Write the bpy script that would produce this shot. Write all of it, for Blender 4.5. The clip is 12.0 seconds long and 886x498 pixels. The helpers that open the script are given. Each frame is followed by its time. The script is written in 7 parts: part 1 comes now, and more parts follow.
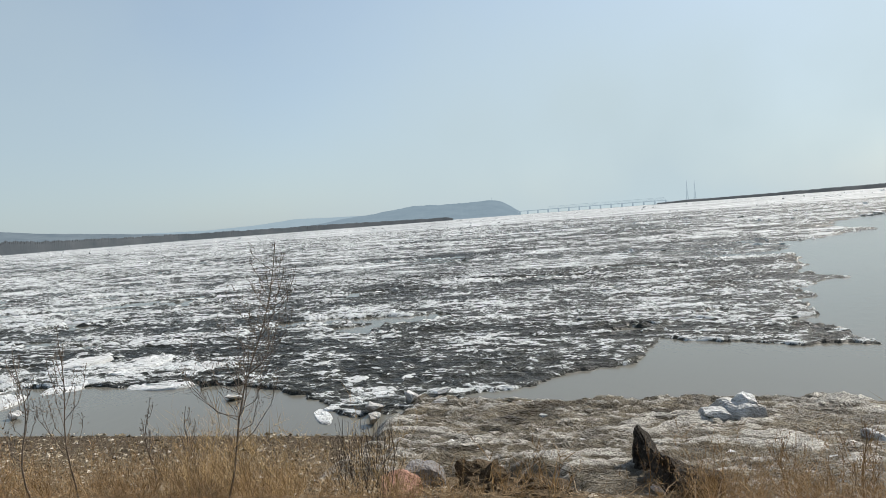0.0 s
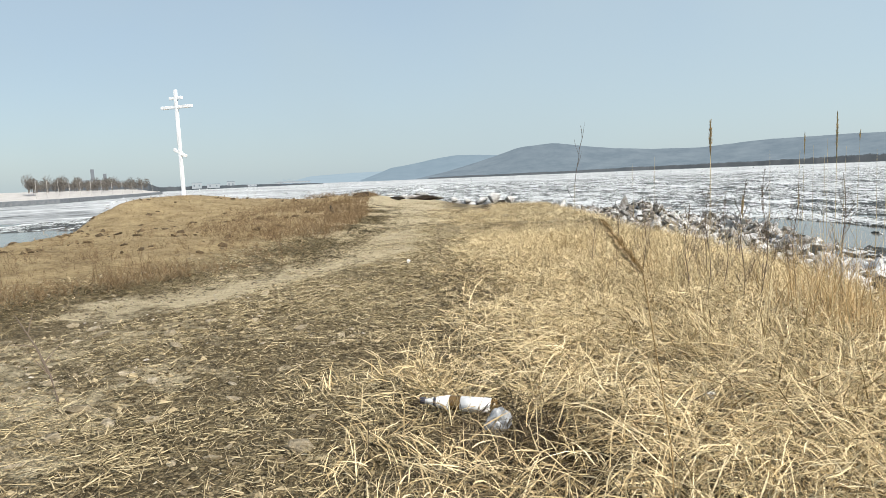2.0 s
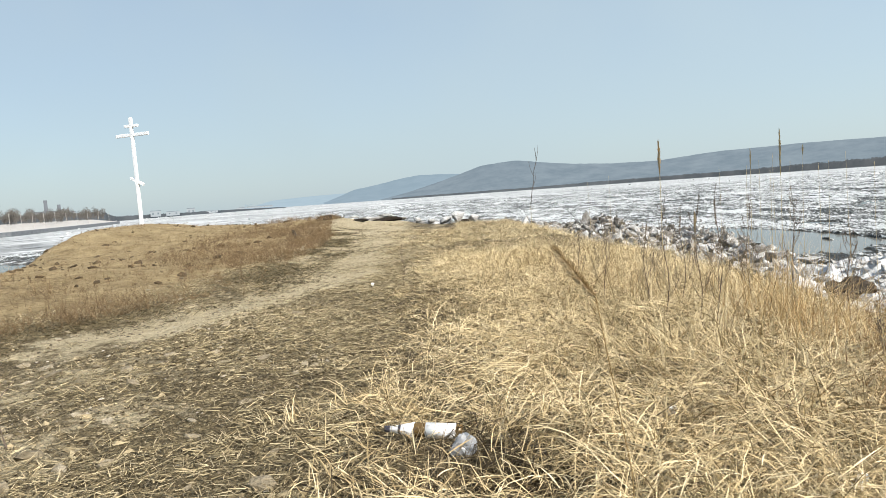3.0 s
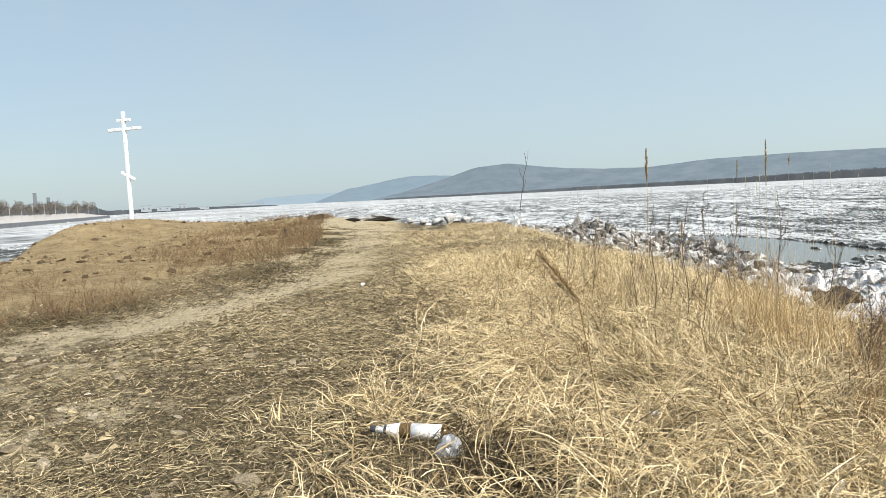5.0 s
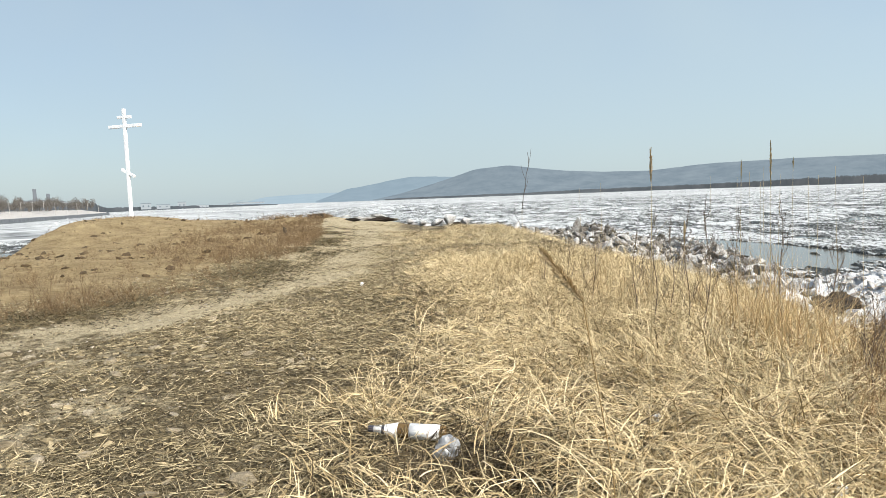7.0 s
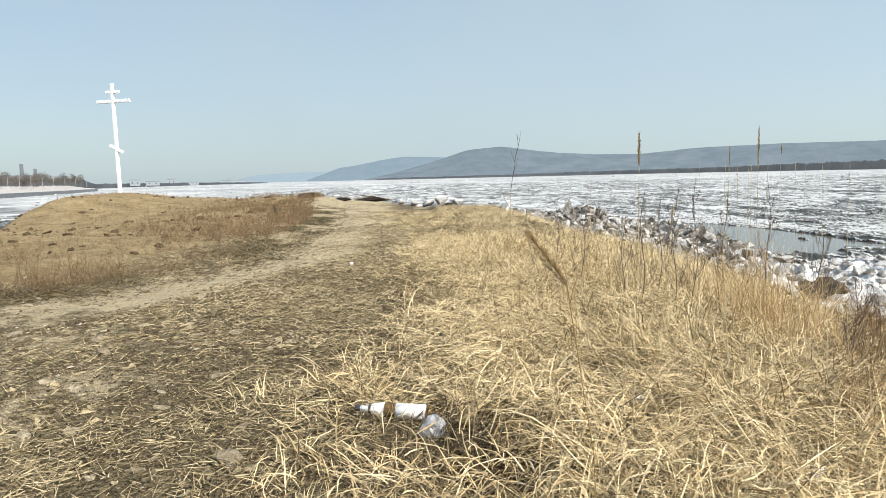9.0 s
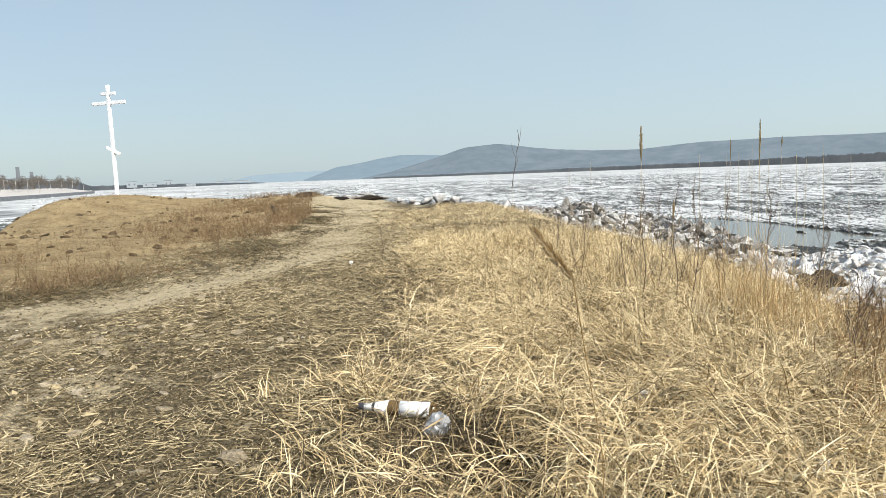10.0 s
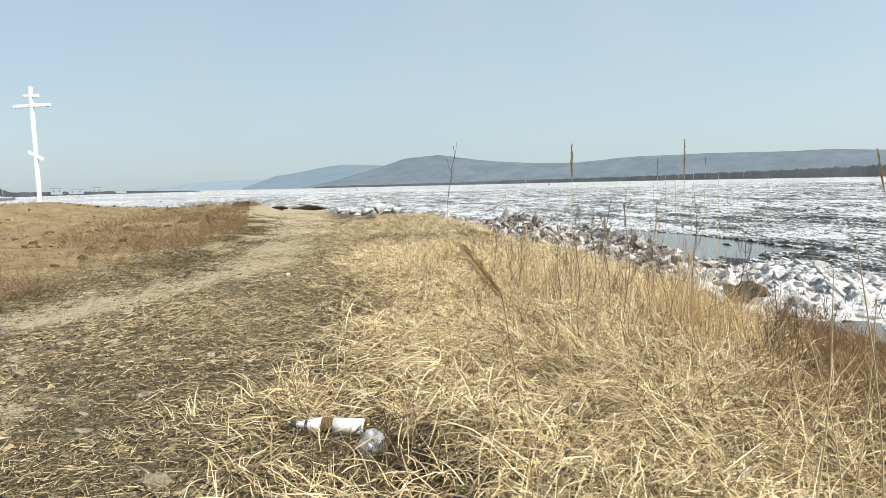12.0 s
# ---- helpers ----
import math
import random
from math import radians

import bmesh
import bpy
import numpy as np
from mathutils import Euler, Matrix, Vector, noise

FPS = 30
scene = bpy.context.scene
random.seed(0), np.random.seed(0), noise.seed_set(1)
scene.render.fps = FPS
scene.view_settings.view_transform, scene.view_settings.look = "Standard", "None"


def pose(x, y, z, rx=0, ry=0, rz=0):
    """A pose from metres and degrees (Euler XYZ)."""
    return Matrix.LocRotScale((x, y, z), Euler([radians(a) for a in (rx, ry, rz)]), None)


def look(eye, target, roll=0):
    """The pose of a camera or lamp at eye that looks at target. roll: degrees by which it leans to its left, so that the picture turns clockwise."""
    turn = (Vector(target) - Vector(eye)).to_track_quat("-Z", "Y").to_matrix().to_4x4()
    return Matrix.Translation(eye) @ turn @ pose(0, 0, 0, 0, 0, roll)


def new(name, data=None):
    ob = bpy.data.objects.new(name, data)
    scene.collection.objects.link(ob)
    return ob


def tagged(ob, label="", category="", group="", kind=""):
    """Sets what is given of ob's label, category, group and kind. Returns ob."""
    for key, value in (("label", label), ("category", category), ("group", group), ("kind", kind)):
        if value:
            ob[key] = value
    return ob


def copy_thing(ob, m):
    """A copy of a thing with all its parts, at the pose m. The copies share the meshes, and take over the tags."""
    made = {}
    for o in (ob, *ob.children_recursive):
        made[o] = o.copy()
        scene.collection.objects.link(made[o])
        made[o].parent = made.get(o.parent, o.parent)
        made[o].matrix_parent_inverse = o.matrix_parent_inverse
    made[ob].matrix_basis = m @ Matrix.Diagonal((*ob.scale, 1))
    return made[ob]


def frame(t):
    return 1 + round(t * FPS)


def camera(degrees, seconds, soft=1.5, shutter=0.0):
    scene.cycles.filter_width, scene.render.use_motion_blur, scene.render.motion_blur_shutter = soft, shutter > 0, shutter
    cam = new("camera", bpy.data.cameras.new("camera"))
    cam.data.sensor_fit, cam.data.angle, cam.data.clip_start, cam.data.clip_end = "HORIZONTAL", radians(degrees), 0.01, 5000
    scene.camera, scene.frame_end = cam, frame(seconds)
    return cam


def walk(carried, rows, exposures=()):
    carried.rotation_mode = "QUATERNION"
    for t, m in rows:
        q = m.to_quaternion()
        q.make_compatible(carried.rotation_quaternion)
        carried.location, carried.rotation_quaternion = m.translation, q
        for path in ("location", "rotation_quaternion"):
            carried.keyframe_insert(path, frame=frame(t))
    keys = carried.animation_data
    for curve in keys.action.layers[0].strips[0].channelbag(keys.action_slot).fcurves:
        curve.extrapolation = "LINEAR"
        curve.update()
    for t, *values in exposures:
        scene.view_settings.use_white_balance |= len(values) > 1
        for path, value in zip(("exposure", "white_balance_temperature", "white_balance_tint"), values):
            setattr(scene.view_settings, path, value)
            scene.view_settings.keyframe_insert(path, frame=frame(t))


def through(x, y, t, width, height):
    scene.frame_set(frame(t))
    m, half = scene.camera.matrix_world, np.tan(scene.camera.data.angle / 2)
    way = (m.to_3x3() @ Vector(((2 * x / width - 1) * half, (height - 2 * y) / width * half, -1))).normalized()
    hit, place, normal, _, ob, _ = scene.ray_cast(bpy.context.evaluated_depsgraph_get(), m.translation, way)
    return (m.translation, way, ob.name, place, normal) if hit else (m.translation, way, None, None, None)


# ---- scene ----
cam = camera(69.2, 12.0, soft=0.6)

# seconds, heading, pitch, lean, x, y, z
PATH = [
    (0.0, -77.85, -2.59, -4.31, 0.456, -0.187, 2.685),
    (0.5, -75.67, -2.79, -3.41, 0.451, -0.170, 2.681),
    (0.8, -73.70, -2.90, -3.90, 0.440, -0.140, 2.684),
    (1.0, -69.88, -3.05, -4.38, 0.419, -0.112, 2.686),
    (1.1, -61.70, -3.50, -5.80, 0.385, -0.070, 2.692),
    (1.2, -50.80, -4.00, -6.80, 0.340, -0.010, 2.705),
    (1.3, -39.90, -3.50, -6.40, 0.265, 0.050, 2.725),
    (1.4, -29.20, -2.70, -4.60, 0.170, 0.080, 2.729),
    (1.5, -20.50, -2.61, -3.48, 0.084, 0.080, 2.726),
    (1.6, -11.60, -4.60, -4.00, 0.020, 0.061, 2.706),
    (1.8, -0.60, -6.10, -2.72, -0.029, 0.026, 2.696),
    (2.0, 3.96, -6.33, -2.33, -0.042, -0.021, 2.677),
    (2.5, 1.92, -5.06, -3.97, -0.019, -0.012, 2.700),
    (3.0, 0.81, -4.77, -4.08, -0.014, -0.012, 2.697),
    (3.5, 0.01, -4.88, -3.31, -0.006, -0.007, 2.702),
    (5.5, 0.09, -4.65, -2.76, -0.004, -0.036, 2.702),
    (6.0, 0.03, -4.82, -2.89, -0.008, -0.017, 2.697),
    (6.5, 0.00, -4.88, -2.54, 0.000, 0.002, 2.692),
    (7.0, -0.02, -4.59, -2.12, -0.010, -0.007, 2.690),
    (9.0, -0.76, -6.33, -1.36, 0.002, -0.009, 2.692),
    (9.5, -0.20, -6.07, -2.00, 0.000, 0.001, 2.688),
    (10.0, -0.92, -6.52, -2.06, -0.013, -0.004, 2.689),
    (10.5, -0.91, -6.02, -2.78, -0.003, -0.008, 2.697),
    (11.0, -3.90, -5.34, -1.61, 0.009, -0.014, 2.704),
    (11.5, -5.55, -5.06, -2.01, 0.013, -0.012, 2.703),
    (12.0, -6.21, -5.73, -1.34, 0.011, 0.003, 2.702),
]
walk(cam, [(t, pose(x, y, z, 90 + pitch, 0, yaw) @ pose(0, 0, 0, 0, 0, lean)) for t, yaw, pitch, lean, x, y, z in PATH],
     exposures=[(0.0, 0.25), (1.0, 0.27), (1.5, 0.37), (2.0, 0.52), (2.5, 0.58), (12.0, 0.58)])

# ---- world and sun ----
SUN_HEADING, SUN_HEIGHT = -134.0, 42.0      # degrees from +y, to the left is positive; degrees above the horizon
world = bpy.data.worlds.new("hazy_spring_sky")
scene.world = world
world.use_nodes = True
wn, wl = world.node_tree.nodes, world.node_tree.links
sky = wn.new("ShaderNodeTexSky")
sky.sky_type = "NISHITA"
sky.sun_disc = False
sky.sun_elevation = radians(SUN_HEIGHT)
sky.sun_rotation = radians(-SUN_HEADING)
sky.air_density, sky.dust_density, sky.ozone_density, sky.altitude = 1.0, 1.2, 2.0, 100.0
# thin high haze: an even veil over the clear sky, thicker towards the horizon
coords = wn.new("ShaderNodeTexCoord")
split = wn.new("ShaderNodeSeparateXYZ")
wl.new(coords.outputs["Generated"], split.inputs[0])
thick = wn.new("ShaderNodeMapRange")
thick.inputs["From Min"].default_value, thick.inputs["From Max"].default_value = 0.0, 0.55
thick.inputs["To Min"].default_value, thick.inputs["To Max"].default_value = 0.86, 0.34
wl.new(split.outputs["Z"], thick.inputs["Value"])
cloud = wn.new("ShaderNodeTexNoise")
cloud.inputs["Scale"].default_value, cloud.inputs["Detail"].default_value, cloud.inputs["Roughness"].default_value = 1.6, 5, 0.5
wl.new(coords.outputs["Generated"], cloud.inputs["Vector"])
wisp = wn.new("ShaderNodeMath")
wisp.operation = "MULTIPLY_ADD"
wisp.inputs[1].default_value, wisp.inputs[2].default_value = 0.9, -0.45
wl.new(cloud.outputs["Fac"], wisp.inputs[0])
cover = wn.new("ShaderNodeMath")
cover.operation, cover.use_clamp = "ADD", True
wl.new(thick.outputs[0], cover.inputs[0])
wl.new(wisp.outputs[0], cover.inputs[1])
veil = wn.new("ShaderNodeMixRGB")
veil.inputs[2].default_value = (3.50, 4.28, 4.62, 1)
wl.new(cover.outputs[0], veil.inputs[0])
wl.new(sky.outputs[0], veil.inputs[1])
# hazy air is brighter towards the sun
toward = wn.new("ShaderNodeVectorMath")
toward.operation = "DOT_PRODUCT"
wl.new(coords.outputs["Generated"], toward.inputs[0])
toward.inputs[1].default_value = (-math.sin(radians(SUN_HEADING)) * math.cos(radians(SUN_HEIGHT)), math.cos(radians(SUN_HEADING)) * math.cos(radians(SUN_HEIGHT)), math.sin(radians(SUN_HEIGHT)))
glow = wn.new("ShaderNodeMapRange")
glow.inputs["From Min"].default_value, glow.inputs["From Max"].default_value = -0.6, 0.8
glow.inputs["To Min"].default_value, glow.inputs["To Max"].default_value = 0.95, 1.24
wl.new(toward.outputs["Value"], glow.inputs["Value"])
lit = wn.new("ShaderNodeVectorMath")
lit.operation = "SCALE"
wl.new(veil.outputs[0], lit.inputs[0])
wl.new(glow.outputs[0], lit.inputs["Scale"])
wl.new(lit.outputs[0], wn["Background"].inputs[0])
wn["Background"].inputs[1].default_value = 0.105

sun = new("sun", bpy.data.lights.new("sun", "SUN"))
sun.data.energy, sun.data.angle, sun.data.color = 5.0, radians(1.2), (1.0, 0.94, 0.84)
_h, _e = radians(SUN_HEADING), radians(SUN_HEIGHT)
_to_sun = Vector((-math.sin(_h) * math.cos(_e), math.cos(_h) * math.cos(_e), math.sin(_e)))
sun.matrix_world = look(_to_sun * 60, (0, 0, 0))


# ---- materials ----
class Nodes:
    """A small wrapper to write node materials in few lines."""

    def __init__(self, name):
        self.mat = bpy.data.materials.new(name)
        self.mat.use_nodes = True
        self.t = self.mat.node_tree
        self.bsdf = self.t.nodes["Principled BSDF"]
        self.out = self.t.nodes["Material Output"]
        geo = self.t.nodes.new("ShaderNodeNewGeometry")
        self.pos, self.island, self.normal = geo.outputs["Position"], geo.outputs["Random Per Island"], geo.outputs["Normal"]
        self.one = self.t.nodes.new("ShaderNodeObjectInfo").outputs["Random"]

    def link(self, a, b):
        self.t.links.new(a, b)

    def put(self, sock, v):
        if isinstance(v, (int, float)):
            sock.default_value = v
        elif isinstance(v, tuple):
            sock.default_value = (*v, 1) if len(v) == 3 and sock.type == "RGBA" else v
        else:
            self.link(v, sock)

    def scaled(self, s):
        n = self.t.nodes.new("ShaderNodeVectorMath")
        n.operation = "MULTIPLY"
        self.link(self.pos, n.inputs[0])
        n.inputs[1].default_value = s if isinstance(s, tuple) else (s, s, s)
        return n.outputs[0]

    def noise(self, scale, detail=4, rough=0.55, vec=None):
        n = self.t.nodes.new("ShaderNodeTexNoise")
        n.inputs["Scale"].default_value, n.inputs["Detail"].default_value = scale, detail
        n.inputs["Roughness"].default_value = rough
        self.link(vec if vec is not None else self.pos, n.inputs["Vector"])
        return n.outputs["Fac"]

    def voronoi(self, scale, feature="F1", vec=None):
        n = self.t.nodes.new("ShaderNodeTexVoronoi")
        n.feature = feature
        n.inputs["Scale"].default_value = scale
        self.link(vec if vec is not None else self.pos, n.inputs["Vector"])
        return n

    def lines(self, scale, vec, width, bend=1.2):
        """Thin wandering lines: 1 on the line, 0 beside it."""
        n = self.t.nodes.new("ShaderNodeTexNoise")
        n.inputs["Scale"].default_value, n.inputs["Detail"].default_value = scale, 5
        n.inputs["Roughness"].default_value, n.inputs["Distortion"].default_value = 0.62, bend
        self.link(vec, n.inputs["Vector"])
        off = self.math("ABSOLUTE", self.math("SUBTRACT", n.outputs["Fac"], 0.5))
        return self.ramp(off, (0.0, 1.0), (width * 0.4, 0.75), (width, 0.0))

    def ramp(self, fac, *stops):
        n = self.t.nodes.new("ShaderNodeValToRGB")
        e = n.color_ramp.elements
        while len(e) < len(stops):
            e.new(0.5)
        for el, (p, c) in zip(e, stops):
            el.position, el.color = p, ((c, c, c, 1) if isinstance(c, (int, float)) else (*c, 1))
        self.link(fac, n.inputs[0])
        return n.outputs[0]

    def mix(self, fac, a, b, kind="MIX"):
        n = self.t.nodes.new("ShaderNodeMixRGB")
        n.blend_type = kind
        self.put(n.inputs[0], fac), self.put(n.inputs[1], a), self.put(n.inputs[2], b)
        return n.outputs[0]

    def math(self, op, a, b=0.0):
        n = self.t.nodes.new("ShaderNodeMath")
        n.operation = op
        self.put(n.inputs[0], a), self.put(n.inputs[1], b)
        return n.outputs[0]

    def axis(self, k, vec=None):
        n = self.t.nodes.new("ShaderNodeSeparateXYZ")
        self.link(vec if vec is not None else self.pos, n.inputs[0])
        return n.outputs[k]

    def attr(self, name):
        n = self.t.nodes.new("ShaderNodeAttribute")
        n.attribute_name = name
        return n.outputs["Fac"]

    def bump(self, height, strength=0.4, distance=0.02):
        n = self.t.nodes.new("ShaderNodeBump")
        n.inputs["Strength"].default_value, n.inputs["Distance"].default_value = strength, distance
        self.link(height, n.inputs["Height"])
        self.link(n.outputs[0], self.bsdf.inputs["Normal"])

    def done(self, color, rough=0.8, metal=0.0, spec=0.3):
        b = self.bsdf.inputs
        self.put(b["Base Color"], color), self.put(b["Roughness"], rough), self.put(b["Metallic"], metal)
        b["Specular IOR Level"].default_value = spec
        return self.mat


def mat_blades(name, *colors, through=0.35, rough=0.55):
    n = Nodes(name)
    stops = [(i / max(1, len(colors) - 1), tuple(0.88 * v for v in c)) for i, c in enumerate(colors)]
    patch = n.noise(0.9, 3)
    fac = n.math("ADD", n.math("MULTIPLY", n.island, 0.72), n.math("MULTIPLY", patch, 0.32))
    col = n.ramp(fac, *stops)
    n.done(col, rough, spec=0.25)
    tr = n.t.nodes.new("ShaderNodeBsdfTranslucent")
    n.link(col, tr.inputs[0])
    mx = n.t.nodes.new("ShaderNodeMixShader")
    mx.inputs[0].default_value = through
    n.link(n.bsdf.outputs[0], mx.inputs[1]), n.link(tr.outputs[0], mx.inputs[2])
    n.link(mx.outputs[0], n.out.inputs["Surface"])
    return n.mat


STRAW = mat_blades("dry_straw", (0.055, 0.038, 0.017), (0.27, 0.198, 0.095), (0.57, 0.44, 0.238), (0.77, 0.625, 0.37), (0.90, 0.77, 0.52), through=0.05)
# darker straw for old leaves, with the shade between blades put in
STRAW_UNDER = mat_blades("shaded_old_straw", (0.016, 0.011, 0.006), (0.045, 0.031, 0.015), (0.12, 0.086, 0.042), (0.36, 0.27, 0.14), through=0.04)
STRAW_TALL = mat_blades("standing_straw", (0.30, 0.22, 0.11), (0.58, 0.46, 0.26), (0.80, 0.68, 0.44), through=0.15)
TRAMPLED = mat_blades("trampled_grass", (0.030, 0.023, 0.012), (0.18, 0.14, 0.073), (0.46, 0.37, 0.212), (0.74, 0.62, 0.40), through=0.05)
RUSTY = mat_blades("rusty_weed", (0.11, 0.060, 0.028), (0.29, 0.178, 0.080), (0.52, 0.36, 0.18))
BROWN_WEED = mat_blades("brown_weed", (0.085, 0.052, 0.028), (0.25, 0.165, 0.085), (0.46, 0.335, 0.185))
GREY_STEM = mat_blades("grey_brown_stem", (0.09, 0.066, 0.05), (0.18, 0.135, 0.10), (0.30, 0.24, 0.175), through=0.15)
DARK_TWIG = mat_blades("dark_twig", (0.05, 0.038, 0.03), (0.085, 0.065, 0.05), (0.13, 0.10, 0.075), through=0.02)
DRY_HERB = mat_blades("tan_herb", (0.19, 0.115, 0.05), (0.42, 0.28, 0.125), (0.64, 0.46, 0.235), through=0.25)
ORANGE_STRAW = mat_blades("orange_straw", (0.26, 0.16, 0.07), (0.52, 0.36, 0.17), (0.76, 0.58, 0.32), through=0.15)
DARK_MAT = mat_blades("dark_matted_grass", (0.030, 0.024, 0.012), (0.12, 0.094, 0.048), (0.34, 0.27, 0.148), through=0.05)
PANICLE = mat_blades("seed_head", (0.42, 0.31, 0.16), (0.65, 0.51, 0.30), (0.82, 0.69, 0.45))


def mat_ground():
    """Soil: sandy path, dark humus painted darker for shade under the straw, tan bare mound, gravel near the water.
    Shares are stored with the sheet.
    """
    n = Nodes("river_bank_soil")
    grain, clod, stain = n.noise(90, 5, 0.7), n.noise(14, 5, 0.65), n.noise(1.3, 5, 0.6)
    sand = n.mix(n.ramp(clod, (0.3, 0), (0.7, 1)), (0.52, 0.43, 0.27), (0.74, 0.63, 0.425))
    crumb = n.noise(42, 4, 0.75)
    humus = n.mix(n.ramp(n.math("ADD", n.math("MULTIPLY", clod, 0.45), n.math("MULTIPLY", crumb, 0.55)), (0.35, 0), (0.65, 1)), (0.028, 0.021, 0.011), (0.31, 0.24, 0.13))
    tan = n.mix(n.ramp(n.math("ADD", n.math("MULTIPLY", clod, 0.5), n.math("MULTIPLY", stain, 0.5)), (0.34, 0), (0.60, 1)), (0.21, 0.145, 0.07), (0.58, 0.445, 0.245))
    bits = n.voronoi(52.0, "F1")
    seam = n.ramp(n.voronoi(52.0, "DISTANCE_TO_EDGE").outputs["Distance"], (0.0, 0.34), (0.08, 0.8), (0.25, 1.0))
    humus = n.mix(0.45, humus, n.ramp(bits.outputs["Color"], (0.2, (0.075, 0.056, 0.028)), (0.5, (0.24, 0.185, 0.10)), (0.85, (0.52, 0.415, 0.245))))
    humus = n.mix(0.5, humus, seam, "MULTIPLY")
    shingle = n.mix(n.ramp(clod, (0.35, 0), (0.7, 1)), (0.125, 0.086, 0.048), (0.34, 0.25, 0.152))
    col = n.mix(n.ramp(n.math("ADD", n.attr("sand"), n.math("ADD", n.math("MULTIPLY", n.math("SUBTRACT", stain, 0.5), 0.9), n.math("MULTIPLY", n.math("SUBTRACT", n.noise(6.0, 5, 0.7), 0.5), 1.1))), (0.38, 0), (0.6, 1)), humus, sand)
    # shade beneath the straw, mixed into the soil colour
    col = n.mix(n.attr("grass_shade"), col, n.mix(n.ramp(clod, (0.35, 0), (0.7, 1)), (0.035, 0.025, 0.013), (0.11, 0.078, 0.04)))
    col = n.mix(n.attr("tan"), col, tan)
    col = n.mix(n.attr("shingle"), col, shingle)
    col = n.mix(0.35, col, n.ramp(grain, (0.35, 0.15), (0.65, 1.0)), "MULTIPLY")
    wet = n.ramp(n.axis(2), (0.0, 1.0), (0.22, 0.0))
    col = n.mix(n.math("MULTIPLY", wet, 0.6), col, (0.06, 0.05, 0.04))
    n.bump(n.math("ADD", n.math("MULTIPLY", clod, 0.6), n.math("ADD", n.math("MULTIPLY", seam, 0.5), n.math("MULTIPLY", grain, 0.3))), 1.0, 0.06)
    return n.done(col, 0.92, spec=0.15)


def mat_water():
    n = Nodes("silty_river_water")
    rip = n.noise(1.0, 4, 0.6, n.scaled((2.2, 3.2, 1)))
    n.bump(rip, 0.10, 0.05)
    col = n.mix(n.noise(0.05, 2), (0.120, 0.114, 0.096), (0.145, 0.137, 0.115))
    return n.done(col, 0.16, spec=0.22)


def mat_ice(name, dark, mid, white, lo=0.32, hi=0.62, dirt=0.0, bias=0.0, grain=5.5, relief=0.7, squash=0.62):
    """Rotten river ice: grey wet slush low down, white crumbly crests, brown silt in patches."""
    n = Nodes(name)
    big, grit = n.noise(0.30, 5, 0.6), n.noise(38, 4, 0.7)
    fine = n.noise(grain, 6, 0.75, n.scaled((1.0, squash, 1.0)))
    vein = n.math("SUBTRACT", 1.0, n.math("ABSOLUTE", n.math("MULTIPLY", n.math("SUBTRACT", n.noise(grain * 0.45, 5, 0.7, n.scaled((1.0, squash * 0.8, 1.0))), 0.5), 5.0)))
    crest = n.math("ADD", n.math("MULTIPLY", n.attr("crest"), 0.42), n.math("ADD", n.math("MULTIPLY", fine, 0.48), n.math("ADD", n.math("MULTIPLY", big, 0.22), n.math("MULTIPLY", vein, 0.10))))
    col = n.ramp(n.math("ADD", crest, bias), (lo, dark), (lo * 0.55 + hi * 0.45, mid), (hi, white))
    if dirt:
        silt = n.ramp(n.noise(1.7, 6, 0.75), (0.5 - dirt * 0.2, 0), (0.72 - dirt * 0.2, 1))
        col = n.mix(n.math("MULTIPLY", silt, dirt), col, (0.15, 0.118, 0.082))
    col = n.mix(0.3, col, n.ramp(grit, (0.3, 0.35), (0.7, 1.0)), "MULTIPLY")
    n.bump(n.math("ADD", n.math("ADD", fine, vein), n.math("MULTIPLY", grit, 0.4)), relief, 0.07)
    return n.done(col, n.ramp(crest, (lo, 0.5), (hi, 0.8)), spec=0.25)


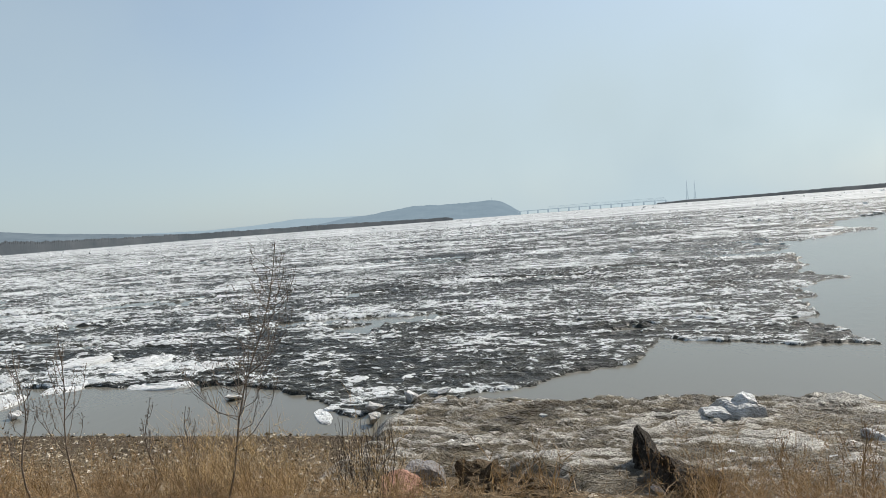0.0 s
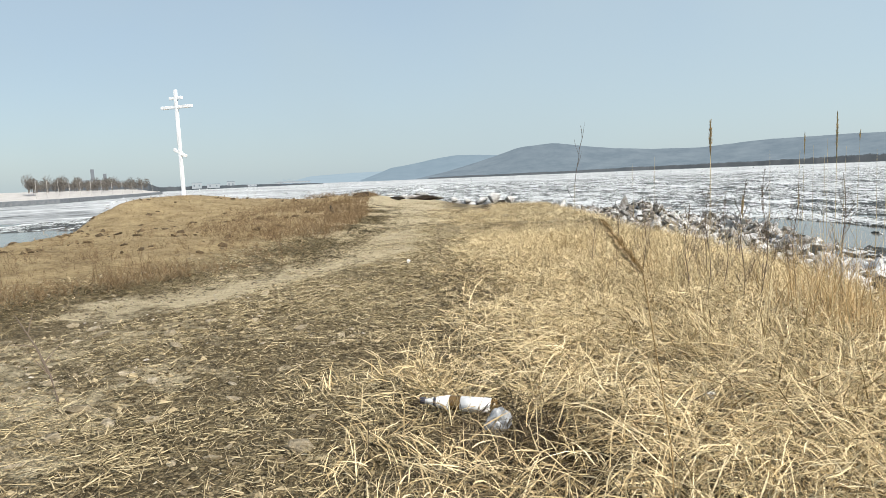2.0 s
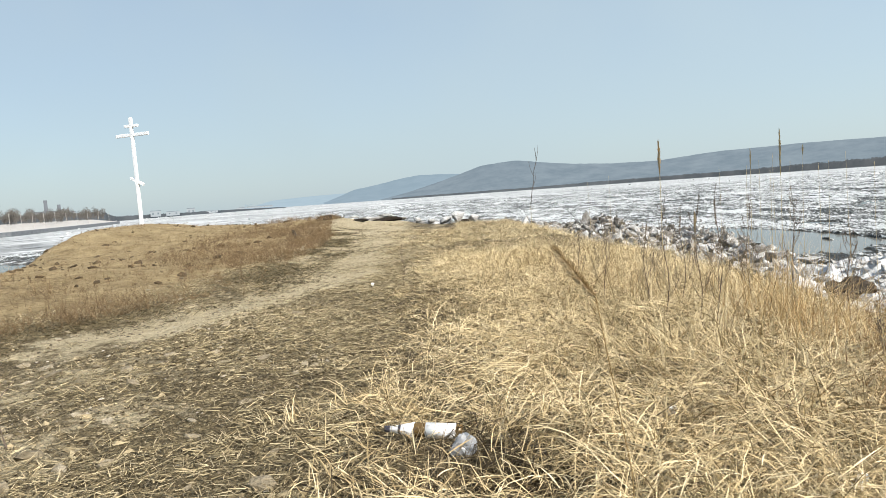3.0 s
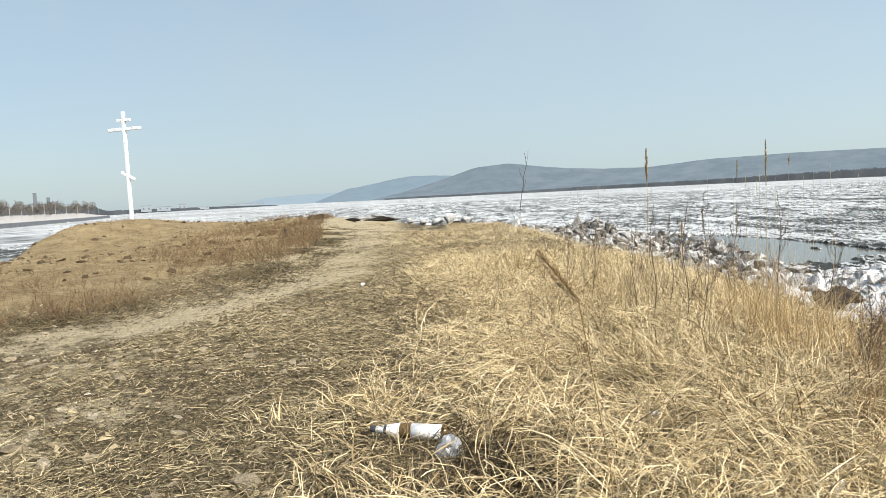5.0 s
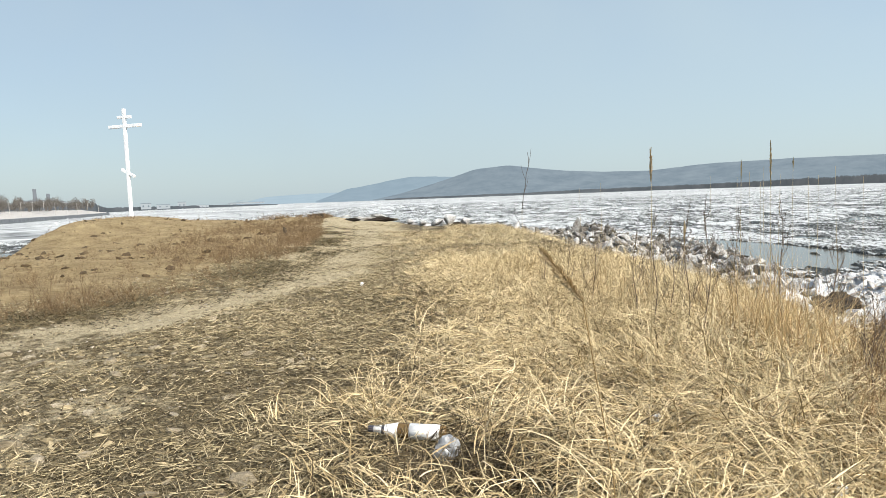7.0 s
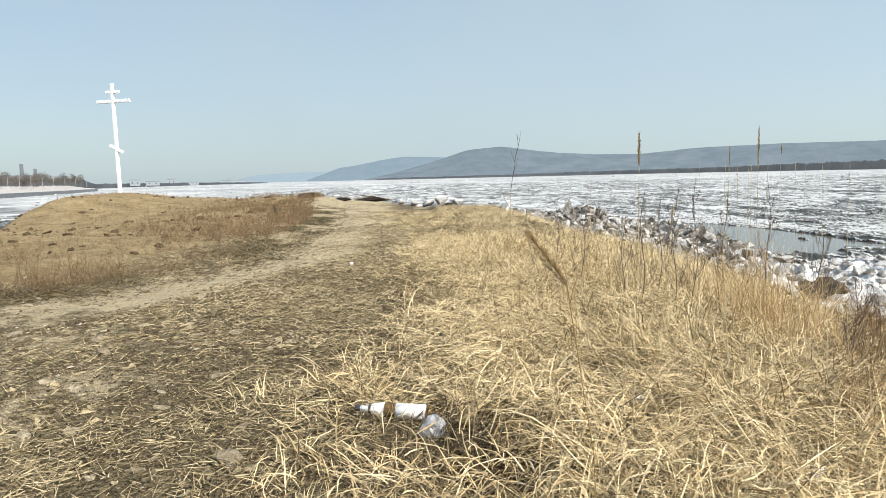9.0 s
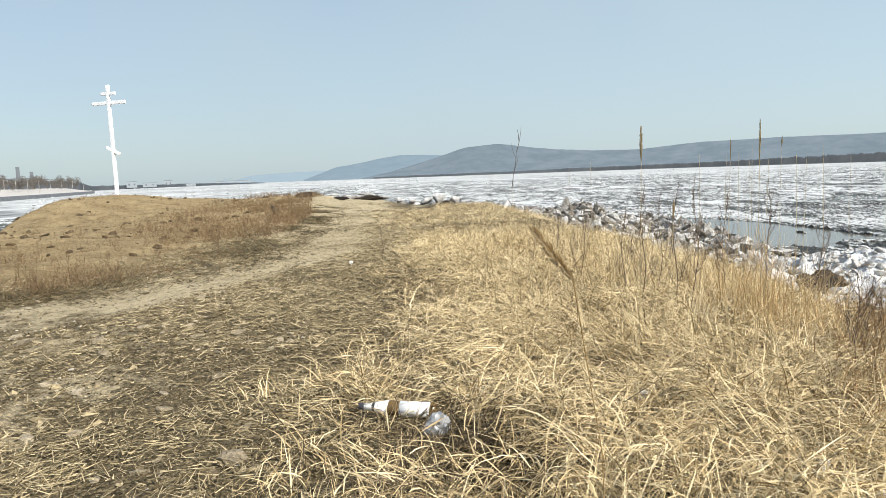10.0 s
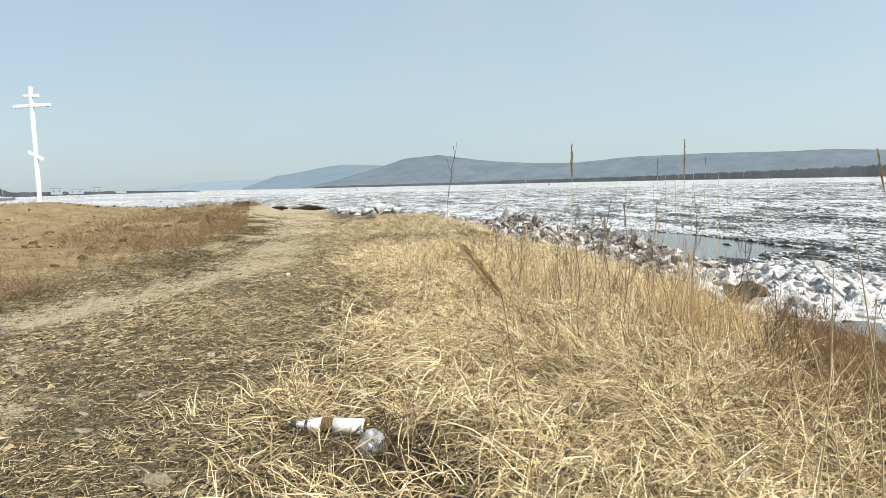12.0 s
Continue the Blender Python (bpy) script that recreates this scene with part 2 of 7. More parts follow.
def mat_slush():
    """Pans of wet grey ice with pale crumbly rims, some white all over, dark water-soaked slush between."""
    n = Nodes("slush_ice")
    bend = n.t.nodes.new("ShaderNodeTexNoise")
    bend.inputs["Scale"].default_value, bend.inputs["Detail"].default_value = 0.9, 4
    n.link(n.pos, bend.inputs["Vector"])
    off = n.t.nodes.new("ShaderNodeVectorMath")
    off.operation = "MULTIPLY_ADD"
    n.link(bend.outputs["Color"], off.inputs[0])
    off.inputs[1].default_value = (0.7, 0.7, 0.0)
    n.link(n.scaled((1.0, 0.38, 0.0)), off.inputs[2])
    fine, grit, big = n.noise(6.0, 6, 0.75, n.scaled((1.0, 0.6, 1.0))), n.noise(34, 4, 0.7), n.noise(0.16, 5, 0.65)
    rim1 = n.ramp(n.voronoi(2.4, "DISTANCE_TO_EDGE", off.outputs[0]).outputs["Distance"], (0.0, 1.0), (0.06, 0.8), (0.12, 0.0))
    m = n.math("ADD", n.math("MULTIPLY", n.attr("crest"), 0.58), n.math("MULTIPLY", rim1, n.math("MULTIPLY", fine, 0.38)))
    m = n.math("ADD", m, n.math("ADD", n.math("MULTIPLY", n.math("SUBTRACT", big, 0.5), 0.7), n.math("MULTIPLY", n.math("SUBTRACT", fine, 0.42), 0.9)))
    thin = n.math("MAXIMUM", n.lines(2.6, n.scaled((1.0, 0.42, 0.0)), 0.05), n.math("MULTIPLY", n.lines(6.5, n.scaled((1.0, 0.5, 0.0)), 0.05), 0.8))
    m = n.math("ADD", m, n.math("MULTIPLY", thin, n.math("MULTIPLY", fine, 0.75)))
    m = n.math("SUBTRACT", m, 0.10)
    band = n.noise(1.0, 4, 0.6, n.scaled((0.42, 0.07, 0.0)))
    broad = n.noise(1.0, 5, 0.6, n.scaled((0.085, 0.016, 0.0)))
    m = n.math("ADD", m, n.math("ADD", n.math("MULTIPLY", n.math("SUBTRACT", band, 0.5), 1.25), n.math("MULTIPLY", n.math("SUBTRACT", broad, 0.5), 0.65)))
    leads = n.math("MAXIMUM", n.lines(1.0, n.scaled((0.30, 0.07, 0.0)), 0.035), n.lines(1.0, n.scaled((1.1, 0.22, 0.0)), 0.03))
    m = n.math("SUBTRACT", m, n.math("MULTIPLY", leads, 0.35))
    m = n.math("ADD", m, n.math("MULTIPLY", n.math("SUBTRACT", n.noise(0.36, 5, 0.6), 0.5), 1.1))
    col = n.ramp(m, (0.36, (0.020, 0.021, 0.017)), (0.52, (0.060, 0.064, 0.057)), (0.62, (0.225, 0.238, 0.230)), (0.72, (0.66, 0.68, 0.68)))
    col = n.mix(0.3, col, n.ramp(grit, (0.3, 0.35), (0.7, 1.0)), "MULTIPLY")
    n.bump(n.math("ADD", m, n.math("MULTIPLY", grit, 0.2)), 0.8, 0.07)
    return n.done(col, n.ramp(m, (0.1, 0.35), (0.6, 0.8)), spec=0.25)


ICE_SHEET = mat_slush()
ICE_CHUNK = mat_ice("white_ice_rubble", (0.20, 0.20, 0.19), (0.42, 0.43, 0.42), (0.68, 0.69, 0.69), lo=0.42, hi=0.74)
ICE_FLOE = mat_ice("white_floe", (0.30, 0.30, 0.29), (0.55, 0.56, 0.55), (0.76, 0.77, 0.77), lo=0.34, hi=0.74, dirt=0.3)
ICE_BLOCK = mat_ice("old_ice_block", (0.16, 0.145, 0.125), (0.46, 0.45, 0.43), (0.74, 0.745, 0.735), lo=0.47, hi=0.76, dirt=0.5)


def mat_shore_ice():
    """Silt-soaked ice: wet brown, crossed by thin pale melt ridges, snow-white in a few patches."""
    n = Nodes("silty_ice")
    flow = n.scaled((1.0, 0.40, 1.0))
    soft, grit = n.noise(2.2, 6, 0.7), n.noise(45, 4, 0.7)
    ridge = n.math("MAXIMUM", n.lines(3.2, flow, 0.045, 1.8), n.math("MULTIPLY", n.lines(9.0, flow, 0.05, 2.2), 0.55))
    base = n.ramp(soft, (0.34, (0.042, 0.033, 0.021)), (0.52, (0.140, 0.113, 0.073)), (0.70, (0.27, 0.225, 0.158)))
    pale = n.math("MULTIPLY", ridge, n.ramp(n.noise(1.1, 4, 0.6), (0.38, 0.0), (0.66, 0.75)))
    col = n.mix(pale, base, (0.44, 0.415, 0.37))
    snow = n.ramp(n.math("ADD", n.math("MULTIPLY", n.attr("crest"), 0.8), n.math("MULTIPLY", n.noise(20, 5, 0.75), 0.7)), (0.66, 0.0), (0.92, 1.0))
    col = n.mix(n.math("MULTIPLY", snow, 0.85), col, (0.56, 0.53, 0.47))
    col = n.mix(0.35, col, n.ramp(grit, (0.3, 0.3), (0.7, 1.0)), "MULTIPLY")
    n.bump(n.math("ADD", ridge, n.math("ADD", n.math("MULTIPLY", n.noise(14, 5, 0.7), 0.8), n.math("MULTIPLY", grit, 0.3))), 0.9, 0.05)
    return n.done(col, n.ramp(soft, (0.3, 0.45), (0.7, 0.85)), spec=0.25)


ICE_DIRTY = mat_shore_ice()


def mat_stone(name, a, b, c, scale=9.0):
    n = Nodes(name)
    f = n.noise(scale, 6, 0.65)
    col = n.ramp(n.math("ADD", n.math("MULTIPLY", f, 0.75), n.math("MULTIPLY", n.one, 0.25)), (0.3, a), (0.52, b), (0.75, c))
    col = n.mix(0.4, col, n.ramp(n.noise(scale * 9, 4, 0.7), (0.3, 0.35), (0.7, 1.0)), "MULTIPLY")
    n.bump(f, 0.8, 0.08)
    return n.done(col, 0.88, spec=0.2)


RED_ROCK = mat_stone("red_granite", (0.22, 0.11, 0.08), (0.40, 0.22, 0.165), (0.52, 0.33, 0.26))
GREY_ROCK = mat_stone("grey_boulder", (0.16, 0.15, 0.14), (0.30, 0.28, 0.27), (0.46, 0.43, 0.41))
DARK_ROCK = mat_stone("dark_turf_clod", (0.014, 0.011, 0.008), (0.045, 0.035, 0.025), (0.11, 0.085, 0.06), 20)
TURF = mat_stone("torn_turf", (0.04, 0.028, 0.016), (0.13, 0.09, 0.05), (0.29, 0.21, 0.125), 24)
PEBBLE = mat_stone("pebble", (0.20, 0.16, 0.10), (0.38, 0.315, 0.215), (0.58, 0.50, 0.37), 20)


def mat_flat(name, a, b, scale=6.0, rough=0.5, metal=0.0, bump=0.1, spec=0.4):
    n = Nodes(name)
    f = n.noise(scale, 5, 0.65)
    n.bump(f, bump, 0.01)
    return n.done(n.mix(n.ramp(f, (0.35, 0), (0.68, 1)), a, b), rough, metal, spec)


WHITE_PAINT = mat_flat("white_enamel", (0.74, 0.76, 0.78), (0.86, 0.87, 0.88), 2.0, 0.35)
CONCRETE = mat_flat("concrete", (0.34, 0.32, 0.30), (0.48, 0.46, 0.43), 0.6, 0.9)
DARK_STEEL = mat_flat("dark_steel", (0.10, 0.11, 0.12), (0.18, 0.19, 0.20), 1.0, 0.6)
BARE_TREE = mat_blades("bare_twigs", (0.075, 0.068, 0.06), (0.13, 0.117, 0.102), (0.20, 0.178, 0.155), through=0.05)
LABEL = mat_flat("white_label", (0.78, 0.78, 0.78), (0.88, 0.88, 0.87), 30, 0.45)
INK = mat_flat("dark_print", (0.03, 0.035, 0.05), (0.06, 0.06, 0.08), 30, 0.4)
BROWN_PET = mat_flat("brown_plastic", (0.09, 0.055, 0.022), (0.17, 0.11, 0.045), 12, 0.18)


def mat_film():
    n = Nodes("crumpled_clear_film")
    f = n.noise(40, 3)
    n.bump(f, 0.5, 0.01)
    n.done(n.mix(f, (0.36, 0.38, 0.40), (0.58, 0.60, 0.62)), 0.22, spec=0.5)
    tr = n.t.nodes.new("ShaderNodeBsdfTransparent")
    mx = n.t.nodes.new("ShaderNodeMixShader")
    mx.inputs[0].default_value = 0.48
    n.link(n.bsdf.outputs[0], mx.inputs[1]), n.link(tr.outputs[0], mx.inputs[2])
    n.link(mx.outputs[0], n.out.inputs["Surface"])
    return n.mat


FILM = mat_film()


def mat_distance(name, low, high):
    """Far slopes, woods, steel and buildings seen through kilometres of air: a glowing backdrop, airlight haze put into
    its emission colour.
    """
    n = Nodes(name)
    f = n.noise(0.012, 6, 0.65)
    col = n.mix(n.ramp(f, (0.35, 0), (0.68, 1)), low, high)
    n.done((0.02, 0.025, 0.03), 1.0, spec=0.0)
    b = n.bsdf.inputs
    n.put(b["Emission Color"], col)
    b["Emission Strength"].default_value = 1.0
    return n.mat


# hill, wood and steel colours hold the haze and glow with it
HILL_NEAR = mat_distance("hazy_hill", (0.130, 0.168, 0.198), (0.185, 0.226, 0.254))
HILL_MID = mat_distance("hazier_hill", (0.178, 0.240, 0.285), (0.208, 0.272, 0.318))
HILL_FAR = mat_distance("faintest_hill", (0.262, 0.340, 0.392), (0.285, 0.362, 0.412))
FAR_WOOD = mat_distance("hazy_bare_wood", (0.055, 0.062, 0.066), (0.10, 0.105, 0.108))
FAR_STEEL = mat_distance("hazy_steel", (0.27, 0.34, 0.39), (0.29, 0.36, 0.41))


# ---- small mesh helpers ----
rng = np.random.default_rng(7)


def mesh_from(name, verts, faces, material, smooth=False, attrs=None):
    me = bpy.data.meshes.new(name)
    verts, faces = np.asarray(verts, np.float32), np.asarray(faces, np.int32)
    k = faces.shape[1]
    me.vertices.add(len(verts)), me.loops.add(faces.size), me.polygons.add(len(faces))
    me.vertices.foreach_set("co", verts.ravel())
    me.loops.foreach_set("vertex_index", faces.ravel())
    me.polygons.foreach_set("loop_start", np.arange(0, faces.size, k, dtype=np.int32))
    me.polygons.foreach_set("use_smooth", np.full(len(faces), smooth))
    for key, val in (attrs or {}).items():
        me.attributes.new(key, "FLOAT", "POINT").data.foreach_set("value", np.asarray(val, np.float32).ravel())
    me.update(calc_edges=True)
    me.materials.append(material)
    return me


def part(name, bm, material, parent, label=""):
    me = bpy.data.meshes.new(name)
    bm.to_mesh(me)
    bm.free()
    me.materials.append(material)
    ob = new(name, me)
    ob.parent = parent
    return tagged(ob, label) if label else ob


def thing(name, m, label, category, group="", kind=""):
    ob = new(name)
    ob.matrix_world = m
    return tagged(ob, label, category, group, kind)


def box(bm, sx, sy, sz, m=None, bevel=0.0):
    made = bmesh.ops.create_cube(bm, size=1.0)["verts"]
    bmesh.ops.scale(bm, vec=(sx, sy, sz), verts=made)
    if bevel:
        edges = list({e for v in made for e in v.link_edges})
        made = bmesh.ops.bevel(bm, geom=edges, offset=bevel, segments=2, affect="EDGES", profile=0.6)["verts"]
    if m is not None:
        bmesh.ops.transform(bm, matrix=m, verts=list({v for v in made}))
    return bm


def tube(bm, pts, radii, sides=6):
    """A tapered round stem along points."""
    rings = []
    for i, p in enumerate(pts):
        a, b = Vector(pts[max(i - 1, 0)]), Vector(pts[min(i + 1, len(pts) - 1)])
        d = (b - a).normalized() if (b - a).length else Vector((0, 0, 1))
        u = d.orthogonal().normalized()
        w = d.cross(u)
        rings.append([bm.verts.new(Vector(p) + (u * math.cos(2 * math.pi * k / sides) + w * math.sin(2 * math.pi * k / sides)) * radii[i]) for k in range(sides)])
    for r0, r1 in zip(rings, rings[1:]):
        for k in range(sides):
            bm.faces.new((r0[k], r0[(k + 1) % sides], r1[(k + 1) % sides], r1[k]))
    bm.faces.new(rings[0][::-1]), bm.faces.new(rings[-1])
    return bm


def smooth01(a, b, v):
    t = np.clip((v - a) / (b - a), 0, 1)
    return t * t * (3 - 2 * t)


# value noise on arrays, tileless
_perm = np.random.default_rng(3).random((256, 256)).astype(np.float32)


def vnoise(x, y):
    xi, yi = np.floor(x).astype(np.int64), np.floor(y).astype(np.int64)
    fx, fy = x - xi, y - yi
    fx, fy = fx * fx * (3 - 2 * fx), fy * fy * (3 - 2 * fy)
    g = lambda a, b: _perm[(a * 57 + b * 131 + (a >> 8) * 17) & 255, (b + a * 29 + (b >> 8) * 41) & 255]
    return (g(xi, yi) * (1 - fx) + g(xi + 1, yi) * fx) * (1 - fy) + (g(xi, yi + 1) * (1 - fx) + g(xi + 1, yi + 1) * fx) * fy


def fbm(x, y, octaves=4, gain=0.5):
    s, a, n = 0, 1.0, 0
    for k in range(octaves):
        s = s + a * vnoise(x * 2**k + 19.7 * k, y * 2**k - 7.3 * k)
        n += a
        a *= gain
    return s / n


def shards(x, y, seed=0.0):
    """Tilted broken plates: a height for each cell of an uneven mosaic."""
    xi, yi = np.floor(x), np.floor(y)
    best, h = np.full(np.shape(x), 9.0), np.zeros(np.shape(x))
    for i in (-1, 0, 1):
        for j in (-1, 0, 1):
            a, b = xi + i, yi + j
            jx, jy = vnoise(a + 0.0, b + seed), vnoise(a + 31.0, b + 17.0 + seed)
            dx, dy = x - a - jx, y - b - jy
            d = dx * dx + dy * dy
            t = vnoise(a + 7.0, b + 71.0 + seed) + 0.7 * (vnoise(a + 53.0, b + 5.0) - 0.5) * dx + 0.7 * (vnoise(a + 11.0, b + 29.0) - 0.5) * dy
            h = np.where(d < best, t, h)
            best = np.minimum(best, d)
    return h


# ---- the lie of the land ----
def shore_right(y):
    """x of the water's edge on the river side."""
    e = 8.2 + 0.5 * np.sin(y * 0.31) * smooth01(6, 12, y) + 1.0 * smooth01(15, 22, y) - 9.6 * smooth01(26, 42, y)
    return e + 0.25 * (fbm(y * 0.7, y * 0 + 3.1, 3) - 0.5)


def shore_left(y):
    return -12.5 - 0.30 * y


def path_mid(y):
    """x of the middle of the trodden path."""
    return np.interp(y, [0.0, 3.5, 5.2, 6.6, 8.2, 9.2, 11.0, 13.6, 17.0, 23.0, 30.0], [-4.6, -4.1, -3.55, -2.8, -2.2, -2.0, -1.9, -1.95, -2.2, -3.1, -4.2])


def height(x, y):
    top = 1.62 + 0.05 * (fbm(x * 0.5, y * 0.5, 3) - 0.5) * 2 + 0.08 * smooth01(6, 2, y)
    top = top - 0.07 * np.exp(-((x - path_mid(y)) / 0.8) ** 2)
    top = top + 0.10 * smooth01(-4.2, -5.4, x) * smooth01(3, 8, y) * smooth01(-9, -7, x)
    top = top - 0.05 * np.maximum(-7 - x, 0) * smooth01(30, 18, y)
    top = top - 0.022 * np.maximum(y - 15, 0) * smooth01(-4.0, -0.5, x)
    right = shore_right(y)
    crest = np.minimum(2.6, right - 3.5)
    bank = np.clip((x - crest) / np.maximum(right - crest, 1.0), 0, 2)
    z = np.where(bank < 1, top * np.maximum(1 - bank, 0) ** 1.75, -(bank - 1) * 2.2)
    z = np.where(bank <= 0, top, z)
    # the far mound on which the white post stands, and the swells beside it
    z = z + 0.66 * np.exp(-(((x + 16.0) / 3.0) ** 2 + ((y - 33.5) / 4.5) ** 2)) + 0.20 * np.exp(-(((x + 11.3) / 2.4) ** 2 + ((y - 34) / 5.0) ** 2)) + 0.50 * np.exp(-(((x + 16.2) / 2.8) ** 2 + ((y - 27.5) / 3.6) ** 2)) + 0.26 * np.exp(-(((x + 7.6) / 2.8) ** 2 + ((y - 33) / 5.0) ** 2))
    left = smooth01(0, 5, x - shore_left(y))
    z = z * left - (1 - left) * 0.8
    far = smooth01(41.5, 35.0, y + 0.25 * np.maximum(x + 4, 0))
    z = z * far - (1 - far) * 1.2
    lumps = 0.24 * (fbm(x * 1.1 + 4, y * 1.1, 4) - 0.5) * smooth01(-4.6, -6.0, x)
    z = z + (0.035 * (fbm(x * 3.1, y * 3.1, 3) - 0.5) + lumps) * np.clip(z * 2, 0, 1)
    return np.maximum(z, -1.6)


def axis_steps(lo, hi, fine, out):
    inner = np.arange(lo, hi, fine)
    right, left = [inner[-1] + fine], [inner[0] - fine]
    step = fine
    while right[-1] < out:
        step *= 1.22
        right.append(right[-1] + step)
    step = fine
    while left[-1] > -out:
        step *= 1.22
        left.append(left[-1] - step)
    return np.array(left[::-1] + list(inner) + right)


def sheet(xs, ys, fn):
    X, Y = np.meshgrid(xs, ys)
    Z = fn(X, Y)
    nx, ny = len(xs), len(ys)
    i = np.arange(nx * ny).reshape(ny, nx)
    faces = np.stack([i[:-1, :-1], i[:-1, 1:], i[1:, 1:], i[1:, :-1]], -1).reshape(-1, 4)
    return np.stack([X, Y, Z], -1).reshape(-1, 3), faces


def build_ground():
    v, f = sheet(axis_steps(-12, 9, 0.16, 4500), axis_steps(-3, 28, 0.18, 4500), height)
    x, y, z = v.T
    away = np.abs(x - path_mid(y)) + 1.3 * (fbm(x * 1.7, y * 0.8 + 6, 4, 0.6) - 0.5)
    sand = smooth01(1.55, 0.1, away) * smooth01(3.0, 8.0, y) * 1.0
    sand = np.maximum(sand, 0.46 * smooth01(-0.9, -1.9, x) * smooth01(7.5, 3.5, y) * smooth01(-5.0, -4.0, x))
    sand = np.maximum(sand, 0.85 * smooth01(8, 14, y) * smooth01(0.6, -1.0, x) * smooth01(-7.0, -4.6, x))
    tan = smooth01(-1.2, -2.8, x - path_mid(y)) * (y > 0)
    shingle = smooth01(2.4, 3.8, x) * smooth01(18, 12, y)
    # where soil is darkened for the shade of the straw above
    grass_shade = 0.8 * smooth01(0.8, 2.4, y) * smooth01(-0.6, 0.2, x + 0.06 * y) * smooth01(2.9, 2.2, x) * smooth01(0.35, 0.6, fbm(x * 1.5, y * 1.5, 3) + 0.15)
    ob = new("ground", mesh_from("ground", v, f, mat_ground(), True, {"sand": sand, "tan": tan, "shingle": shingle, "grass_shade": grass_shade}))
    tagged(ob, "sandy river bank with a trodden path and humus", "ground", kind="structure")


build_ground()


def build_water():
    s = 4800.0
    ob = new("water", mesh_from("water", [(-s, -s, 0), (s, -s, 0), (s, s, 0), (-s, s, 0)], [(0, 1, 2, 3)], mat_water()))
    tagged(ob, "still grey-brown silty river water between ice floes", "water", kind="structure")


build_water()


# ---- drifting ice on the river ----
def ice_level(x, y):
    """Height of the ice above the water: leads lie below zero, crests up to a hand's height."""
    u = x * 0.98 + y * 0.18
    w = -x * 0.18 + y * 0.98
    warp = 1.8 * fbm(w * 0.4, u * 0.4, 3)
    ridge = 1 - np.abs(2 * fbm(u * 2.4 + warp, w * 0.9 + warp, 3, 0.6) - 1)
    cell = 1 - np.abs(2 * fbm(u * 0.75 - warp, w * 0.45 + warp, 3, 0.55) - 1)
    fine = 1 - np.abs(2 * fbm(x * 5.6, y * 3.4 + warp, 3, 0.6) - 1)
    plates = fbm(x * 0.22 + 0.3 * warp, y * 0.13, 4, 0.55)
    return -0.112 + 0.10 * ridge**3 + 0.07 * cell**6 + 0.075 * fine**2.5 + 0.26 * (plates - 0.36)


def ice_cover(x, y):
    """1 where the ice field lies, 0 in the open water along the bank and in the bay."""
    edge = np.interp(y, [-5.6, -5.0, -3.7, -2.9, -1.6, -0.9, 0.2, 1.2, 2.2, 3.2, 4.2, 5.6, 7.0, 8.2, 9.0, 12.0, 16.0, 24.0], [12.6, 12.6, 12.8, 13.1, 13.5, 11.6, 11.0, 10.0, 9.2, 9.1, 9.8, 10.8, 11.0, 10.7, 10.2, 10.8, 10.4, 10.4])
    edge = edge + 0.55 * (fbm(y * 1.3, x * 0.5, 4, 0.6) - 0.5) * 2
    a = smooth01(-0.12, 0.2, x - edge)
    # the lead that opens upstream, its rim drawn out in ragged tongues
    rim = np.interp(x, [12.0, 12.7, 14.4, 15.6, 18.0, 18.7, 20.2, 22.4, 24.0, 26.5, 33.0, 39.0, 47.8, 52.0, 61.0, 78.0, 200.0], [4.9, 5.3, 4.9, 5.0, 5.3, 6.4, 5.9, 8.0, 7.2, 8.2, 9.4, 11.1, 18.7, 17.2, 20.2, 32.0, 90.0])
    jag = (0.25 + 0.055 * np.clip(x - 12, 0, 60)) * (fbm(x * 1.5, y * 0.05, 4, 0.65) - 0.5) * 2
    a = a * smooth01(0.25, -0.12, (-y - rim + jag) / (0.5 + 0.02 * x))
    a = np.maximum(a, smooth01(42.5, 45.0, y + 1.5 * (fbm(x * 0.5, y * 0.5, 3) - 0.5)) * (x < 14))
    # quiet pool behind the ice-covered point
    pool = ((x - 12.2) / 3.6) ** 2 + ((y - 29 + 1.1 * (x - 12)) / 6.5) ** 2 + 0.7 * (fbm(x * 0.5, y * 0.5, 3) - 0.5)
    a = a * smooth01(0.9, 1.15, pool)
    return a


def ice_height(x, y):
    a = ice_cover(x, y)
    z = ice_level(x, y) * a - 0.12 * (1 - a)
    return z + 0.045 * smooth01(-0.008, 0.012, z)


